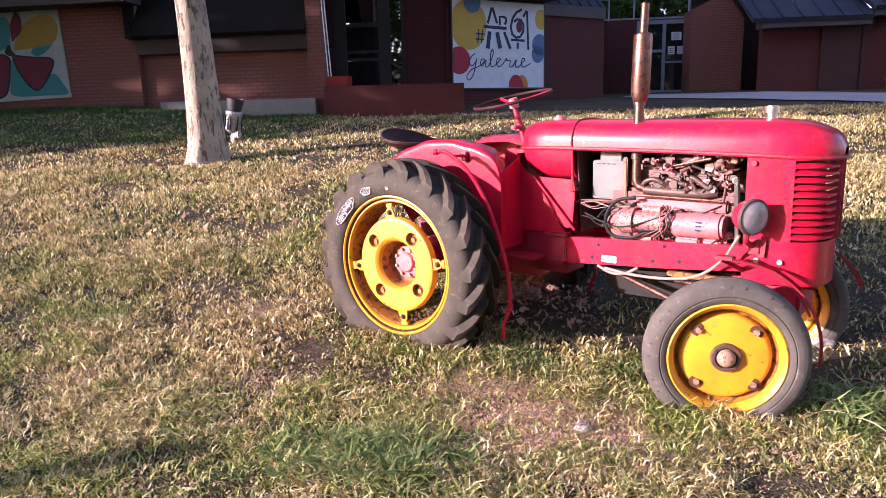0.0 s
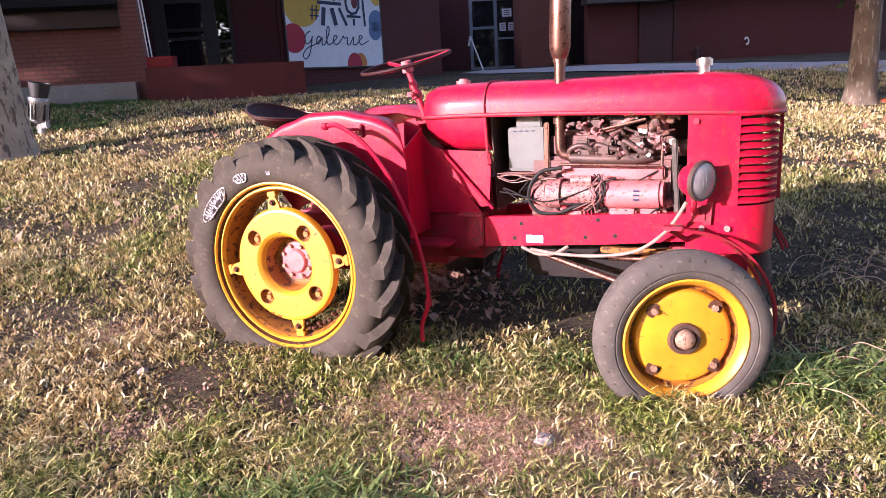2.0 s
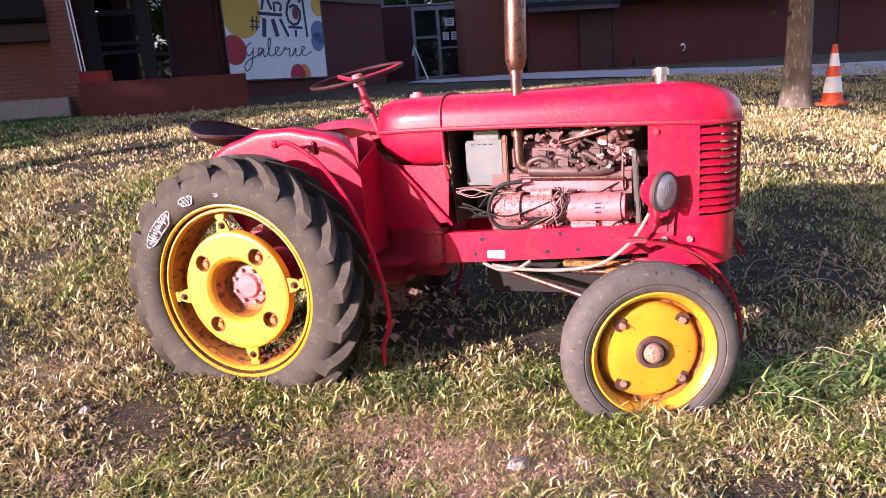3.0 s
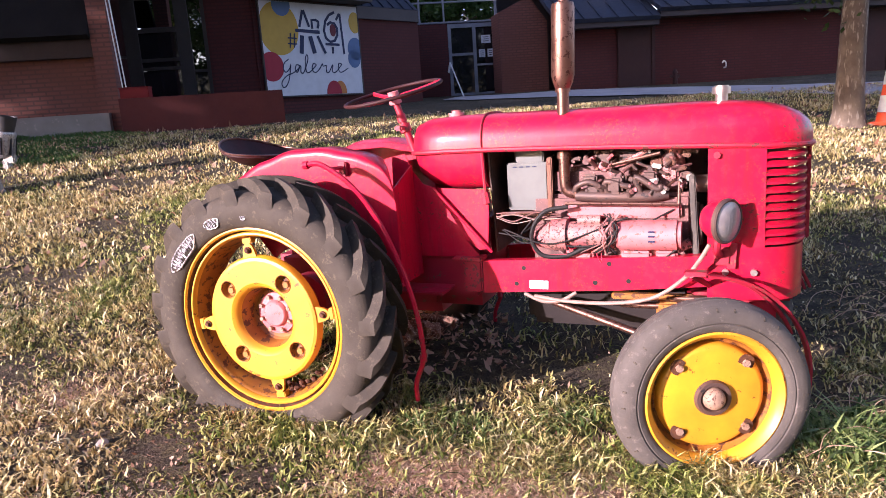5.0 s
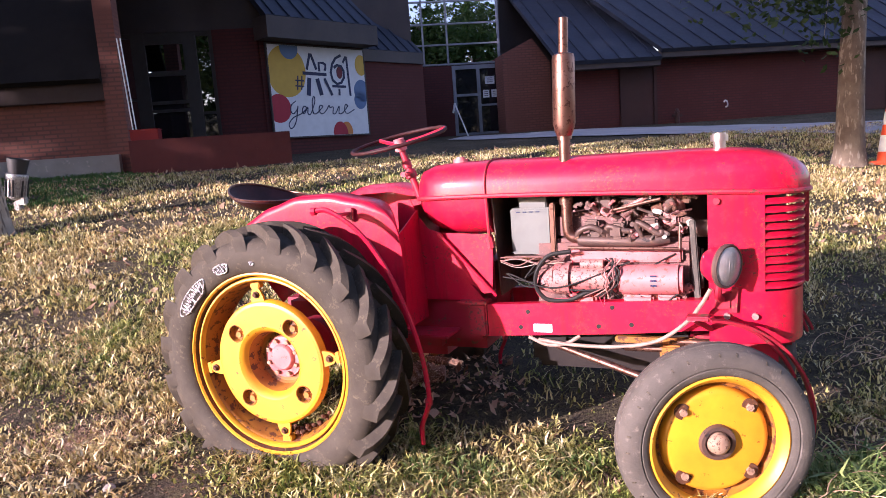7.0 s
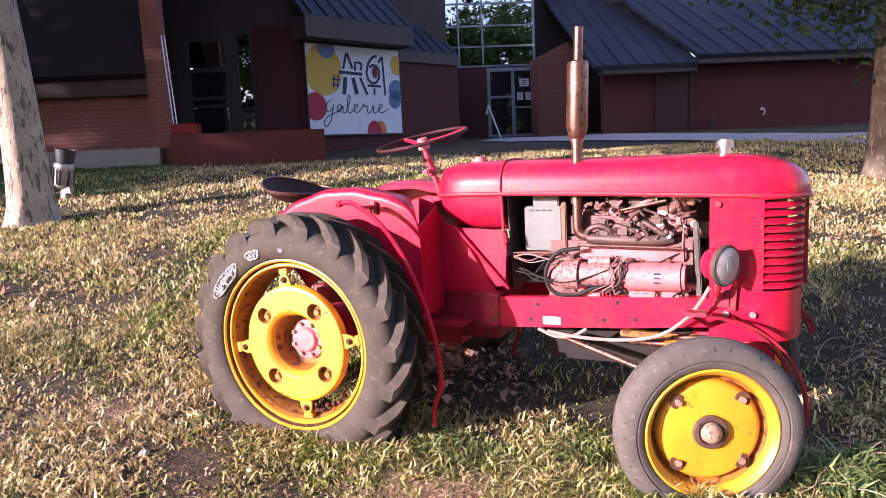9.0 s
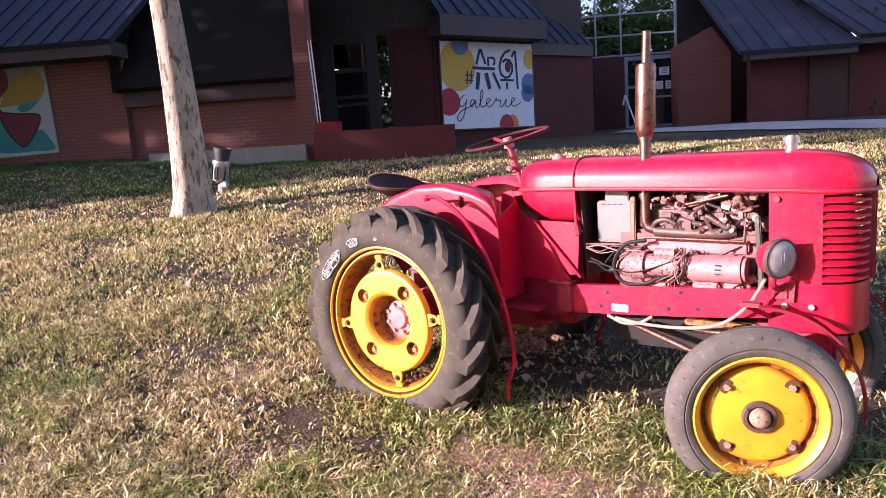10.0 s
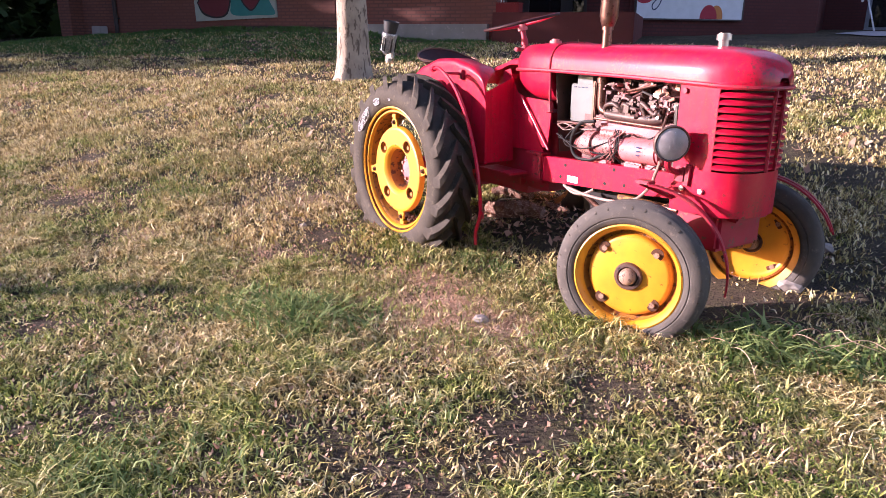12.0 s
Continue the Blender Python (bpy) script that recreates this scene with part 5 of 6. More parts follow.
for i in range(14):
    s, z = random.uniform(1.05, 1.44), random.uniform(1.15, 1.25)
    bm = bmesh.new()
    if i % 2:
        rod(bm, V(s, 0.09, z), V(s + random.uniform(-0.02, 0.02), 0.125, z), random.uniform(0.005, 0.011), 10)
    else:
        box(bm, V(s, 0.105, z), (random.uniform(0.02, 0.05), 0.03, random.uniform(0.015, 0.04)), ry=random.uniform(-30, 30), bevel=0.004)
    tpart("engine_fitting", bm, (dark_metal, engine_dark, rust_pipe)[i % 3], "", engine)


# twisted wires that hang in front of the starter, and pipes across the head
for i in range(8):
    s_ = 1.175 + random.uniform(-0.035, 0.035)
    cable([(s_ + random.uniform(-0.05, 0.05), 0.17, 1.035), (s_ + random.uniform(-0.02, 0.02), 0.198, 0.99), (s_ - 0.01 + random.uniform(-0.03, 0.03), 0.2, 0.945), (s_ - 0.045 + random.uniform(-0.05, 0.05), 0.17, 0.895)], random.uniform(0.0018, 0.0035), (black_rubber, engine_dark, black_rubber, engine_mat)[i % 4], "wire")
for i in range(5):
    z_ = 1.02 + random.uniform(-0.012, 0.016)
    cable([(0.755, 0.14, z_), (0.83, 0.165, z_ + random.uniform(-0.02, 0.02)), (0.91, 0.168, z_ + random.uniform(-0.02, 0.02)), (1.0, 0.15, z_ + random.uniform(-0.01, 0.02))], random.uniform(0.0014, 0.0026), (engine_dark, grey_wire, engine_dark)[i % 3], "wire")
for i in range(66):
    s_, z_ = random.uniform(1.04, 1.46), random.uniform(1.10, 1.255)
    bm = bmesh.new()
    if i % 3 == 0:
        rod(bm, V(s_, 0.10, z_), V(s_ + random.uniform(-0.07, 0.07), 0.15, z_ + random.uniform(-0.04, 0.04)), random.uniform(0.003, 0.008), 8)
    elif i % 3 == 1:
        rod(bm, V(s_, 0.10, z_), V(s_, 0.14, z_), random.uniform(0.004, 0.009), 10)
    else:
        box(bm, V(s_, 0.12, z_), (random.uniform(0.012, 0.04), 0.03, random.uniform(0.01, 0.03)), ry=random.uniform(-40, 40), bevel=0.003)
    tpart("engine_fitting", bm, (engine_dark, rust_pipe, dark_metal, pink_metal, dark_metal, engine_dark, chrome_mat)[i % 7], "", engine)
# small clutter between the engine and its rail: clips, unions and folded straps
for i in range(26):
    s_, z_ = random.uniform(0.97, 1.44), random.uniform(0.875, 0.93)
    bm = bmesh.new()
    if i % 3 == 0:
        rod(bm, V(s_, 0.10, z_), V(s_ + random.uniform(-0.05, 0.05), 0.155, z_ + random.uniform(-0.02, 0.02)), random.uniform(0.006, 0.013), 8)
    else:
        box(bm, V(s_, 0.13, z_), (random.uniform(0.015, 0.055), 0.03, random.uniform(0.012, 0.035)), ry=random.uniform(-40, 40), rz=random.uniform(-30, 30), bevel=0.003)
    tpart("engine_fitting", bm, (engine_mat, engine_dark, rust_pipe, pink_metal)[i % 4], "", engine)


# ---- trees ----
def tree(name, x, y, radius, height, lean, crown_r, leaves, label, seed, crown_low=0.0, leafage=None, bark=None):
    rng = random.Random(seed)
    base = gz(x, y)
    ob = empty(name, pose(x, y, base))
    tagged(ob, label, "tree")
    n = 28
    rows, steps = [], 40
    top = Vector((lean[0], lean[1], height * 0.62))
    for i in range(steps + 1):
        t = i / steps
        c = Vector((top.x * t * t, top.y * t * t, top.z * t - 0.1))
        flare = 1 + 0.5 * math.exp(-t * height / 0.22) + 0.14 * math.exp(-t * height / 1.2)
        r = radius * flare * (1 - 0.45 * t)
        row = []
        for k in range(n):
            a = 2 * math.pi * k / n
            w = 1 + 0.05 * math.sin(3 * a + 2 * t) + 0.03 * math.sin(7 * a - 5 * t) + 0.10 * math.exp(-t * height / 0.3) * math.sin(5 * a + seed)
            row.append(c + Vector((r * w * math.cos(a), r * w * math.sin(a), 0)))
        rows.append(row)
    bm = bmesh.new()
    rings(bm, rows)
    part("trunk", bm, bark or bark_mat, ob, "mottled flaking bark")
    tips = []
    for i in range(9):
        a = 2 * math.pi * i / 9 + rng.uniform(-0.3, 0.3)
        z0 = height * rng.uniform(0.42, 0.62)
        t = (z0 + 0.1) / top.z
        s = Vector((top.x * t * t, top.y * t * t, z0))
        l = crown_r * rng.uniform(0.6, 0.95)
        e = s + Vector((l * math.cos(a), l * math.sin(a), height * rng.uniform(0.12, 0.38)))
        mid = s.lerp(e, 0.5) + Vector((0, 0, height * 0.05))
        bm = bmesh.new()
        tube(bm, curve_points([s, mid, e], 6), radius * 0.42, 8, 0.03)
        part("limb", bm, bark or bark_mat, ob)
        tips += [mid, e, s.lerp(e, 0.75)]
    co, faces = [], []
    clumps = []
    for i in range(max(30, leaves // 70)):
        p = rng.choice(tips) + Vector((rng.gauss(0, 1), rng.gauss(0, 1), rng.gauss(0, 0.8))) * crown_r * 0.30
        p.z = max(p.z, height * (0.36 - crown_low))
        clumps.append((p, rng.uniform(0.3, 0.75)))
    for i in range(leaves):
        c, cr = clumps[i % len(clumps)]
        p = c + Vector((rng.gauss(0, 1), rng.gauss(0, 1), rng.gauss(0, 0.8))) * cr * 0.55
        size = rng.uniform(0.09, 0.17)
        u = Vector((rng.gauss(0, 1), rng.gauss(0, 1), rng.gauss(0, 0.6))).normalized()
        v = u.orthogonal().normalized()
        v.rotate(Matrix.Rotation(rng.uniform(0, 6.28), 3, u))
        k = len(co)
        co += [p - u * size, p + v * size * 0.55, p + u * size, p - v * size * 0.55]
        faces.append((k, k + 1, k + 2, k + 3))
    me = bpy.data.meshes.new("crown")
    me.from_pydata([tuple(p) for p in co], [], faces)
    me.materials.append(leafage or leaf_mat)
    crown = new("crown", me)
    crown.parent = ob
    crown["label"] = "loose green crown of many leaves"
    return ob


def hanging_twigs(ob, starts, seed):
    """Leafy shoots that hang from a tree's lower limbs: one twig part and one part of its leaves each."""
    rng = random.Random(seed)
    for a, b in starts:
        a, b = Vector(a), Vector(b)
        line = curve_points([a, a.lerp(b, 0.5) + Vector((0, 0, 0.25)), b], 8)
        bm = bmesh.new()
        tube(bm, line, 0.02, 6, 0.004)
        twig = part("twig", bm, bark_mat, ob)
        co, faces = [], []
        for i in range(650):
            p = line[rng.randrange(4, len(line))] + Vector((rng.gauss(0, 0.16), rng.gauss(0, 0.16), rng.gauss(-0.05, 0.16)))
            size = rng.uniform(0.030, 0.058)
            u = Vector((rng.gauss(0, 1), rng.gauss(0, 1), rng.gauss(-0.6, 0.5))).normalized()
            v = u.orthogonal().normalized()
            v.rotate(Matrix.Rotation(rng.uniform(0, 6.28), 3, u))
            k = len(co)
            co += [p - u * size, p + v * size * 0.55, p + u * size, p - v * size * 0.55]
            faces.append((k, k + 1, k + 2, k + 3))
        me = bpy.data.meshes.new("leaves")
        me.from_pydata([tuple(p) for p in co], [], faces)
        me.materials.append(shade_leaf)
        leaves = new("leaves", me)
        leaves.parent = twig
        tagged(leaves, "hanging green leaves", kind="stuff")


west_tree = tree("tree", -3.55, 7.92, 0.195, 8.5, (-0.45, 0.1), 2.6, 9000, "slim tree with pale flaking bark on the lawn", 3)
east_tree = tree("tree", 5.68, 8.05, 0.145, 8.0, (0.45, 0.2), 3.0, 9000, "straight lawn tree with mottled, shade-darkened bark beside a traffic cone", 8, 0.0, None, bark_shaded)
hanging_twigs(east_tree, (((0.1, 0, 3.4), (-0.9, -0.35, 1.75)), ((0.1, 0, 3.6), (-1.5, -0.6, 1.75)), ((0, 0, 3.8), (-2.1, -0.5, 2.0)), ((0, 0, 3.6), (-1.0, -0.5, 2.2)), ((0, 0, 3.9), (-0.6, -0.25, 1.9)), ((0, 0, 3.9), (-1.7, -0.8, 2.3)), ((0, 0, 3.9), (-0.45, -0.15, 1.4)), ((0, 0, 4.0), (-1.2, -0.45, 2.6)), ((0.1, 0, 4.2), (-0.7, -0.3, 2.8)), ((0, 0, 4.2), (-2.5, -0.8, 2.4))), 4)
# Trees out of view, added for the window reflections and the western shade.
for i, (x, y, h, cr) in enumerate(((-10, -15, 11, 4.5), (-6, -21, 13, 5.0), (12, -15, 12, 4.5), (-3, -16, 12, 5.0), (8, -20, 13, 5.5), (-14, -22, 12, 5.0), (-23, 1.1, 19, 3.4), (-24.5, 0.6, 20, 3.4))):
    tree("tree", x, y, 0.32, h, (0.3, 0.3), cr, 9000, "unseen tall leafy tree added for reflections and shade", 20 + i, 0.26, shade_leaf)


# Tree out of view, added so that its high crown shades the upper lawn.
tree("tree", -13.0, 5.7, 0.17, 9.5, (0.0, -0.8), 2.3, 15000, "unseen slim tree added in the west to shade the upper lawn", 81, -0.18, shade_leaf)
# unseen leafy shoots added to the west tree, to shade the east tree's trunk
rng_limb = random.Random(77)
hanging_twigs(west_tree, [((-0.1, 0, 3.3 + 0.06 * i), (0.05 + rng_limb.uniform(-0.5, 0.5), -3.4 + rng_limb.uniform(-0.3, 0.3), 2.35 + 0.09 * i)) for i in range(24)], 78)


def woodland(name, label, x0, x1, y0, y1, top, count, seed, size=(0.25, 0.5), material=None, base=0.0):
    """A belt of trees far behind the lawn: many leaves in uneven heaps."""
    rng = np.random.default_rng(seed)
    x, y = rng.uniform(x0, x1, count), rng.uniform(y0, y1, count)
    h = top * (0.75 + 0.17 * np.sin(0.31 * x) + 0.08 * np.sin(0.83 * x + 1.7))
    z = base + (h - base) * rng.uniform(0, 1, count) ** 0.8
    a, b = rng.uniform(0, 2 * np.pi, count), rng.uniform(-0.8, 0.8, count)
    s = rng.uniform(*size, count)[:, None]
    u = np.stack([np.cos(a) * np.cos(b), np.sin(a) * np.cos(b), np.sin(b)], -1) * s
    v = np.stack([-np.sin(a), np.cos(a), rng.uniform(-1, 1, count)], -1) * s * 0.6
    c = np.stack([x, y, z], -1)
    co = np.stack([c - u, c + v, c + u, c - v], 1).reshape(-1, 3)
    me = bpy.data.meshes.new(name)
    me.from_pydata(co.tolist(), [], (np.arange(count)[:, None] * 4 + [0, 1, 2, 3]).tolist())
    me.materials.append(material or shade_leaf)
    tagged(new(name, me), label, "woodland", kind="stuff")


# Belt out of view, added to keep the bright horizon out of the panes.
woodland("far_woods", "unseen dark belt of leaves added behind the view", -42, 45, -37, -31, 13.5, 30000, 5)
woodland("far_woods", "tall belt of dark trees west of the lawn", -26.5, -19.5, 1.5, 34.0, 23.0, 44000, 6, (0.16, 0.36))
# Raised leaf belt out of view, added to shade the east wing and tree.
woodland("far_woods", "unseen high crowns added in the west to shade the east wing", -25.5, -20.5, -7.8, 1.5, 23.0, 18000, 12, (0.16, 0.36), base=9.5)
woodland("far_woods", "dense green hedge of shrubs beyond the corner", -36.0, -29.0, 4.0, 44.0, 13.0, 26000, 7, (0.25, 0.5), leaf_mat)


# ---- traffic cone ----
def traffic_cone(x, y):
    z = gz(x, y)
    ob = empty("traffic_cone", pose(x, y, z, 0, 0, 20))
    tagged(ob, "orange traffic cone with two white reflective bands", "traffic cone")
    H = 0.69

    def cone_r(q):
        return 0.115 - 0.090 * q
    def band(q0, q1, grow, mat, name, label):
        bm = bmesh.new()
        loops = []
        for q in (q0, q1):
            r = cone_r(q) + grow
            loops.append([(r * math.cos(a), r * math.sin(a), 0.04 + (H - 0.04) * q) for a in (2 * math.pi * k / 28 for k in range(28))])
        rings(bm, loops)
        part(name, bm, mat, ob, label)
    bm = bmesh.new()
    box(bm, (0, 0, 0.02), (0.29, 0.29, 0.04), bevel=0.012)
    part("base", bm, cone_orange, ob, "square orange foot")
    band(0, 1, 0, cone_orange, "body", "")
    band(0.16, 0.44, 0.0025, cone_white, "reflective_band", "white band")
    band(0.62, 0.84, 0.0025, cone_white, "reflective_band", "white band")


traffic_cone(6.0, 7.85)


# ---- unseen post, added to cast the shadow on the lawn ----
bm = bmesh.new()
box(bm, (-4.6, 0.52, gz(-4.6, 0.52) + 0.45), (0.13, 0.13, 1.1), rz=20, bevel=0.01)
tagged(part("shadow_post", bm, beam_mat), "short unseen brown post added to cast a shadow", "post")


# ---- garden spotlight ----
def garden_light(x, y):
    z = gz(x, y)
    ob = empty("garden_spotlight", pose(x, y, z, 0, 0, -10))
    tagged(ob, "black and silver garden spotlight standing in the grass", "garden light")
    bm = bmesh.new()
    tube(bm, [(0, 0, -0.1), (0, 0, 0.16)], 0.022, 10)
    box(bm, (0.05, 0, 0.12), (0.10, 0.07, 0.10), bevel=0.015)
    box(bm, (-0.02, 0.02, 0.06), (0.08, 0.08, 0.12), bevel=0.015)
    part("stake", bm, lamp_silver, ob, "silver junction box and stake")
    tiltm = pose(0, 0, 0.26, 0, 12, 0)
    bm = bmesh.new()
    loops = [[tiltm @ Vector((r * math.cos(a), r * math.sin(a), h)) for a in (2 * math.pi * k / 24 for k in range(24))] for h, r in ((-0.13, 0.05), (-0.10, 0.085), (0.0, 0.100), (0.12, 0.112), (0.15, 0.118), (0.17, 0.108), (0.172, 0.09))]
    rings(bm, loops)
    part("body", bm, lamp_silver, ob, "ribbed silver lamp body")
    for k in range(14):
        a = 2 * math.pi * k / 14
        bm = bmesh.new()
        box(bm, (0.104 * math.cos(a), 0.104 * math.sin(a), 0.01), (0.03, 0.014 if k % 2 else 0.02, 0.19), rz=math.degrees(a), bevel=0.003)
        bmesh.ops.transform(bm, matrix=tiltm, verts=bm.verts)
        part("fin", bm, lamp_black if k % 2 else lamp_silver, ob)
    bm = bmesh.new()
    loops = [[tiltm @ Vector((r * math.cos(a), r * math.sin(a), h)) for a in (2 * math.pi * k / 24 for k in range(24))] for h, r in ((0.165, 0.088), (0.34, 0.118), (0.338, 0.110), (0.18, 0.080))]
    rings(bm, loops)
    part("hood", bm, lamp_black, ob, "black round glare hood")


garden_light(-3.80, 9.32)


# ---- signs ----
def disc_shape(bm, cx, cz, r, sx=1.0, sz=1.0, n=40, clip=None, wob=0.0):
    pts = []
    for k in range(n):
        a = 2 * math.pi * k / n
        w = 1 + wob * math.sin(2 * a + 0.6)
        x, z = cx + r * sx * w * math.cos(a), cz + r * sz * w * math.sin(a)
        if clip:
            x, z = min(max(x, clip[0]), clip[1]), min(max(z, clip[2]), clip[3])
        pts.append((x, 0, z))
    bm.faces.new([bm.verts.new(p) for p in pts])
    bmesh.ops.remove_doubles(bm, verts=bm.verts, dist=1e-5)


def raised(bm, depth):
    """Give flat printed shapes a thin body towards the viewer (-y)."""
    geo = bmesh.ops.extrude_face_region(bm, geom=bm.faces[:])
    bmesh.ops.translate(bm, verts=[v for v in geo["geom"] if isinstance(v, bmesh.types.BMVert)], vec=(0, -depth, 0))


W, H = 2.72, 1.98
sign_m = Matrix.Translation(Vector((-1.50, 16.46, 1.925)) + SIGN_N * 0.06) @ Matrix.Rotation(math.atan2(SIGN_D.y, SIGN_D.x), 4, 'Z')
bm = bmesh.new()
box(bm, (W / 2, 0.02, H / 2), (W, 0.04, H), bevel=0.004)
sign = part("gallery_sign", bm, ink["white"], smooth=False, m=sign_m)
tagged(sign, "large white gallery sign with coloured dots and lettering", "sign")
bm = bmesh.new()
for x, w in ((-0.015, 0.03), (W + 0.015, 0.03)):
    box(bm, (x, 0.02, H / 2), (w, 0.06, H + 0.06))
for z in (-0.015, H + 0.015):
    box(bm, (W / 2, 0.02, z), (W, 0.06, 0.03))
part("frame", bm, fascia_mat, sign, "dark thin frame", smooth=False)
CL = (0.005, W - 0.005, 0.005, H - 0.005)
for cx, cz, r, col, sx, sz in ((0.45, 1.42, 0.56, "yellow", 0.92, 1.0), (0.56, 1.92, 0.24, "blue", 1, 1), (0.17, 0.62, 0.31, "red", 1, 1), (2.02, 0.06, 0.24, "orange", 0.75, 1.0), (1.83, 0.02, 0.26, "red", 0.85, 1.1),
                               (2.58, 1.02, 0.26, "blue", 0.9, 1.0), (2.52, 0.80, 0.21, "blue", 0.9, 1.0), (2.62, 1.62, 0.2, "yellow", 0.9, 1.2)):
    bm = bmesh.new()
    disc_shape(bm, cx, cz, r, sx, sz, clip=CL)
    raised(bm, 0.004 + 0.002 * (col in ("red", "blue")))
    part("dot", bm, ink[col], sign, smooth=False)


def stroke(pts, wd):
    """A pen stroke of square cut on the sign's face."""
    bm = bmesh.new()
    p = [Vector((x, -0.004, z)) for x, z in pts]
    loops = []
    for i, q in enumerate(p):
        d = (p[min(i + 1, len(p) - 1)] - p[max(i - 1, 0)]).normalized()
        s = Vector((-d.z, 0, d.x)) * wd / 2
        loops.append([q - s, q + s, q + s + Vector((0, -0.006, 0)), q - s + Vector((0, -0.006, 0))])
    rings(bm, loops)
    return bm


def letter(strokes, wd, mat="navy"):
    for k in strokes:
        part("letter_stroke", stroke(k, wd), ink[mat], sign, smooth=False)


# "# A R 6 1" above a row of slanted bars
letter([[(0.70, 1.02), (0.74, 1.33)], [(0.81, 1.02), (0.85, 1.33)], [(0.66, 1.23), (0.90, 1.22)], [(0.65, 1.11), (0.89, 1.10)]], 0.030)
letter([[(1.00, 1.47), (1.12, 1.83)], [(1.14, 1.83), (1.27, 1.48)]], 0.060)
letter([[(0.88, 1.395), (1.55, 1.375)]], 0.070)
letter([[(1.35, 1.44), (1.35, 1.63), (1.47, 1.635), (1.54, 1.60), (1.535, 1.52), (1.50, 1.46)]], 0.058)
letter([[(1.05, 1.29), (0.99, 0.90)], [(1.27, 1.28), (1.36, 0.91)]], 0.105)
letter([[(1.48, 1.29), (1.67, 0.91)]], 0.065)
letter([[(2.02, 1.83), (1.86, 1.76), (1.74, 1.62), (1.68, 1.42), (1.72, 1.25), (1.84, 1.17), (1.97, 1.20), (2.06, 1.32), (2.07, 1.47), (2.00, 1.58), (1.88, 1.60), (1.78, 1.54)]], 0.060)
letter([[(1.69, 1.12), (2.10, 1.11)], [(1.895, 1.06), (1.885, 0.91)]], 0.055)
letter([[(2.06, 1.66), (2.16, 1.80), (2.18, 1.80), (2.22, 0.90)]], 0.055)
bm = bmesh.new()
disc_shape(bm, 1.94, 1.43, 0.12, 0.72, 1.15)
raised(bm, 0.008)
part("dot", bm, ink["maroon"], sign, smooth=False)
# "Galerie" in running script
script = [(0.62, 0.78), (0.50, 0.70), (0.46, 0.58), (0.52, 0.50), (0.64, 0.60), (0.66, 0.66), (0.60, 0.40), (0.52, 0.24), (0.42, 0.18), (0.38, 0.28), (0.52, 0.42), (0.74, 0.50), (0.90, 0.62), (0.82, 0.66), (0.77, 0.56),
          (0.82, 0.50), (0.93, 0.64), (0.92, 0.50), (1.00, 0.50), (1.14, 0.76), (1.13, 0.88), (1.07, 0.78), (1.07, 0.52), (1.16, 0.50), (1.30, 0.60), (1.36, 0.66), (1.28, 0.68), (1.24, 0.56), (1.32, 0.49), (1.44, 0.56),
          (1.54, 0.68), (1.56, 0.63), (1.66, 0.64), (1.64, 0.50), (1.72, 0.50), (1.84, 0.66), (1.82, 0.50), (1.92, 0.50), (2.06, 0.62), (2.11, 0.67), (2.03, 0.69), (2.00, 0.56), (2.08, 0.49), (2.30, 0.58)]
part("letter_stroke", stroke([(p.x, p.z) for p in curve_points([(x, 0, z) for x, z in script], 5)], 0.022), ink["navy"], sign, "thin running script word", smooth=False)

# mural of a four-bladed propeller flower
MW, MH = 2.45, 1.78
mural_m = Matrix.Translation((-11.72, 13.955, 1.815)) @ Matrix.Rotation(radians(-2.0), 4, 'Y')
bm = bmesh.new()
box(bm, (MW / 2, 0.02, MH / 2), (MW, 0.04, MH), bevel=0.004)
mural = part("mural_panel", bm, ink["paper"], smooth=False, m=mural_m)
tagged(mural, "painted mural panel of a red and ochre flower on teal", "mural")


def blob(ctrl, col, lift=0.004):
    bm = bmesh.new()
    bm.faces.new([bm.verts.new((p.x, 0, p.z)) for p in curve_points([(x, 0, z) for x, z in ctrl + ctrl[:1]], 6)[:-1]])
    raised(bm, lift)
    part("petal", bm, ink[col], mural, smooth=False)


blob([(0.26, 1.59), (0.53, 1.66), (0.85, 1.67), (1.31, 1.66), (1.27, 1.17), (1.05, 1.04), (0.86, 1.0), (0.47, 1.22), (0.2, 1.34)], "teal", 0.004)
blob([(1.7, 0.95), (1.9, 1.12), (2.23, 1.12), (2.02, 0.93), (1.83, 0.88)], "teal", 0.004)
blob([(1.21, 0.81), (1.35, 0.82), (1.65, 0.2), (2.12, 0.5), (2.33, 0.27), (2.39, 0.07), (1.92, 0.07), (1.17, 0.11), (1.14, 0.4)], "teal", 0.004)
blob([(1.33, 1.02), (1.52, 1.4), (1.87, 1.63), (2.24, 1.67), (2.39, 1.43), (2.25, 1.12), (1.75, 1.04)], "olive", 0.006)
blob([(0.11, 0.99), (0.27, 1.17), (0.61, 1.21), (0.82, 1.04), (0.6, 0.83), (0.31, 0.79)], "olive", 0.006)
blob([(0.09, 0.43), (0.38, 0.75), (0.81, 0.98), (1.2, 0.91), (1.19, 0.61), (1.01, 0.14), (0.64, 0.05), (0.25, 0.16)], "black", 0.0065)
blob([(0.13, 0.42), (0.41, 0.72), (0.81, 0.95), (1.16, 0.89), (1.15, 0.61), (0.98, 0.17), (0.64, 0.09), (0.29, 0.2)], "maroon", 0.008)
blob([(1.26, 0.95), (1.69, 0.88), (2.18, 0.8), (2.07, 0.48), (1.77, 0.18), (1.55, 0.28), (1.34, 0.63)], "black", 0.0065)
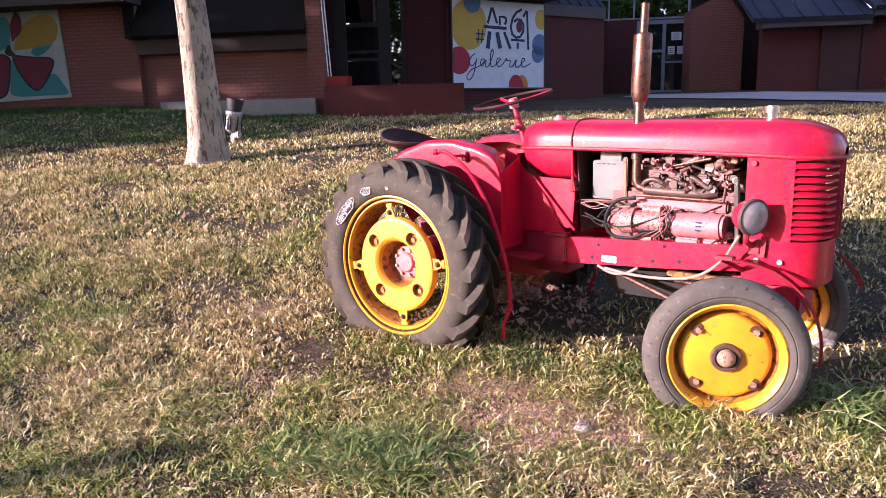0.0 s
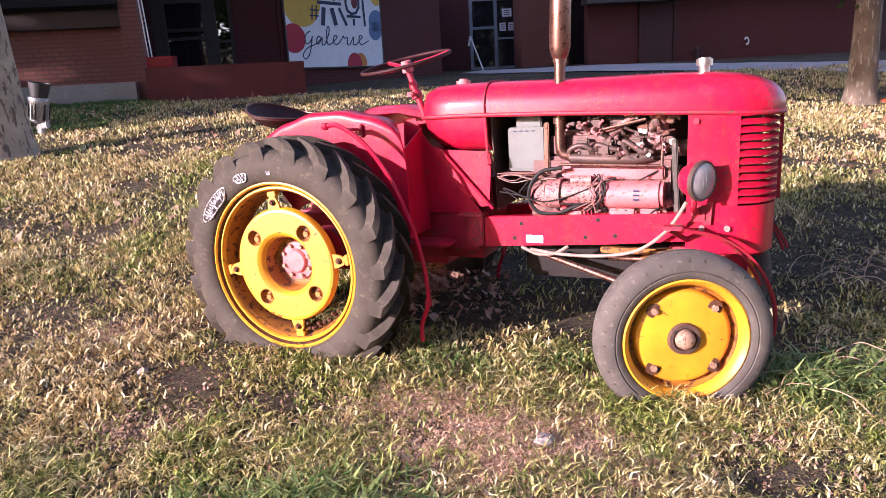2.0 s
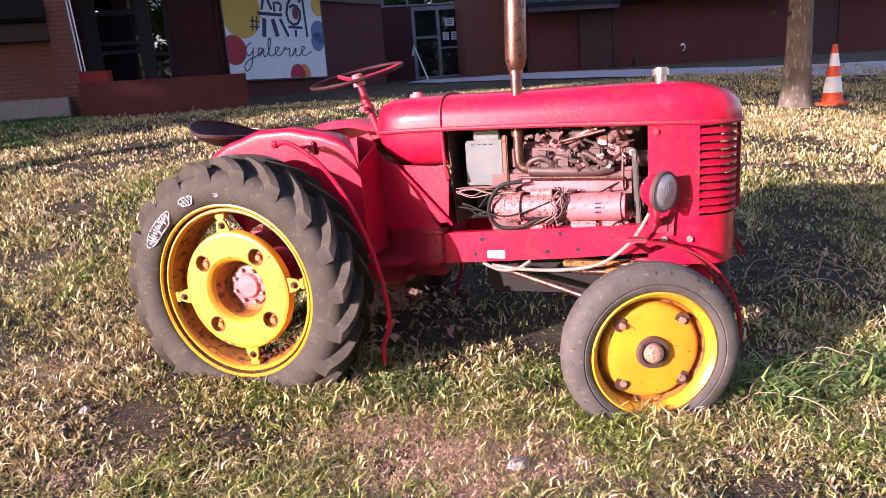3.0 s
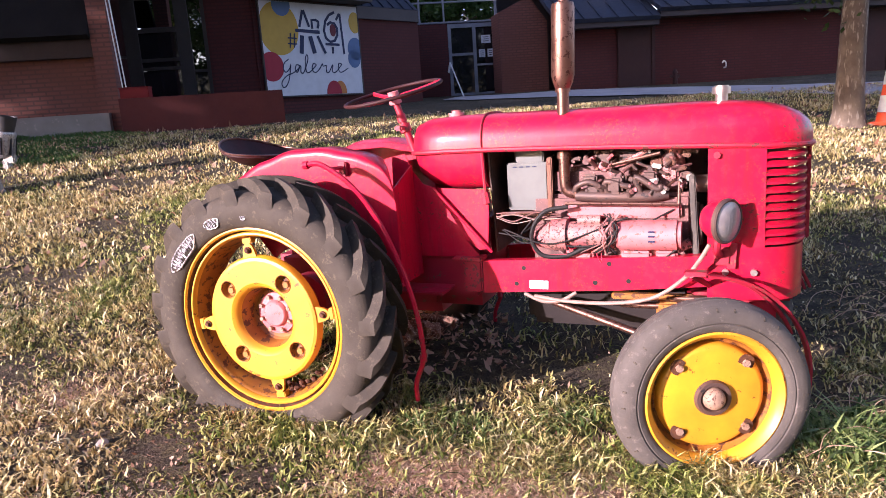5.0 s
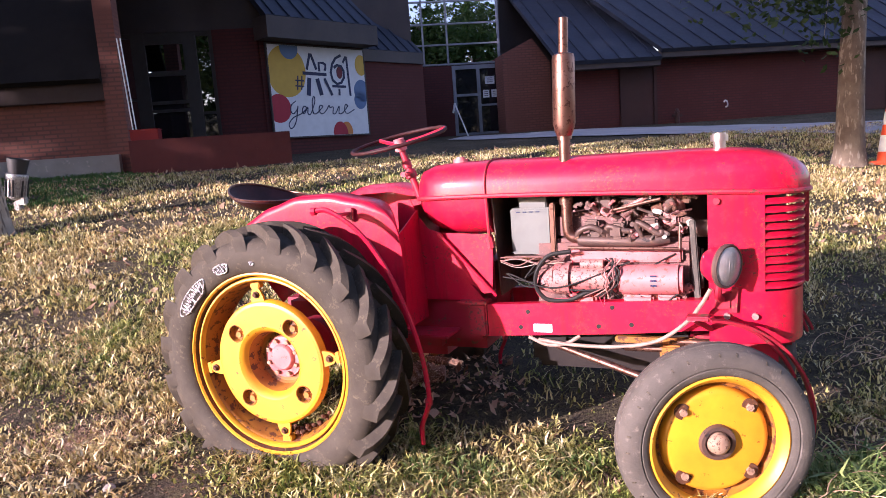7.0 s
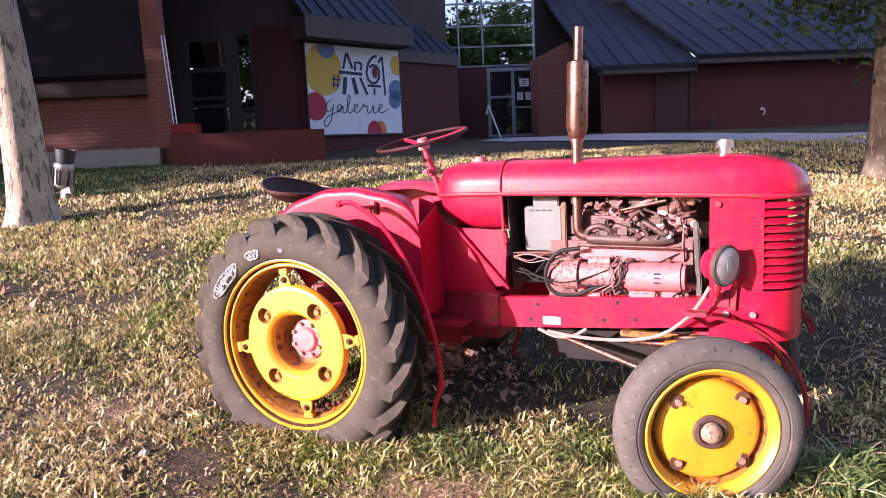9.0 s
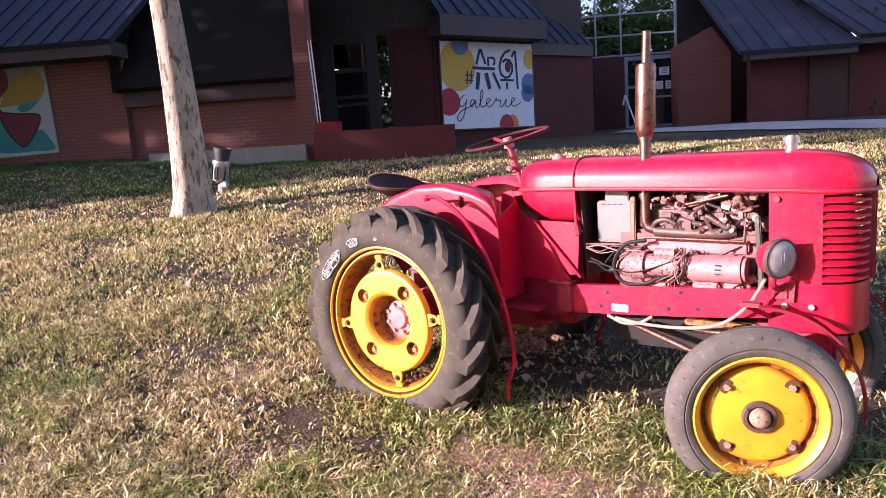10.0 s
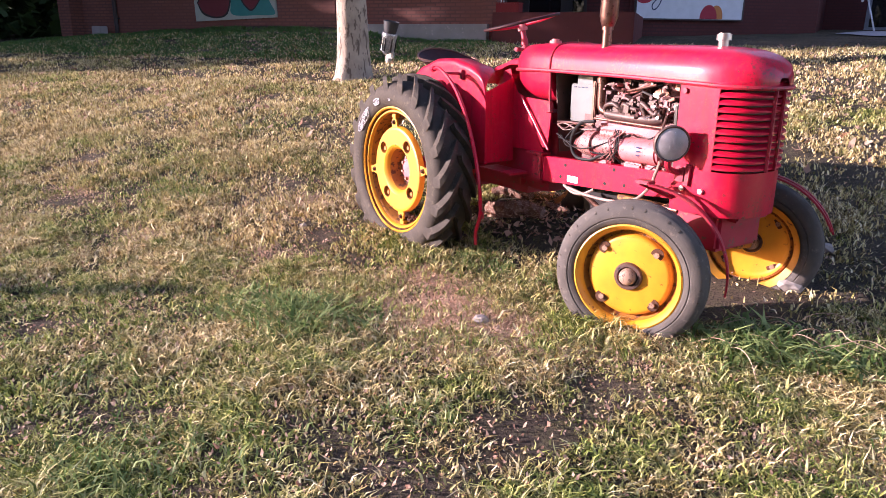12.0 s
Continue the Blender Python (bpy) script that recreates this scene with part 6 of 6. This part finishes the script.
blob([(1.3, 0.91), (1.68, 0.85), (2.14, 0.77), (2.03, 0.49), (1.78, 0.22), (1.58, 0.31), (1.38, 0.64)], "maroon", 0.008)
blob([(1.35, 1.54), (1.51, 1.78), (1.61, 1.64), (1.58, 1.4), (1.43, 1.27), (1.34, 1.22)], "maroon", 0.008)
blob([(1.12, 0.99), (1.25, 1.15), (1.3, 1.01), (1.36, 0.95), (1.22, 0.92)], "black", 0.01)

# things by the entrance
bm = bmesh.new()
box(bm, (-3.36, 13.40, 2.02), (0.46, 0.26, 0.18), bevel=0.012)
box(bm, (-3.36, 13.40, 2.11), (0.48, 0.28, 0.02), bevel=0.006)
tagged(part("planter_box", bm, flat_material("red box paint", (0.20, 0.012, 0.012)), smooth=False), "small red box on the entrance platform", "box")
bm = bmesh.new()
for o in (0.0, 0.055):
    rod(bm, (-3.76 + o, 13.87, 3.72), (-3.66 + o, 13.80, 1.93), 0.011, 8)
tagged(part("leaning_rail", bm, white_metal), "thin white metal rails leaning by the entrance", "rail")
bm = bmesh.new()
box(bm, (-14.9, 13.80, gz(-14.9, 13.80) + 0.10), (0.32, 0.26, 0.30), bevel=0.02)
tagged(part("utility_box", bm, path_mat), "low pale utility box at the wall's foot", "utility box")
bm = bmesh.new()
tube(bm, [(-14.42, 13.93, gz(-14.42, 13.93) - 0.05), (-14.42, 13.93, 3.65)], 0.05, 10)
for z in (1.9, 2.7, 3.5):
    box(bm, (-14.42, 13.965, z), (0.16, 0.06, 0.04), bevel=0.004)
tagged(part("downpipe", bm, fascia_mat), "dark metal downpipe on the brick facade", "downpipe")
bm = bmesh.new()
box(bm, (-14.85, 13.93, 3.46), (0.60, 0.14, 0.42), bevel=0.01)
box(bm, (-14.85, 13.855, 3.46), (0.50, 0.012, 0.32), bevel=0.004)
tagged(part("meter_cabinet", bm, fascia_mat, smooth=False), "dark flat wall cabinet beside the downpipe", "cabinet")
for x, z, w, h in ((4.79, 3.47, 0.30, 0.24), (4.65, 3.05, 0.20, 0.24), (4.92, 3.05, 0.19, 0.24)):
    bm = bmesh.new()
    box(bm, (x, 23.001, z), (w, 0.008, h))
    paper = tagged(part("notice", bm, ink["white"], smooth=False), "white paper notice taped on the glass door", "notice")
    bm = bmesh.new()
    for k in range(3):
        box(bm, (x, 22.996, z + h * (0.25 - 0.25 * k)), (w * 0.6, 0.004, h * 0.08))
    part("text_bar", bm, ink["black"], paper, smooth=False)
bm = bmesh.new()
rod(bm, (3.38, 21.6, 2.72), (3.66, 21.2, 1.72), 0.022, 8)
rod(bm, (3.32, 21.6, 2.45), (3.385, 21.6, 2.73), 0.03, 8)
tagged(part("broom", bm, white_metal), "pale leaning pole by the glass front", "pole")

bm = bmesh.new()
tube(bm, curve_points([(11.07, 19.99, 2.04), (11.07, 19.92, 2.05), (11.07, 19.88, 2.12), (11.04, 19.88, 2.20), (10.99, 19.88, 2.22), (10.95, 19.88, 2.17)], 5), 0.022, 8)
tagged(part("pipe_hook", bm, white_metal), "white bent pipe end on the brick wall", "pipe")
bm = bmesh.new()
tube(bm, [(9.45, 19.75, gz(9.45, 19.75) - 0.05), (9.45, 19.75, 1.98)], 0.07, 12, 0.06)
tube(bm, [(9.45, 19.75, 1.97), (9.45, 19.75, 2.08)], 0.085, 12, 0.03)
box(bm, (9.45, 19.75, 1.88), (0.30, 0.09, 0.09), bevel=0.02)
tagged(part("hydrant", bm, door_brown), "small dark red hydrant by the brick wall", "hydrant")

# ---- stone and litter on the lawn ----
def pebble(x, y, r, mat, name, label, seed):
    rng = random.Random(seed)
    bm = bmesh.new()
    bmesh.ops.create_icosphere(bm, subdivisions=2, radius=r)
    for v in bm.verts:
        v.co *= 1 + rng.uniform(-0.24, 0.20)
        v.co.z *= 0.55
    tagged(part(name, bm, mat, smooth=False, m=pose(x, y, gz(x, y) + r * 0.25, 0, 0, rng.uniform(0, 180))), label, "stone")


stone_mat = worn("pale stone", (0.33, 0.29, 0.25), (0.26, 0.22, 0.19), (0.25, 0.22, 0.19), 0.8, 0.6, 4.0)
pebble(0.40, 2.38, 0.035, stone_mat, "stone", "pale flat stone lying in dry grass", 1)
pebble(1.56, 3.27, 0.068, stone_mat, "stone", "pale rough stone lying beside the shaded front wheel", 4)
pebble(1.72, 3.73, 0.050, stone_mat, "stone", "small pale stone lying in the tractor's shade", 5)
pebble(-1.02, 3.16, 0.022, stone_mat, "stone", "small pale stone lying in dry grass", 6)


def log(points, r, label, seed):
    """A rotten piece of wood with a broken, knotty outline."""
    rng = random.Random(seed)
    line = curve_points([(x, y, gz(x, y) + r * 0.6) for x, y in points], 6)
    loops = []
    for i, p in enumerate(line):
        d = (line[min(i + 1, len(line) - 1)] - line[max(i - 1, 0)]).normalized()
        side, up = Vector((-d.y, d.x, 0)), Vector((0, 0, 1))
        taper = 0.55 + 0.45 * math.sin(math.pi * (i + 0.6) / (len(line) + 0.2))
        loops.append([p + r * taper * rng.uniform(0.8, 1.2) * (math.cos(a) * side + math.sin(a) * up) for a in (2 * math.pi * k / 10 for k in range(10))])
    bm = bmesh.new()
    rings(bm, loops)
    tagged(part("wood_piece", bm, log_mat, smooth=False), label, "wood")


log_mat = worn("rotten brown wood", (0.24, 0.13, 0.09), (0.14, 0.07, 0.05), (0.45, 0.33, 0.25), 0.9, 0.55, 6.0, 0.2)
log(((-0.12, 3.72), (0.02, 3.68), (0.16, 3.72), (0.27, 3.70)), 0.055, "rotten brown log lying under the tractor", 3)
log(((-0.16, 4.00), (-0.02, 4.05), (0.10, 4.02)), 0.045, "short broken piece of wood under the tractor", 5)
log(((0.22, 3.95), (0.32, 3.88), (0.38, 3.86)), 0.022, "pale broken stick under the tractor", 7)


# ---- grass ----
def lattice(x, y, cell):
    """Smooth noise between 0 and 1 at two scales, the larger one cell wide."""
    total = 0
    for size, share, salt in ((cell, 0.62, 0), (cell * 0.41, 0.38, 57)):
        u, v = x / size + 0.35 * np.sin(1.7 * y / size), y / size + 0.35 * np.sin(1.9 * x / size)
        i, j = np.floor(u).astype(np.int64), np.floor(v).astype(np.int64)
        fu, fv = u - i, v - j
        fu, fv = fu * fu * (3 - 2 * fu), fv * fv * (3 - 2 * fv)

        def knot(a, b):
            return ((a * 73856093 ^ b * 19349663 ^ salt) * 2654435761 % 4294967296) / 4294967296.0
        total = total + share * ((knot(i, j) * (1 - fu) + knot(i + 1, j) * fu) * (1 - fv) + (knot(i, j + 1) * (1 - fu) + knot(i + 1, j + 1) * fu) * fv)
    return total


def blades(name, label, count, area, size, seed, keep=None, lean=1.1, material=None, clumps=0.0):
    """Loose grass blades over a rectangle of the lawn: thin bent triangles."""
    rng = np.random.default_rng(seed)
    x = rng.uniform(area[0], area[1], count)
    y = rng.uniform(area[2], area[3], count)
    tuft = np.sin(3.1 * x + 1.3 * np.sin(2.3 * y)) * np.sin(2.7 * y + 1.1 * np.sin(3.3 * x)) + 0.5 * np.sin(9 * x + 4 * y) * np.sin(8 * y - 3 * x)
    grain = lattice(x, y, clumps) if clumps else np.full(count, 0.55)
    mask = (rng.uniform(-1.4, 1.0, count) < tuft) & (rng.uniform(0.0, 1.0, count) < np.clip((grain - 0.20) / 0.30, 0.10, 1.0))
    if keep is not None:
        mask &= keep(x, y)
    x, y, tuft, grain = x[mask], y[mask], tuft[mask], grain[mask]
    n = len(x)
    z = ground_height(x, y) - 0.004
    h = (size[0] + (size[1] - size[0]) * rng.uniform(0, 1, n) ** 1.6) * (0.75 + 0.25 * tuft) * (0.55 + 0.9 * grain)
    a, b = rng.uniform(0, 2 * np.pi, n), rng.normal(0, 1, n)
    wd = rng.uniform(0.0014, 0.0042, n) * size[2]
    out = lean * h * (0.6 + np.abs(b))
    dx, dy = np.cos(a), np.sin(a)
    root = np.stack([x, y, z], -1)
    side = np.stack([-dy * wd, dx * wd, 0 * x], -1)
    mid = root + np.stack([dx * out * 0.35, dy * out * 0.35, h * 0.62], -1)
    turn = a + rng.normal(0, 1.1, n)
    tip = mid + np.stack([np.cos(turn) * out * 0.65, np.sin(turn) * out * 0.65, h * (np.clip(1.0 - 0.25 * np.abs(b), 0.25, 1) - 0.62)], -1)
    co = np.stack([root - side, root + side, mid + side * 0.8, mid - side * 0.8, tip], 1).reshape(-1, 3)
    i = np.arange(n)[:, None] * 5
    me = bpy.data.meshes.new(name)
    me.vertices.add(5 * n)
    me.vertices.foreach_set("co", co.ravel())
    loops = np.concatenate([i + [0, 1, 2, 3], i + [3, 2, 4]], 1).ravel()
    me.loops.add(len(loops))
    me.loops.foreach_set("vertex_index", loops)
    me.polygons.add(2 * n)
    starts = (np.arange(n)[:, None] * 7 + [0, 4]).ravel()
    me.polygons.foreach_set("loop_start", starts)
    me.update(calc_edges=True)
    me.validate()
    me.materials.append(material or grass_mat)
    tagged(new(name, me), label, "grass", kind="stuff")


BARE = ((0.32, 2.42, 0.62, 0.34), (0.05, 2.70, 0.28, 0.16), (-0.92, 2.78, 0.30, 0.14), (-1.2, 3.6, 0.35, 0.2), (-2.9, 3.2, 0.5, 0.22), (1.75, 1.9, 0.4, 0.2), (-1.9, 2.7, 0.35, 0.12), (-3.6, 4.4, 0.6, 0.3), (-1.6, 5.2, 0.6, 0.3))


def in_view(x, y):
    """The stretch of lawn in sight, thinned where worn bare and, to deepen shade, under and beside the tractor."""
    s, d = (x + 0.121) * 0.8545 - (y - 3.744) * 0.5195, -(x + 0.121) * 0.5195 - (y - 3.744) * 0.8545
    worn_shaded = (s > -0.1) & (s < 1.9) & (np.abs(d + 0.34 - 0.08 * np.sin(5 * s)) < 0.5)
    thin = np.where(worn_shaded, 0.86, 0.0)
    # Fewer blades over the tractor's cast shadow, which makes it darker.
    thin = np.maximum(thin, np.where((d < -0.5) & (s > 0.0) & (s < 3.6) & (d > -2.4), 0.62, 0.0))
    for cx, cy, rx, ry in BARE:
        thin = np.maximum(thin, 0.74 * np.exp(-(((x - cx) / rx) ** 2 + ((y - cy) / ry) ** 2) ** 1.5))
    rng = np.random.default_rng(9)
    return (np.abs(x - 0.2) < 1.6 + 1.25 * y + rng.normal(0, 0.5, len(x))) & (y > 0.5) & (rng.uniform(0, 1, len(x)) > thin)


def out_of_view(x, y):
    """The rest of the lawn, beyond the stretches sown more finely."""
    sown = ((y < 2.75) & (x > -3.6) & (x < 4.0)) | ((y >= 2.75) & (y < 4.8) & (x > -7.0) & (x < 4.8)) | ((y >= 4.8) & (x > -9.5) & (x < 7.5))
    return ~((np.abs(x - 0.2) < 1.6 + 1.25 * y) & (y > 0.5) & sown)


blades("grass", "short tangled dry and green lawn grass near the walker", 620000, (-3.6, 4.0, 0.5, 2.75), (0.018, 0.064, 1.05), 1, in_view, 1.0, clumps=0.055)
blades("grass", "short dry yellow and green lawn grass", 400000, (-7.0, 4.8, 2.75, 4.8), (0.022, 0.070, 1.4), 11, in_view, 0.85, clumps=0.075)
blades("grass", "short sunlit lawn grass farther up the slope", 320000, (-9.5, 7.5, 4.8, 7.6), (0.026, 0.075, 1.9), 2, in_view, 0.7, clumps=0.07)
blades("grass", "lawn grass by the trees", 240000, (-14.0, 9.5, 7.6, 12.6), (0.03, 0.075, 2.2), 3, in_view, 0.5, clumps=0.12)
blades("grass", "lawn grass coloured deep green for the shaded strip", 90000, (-15.0, -3.2, 9.4, 13.7), (0.04, 0.10, 2.6), 4, in_view, 0.8, shade_grass)


def clump(cx, cy, r):
    return lambda x, y: np.hypot((x - cx) / r, (y - cy) / (r * 0.8)) + 0.35 * np.sin(9 * x + 7 * y) < 1.0


TUFTS = ((-0.30, 2.06, 0.22, 1500, 0.11), (-0.55, 2.20, 0.16, 900, 0.10), (-0.06, 1.12, 0.26, 1600, 0.11), (-0.62, 1.30, 0.24, 1300, 0.09), (1.38, 2.56, 0.16, 600, 0.15), (1.62, 2.60, 0.22, 700, 0.14), (1.22, 2.34, 0.18, 500, 0.10),
         (0.14, 2.98, 0.16, 1100, 0.10), (0.62, 2.95, 0.14, 900, 0.10), (0.95, 2.62, 0.16, 700, 0.08), (-2.45, 3.58, 0.36, 1800, 0.08), (-1.75, 4.5, 0.4, 1500, 0.08), (0.45, 1.5, 0.22, 900, 0.09), (-3.2, 5.4, 0.6, 1500, 0.08), (2.1, 2.2, 0.3, 900, 0.10))
for i, (cx, cy, r, n, hgt) in enumerate(TUFTS):
    blades("grass_tuft", "fresh green tuft of longer grass", n * 11 // 10, (cx - 1.6 * r, cx + 1.6 * r, cy - 1.3 * r, cy + 1.3 * r), (hgt * 0.35, hgt * 0.95, 1.35), 40 + i, clump(cx, cy, r), 0.8, green_tuft)

for i, (cx, cy, r, n, hgt) in enumerate(((0.84, 2.46, 0.16, 1500, 0.075), (1.06, 2.42, 0.16, 1400, 0.08), (-0.56, 3.06, 0.20, 1700, 0.07), (-0.28, 2.98, 0.18, 1500, 0.07), (-0.80, 3.22, 0.16, 1200, 0.06), (0.45, 2.86, 0.25, 1600, 0.075), (1.30, 2.30, 0.2, 1200, 0.08))):
    blades("grass_tuft", "longer mixed straw and green grass round the wheels", n, (cx - 1.6 * r, cx + 1.6 * r, cy - 1.3 * r, cy + 1.3 * r), (hgt * 0.4, hgt * 1.1, 1.2), 90 + i, clump(cx, cy, r), 0.9, grass_mat)

blades("grass_tuft", "broad long green blades beside the front wheel", 520, (1.28, 1.95, 2.42, 2.76), (0.07, 0.15, 2.6), 120, None, 1.1, green_tuft)
blades("grass_tuft", "broad green blades in the near lawn", 700, (-0.75, 0.05, 1.95, 2.30), (0.05, 0.10, 2.2), 121, None, 1.1, green_tuft)


def stalks(name, label, count, area, seed):
    """Long dead stalks that lie bent over the grass."""
    rng = random.Random(seed)
    bm = bmesh.new()
    for i in range(count):
        x, y, a = rng.uniform(*area[:2]), rng.uniform(*area[2:]), rng.uniform(-0.9, 0.9)
        length = rng.uniform(0.14, 0.30)
        line = []
        for q, h in ((0, 0.005), (0.35, 0.06), (0.7, 0.065), (1.0, 0.02)):
            b = a + 0.5 * q * rng.uniform(-1, 1)
            px, py = x + length * q * math.cos(b), y + length * q * math.sin(b)
            line.append((px, py, gz(px, py) + h))
        tube(bm, curve_points(line, 5), 0.0016, 4)
    tagged(part(name, bm, chaff_mat), label, "grass", kind="stuff")


stalks("dead_stalks", "long pale dead grass stalks bent beside the front wheel", 14, (1.20, 1.75, 2.50, 2.80), 31)
# These pale stalks stand in for a streak of sun inside the shadow.
stalks("dead_stalks", "pale stalks for a sunlit streak within the tractor's shade", 12, (1.95, 2.40, 3.40, 3.62), 32)


def litter(name, label, count, area, size, seed, keep=None, material=None):
    """Dry curled leaves and chaff strewn over the lawn."""
    rng = np.random.default_rng(seed)
    x, y = rng.uniform(area[0], area[1], count), rng.uniform(area[2], area[3], count)
    if keep is not None:
        m = keep(x, y)
        x, y = x[m], y[m]
    n = len(x)
    z = ground_height(x, y) + rng.uniform(0.008, 0.03, n)
    a, s = rng.uniform(0, 2 * np.pi, n), rng.uniform(size[0], size[1], n)
    tilt = rng.normal(0, 0.5, (n, 2))
    ux, uy = np.cos(a), np.sin(a)
    c = np.stack([x, y, z], -1)
    u = np.stack([ux, uy, tilt[:, 0]], -1) * s[:, None]
    v = np.stack([-uy, ux, tilt[:, 1]], -1) * s[:, None] * 0.55
    bend = np.stack([0 * x, 0 * x, s * 0.3], -1)
    co = np.stack([c - u + bend, c - v, c + v, c + u + bend], 1).reshape(-1, 3)
    k = np.arange(n)[:, None] * 4
    me = bpy.data.meshes.new(name)
    me.from_pydata(co.tolist(), [], np.concatenate([k + [0, 1, 2], k + [2, 1, 3]], 0).tolist())
    me.materials.append(material or dead_leaf)
    tagged(new(name, me), label, "leaf litter", kind="stuff")


blades("grass", "dry lawn grass round the path walked", 230000, (-9.0, 9.0, -5.0, 6.0), (0.03, 0.08, 2.4), 6, out_of_view, 0.8, clumps=0.12)
litter("leaf_litter", "scattered dry brown leaves and chaff", 42000, (-4.6, 4.6, 0.5, 5.0), (0.003, 0.010), 5, in_view)
litter("leaf_litter", "dry leaves lying under the tractor", 420, (-0.1, 0.6, 3.35, 4.2), (0.008, 0.026), 6)


def on_bare(x, y):
    rng = np.random.default_rng(19)
    best = np.zeros(len(x))
    for cx, cy, rx, ry in BARE:
        best = np.maximum(best, np.exp(-(((x - cx) / rx) ** 2 + ((y - cy) / ry) ** 2) ** 1.3))
    return rng.uniform(0, 1, len(x)) < best


blades("dry_chaff", "thick pale matted dead grass before the wheels", 200000, (-0.45, 1.15, 1.95, 2.95), (0.010, 0.028, 0.95), 18, on_bare, 1.1, chaff_mat)
blades("dry_chaff", "pale matted dead grass on worn patches", 620000, (-3.4, 2.2, 1.2, 4.0), (0.008, 0.024, 0.9), 8, on_bare, 1.3, chaff_mat)
litter("leaf_litter", "scattered dry leaves farther up the lawn", 4000, (-9.0, 9.0, 5.0, 13.0), (0.02, 0.045), 7)
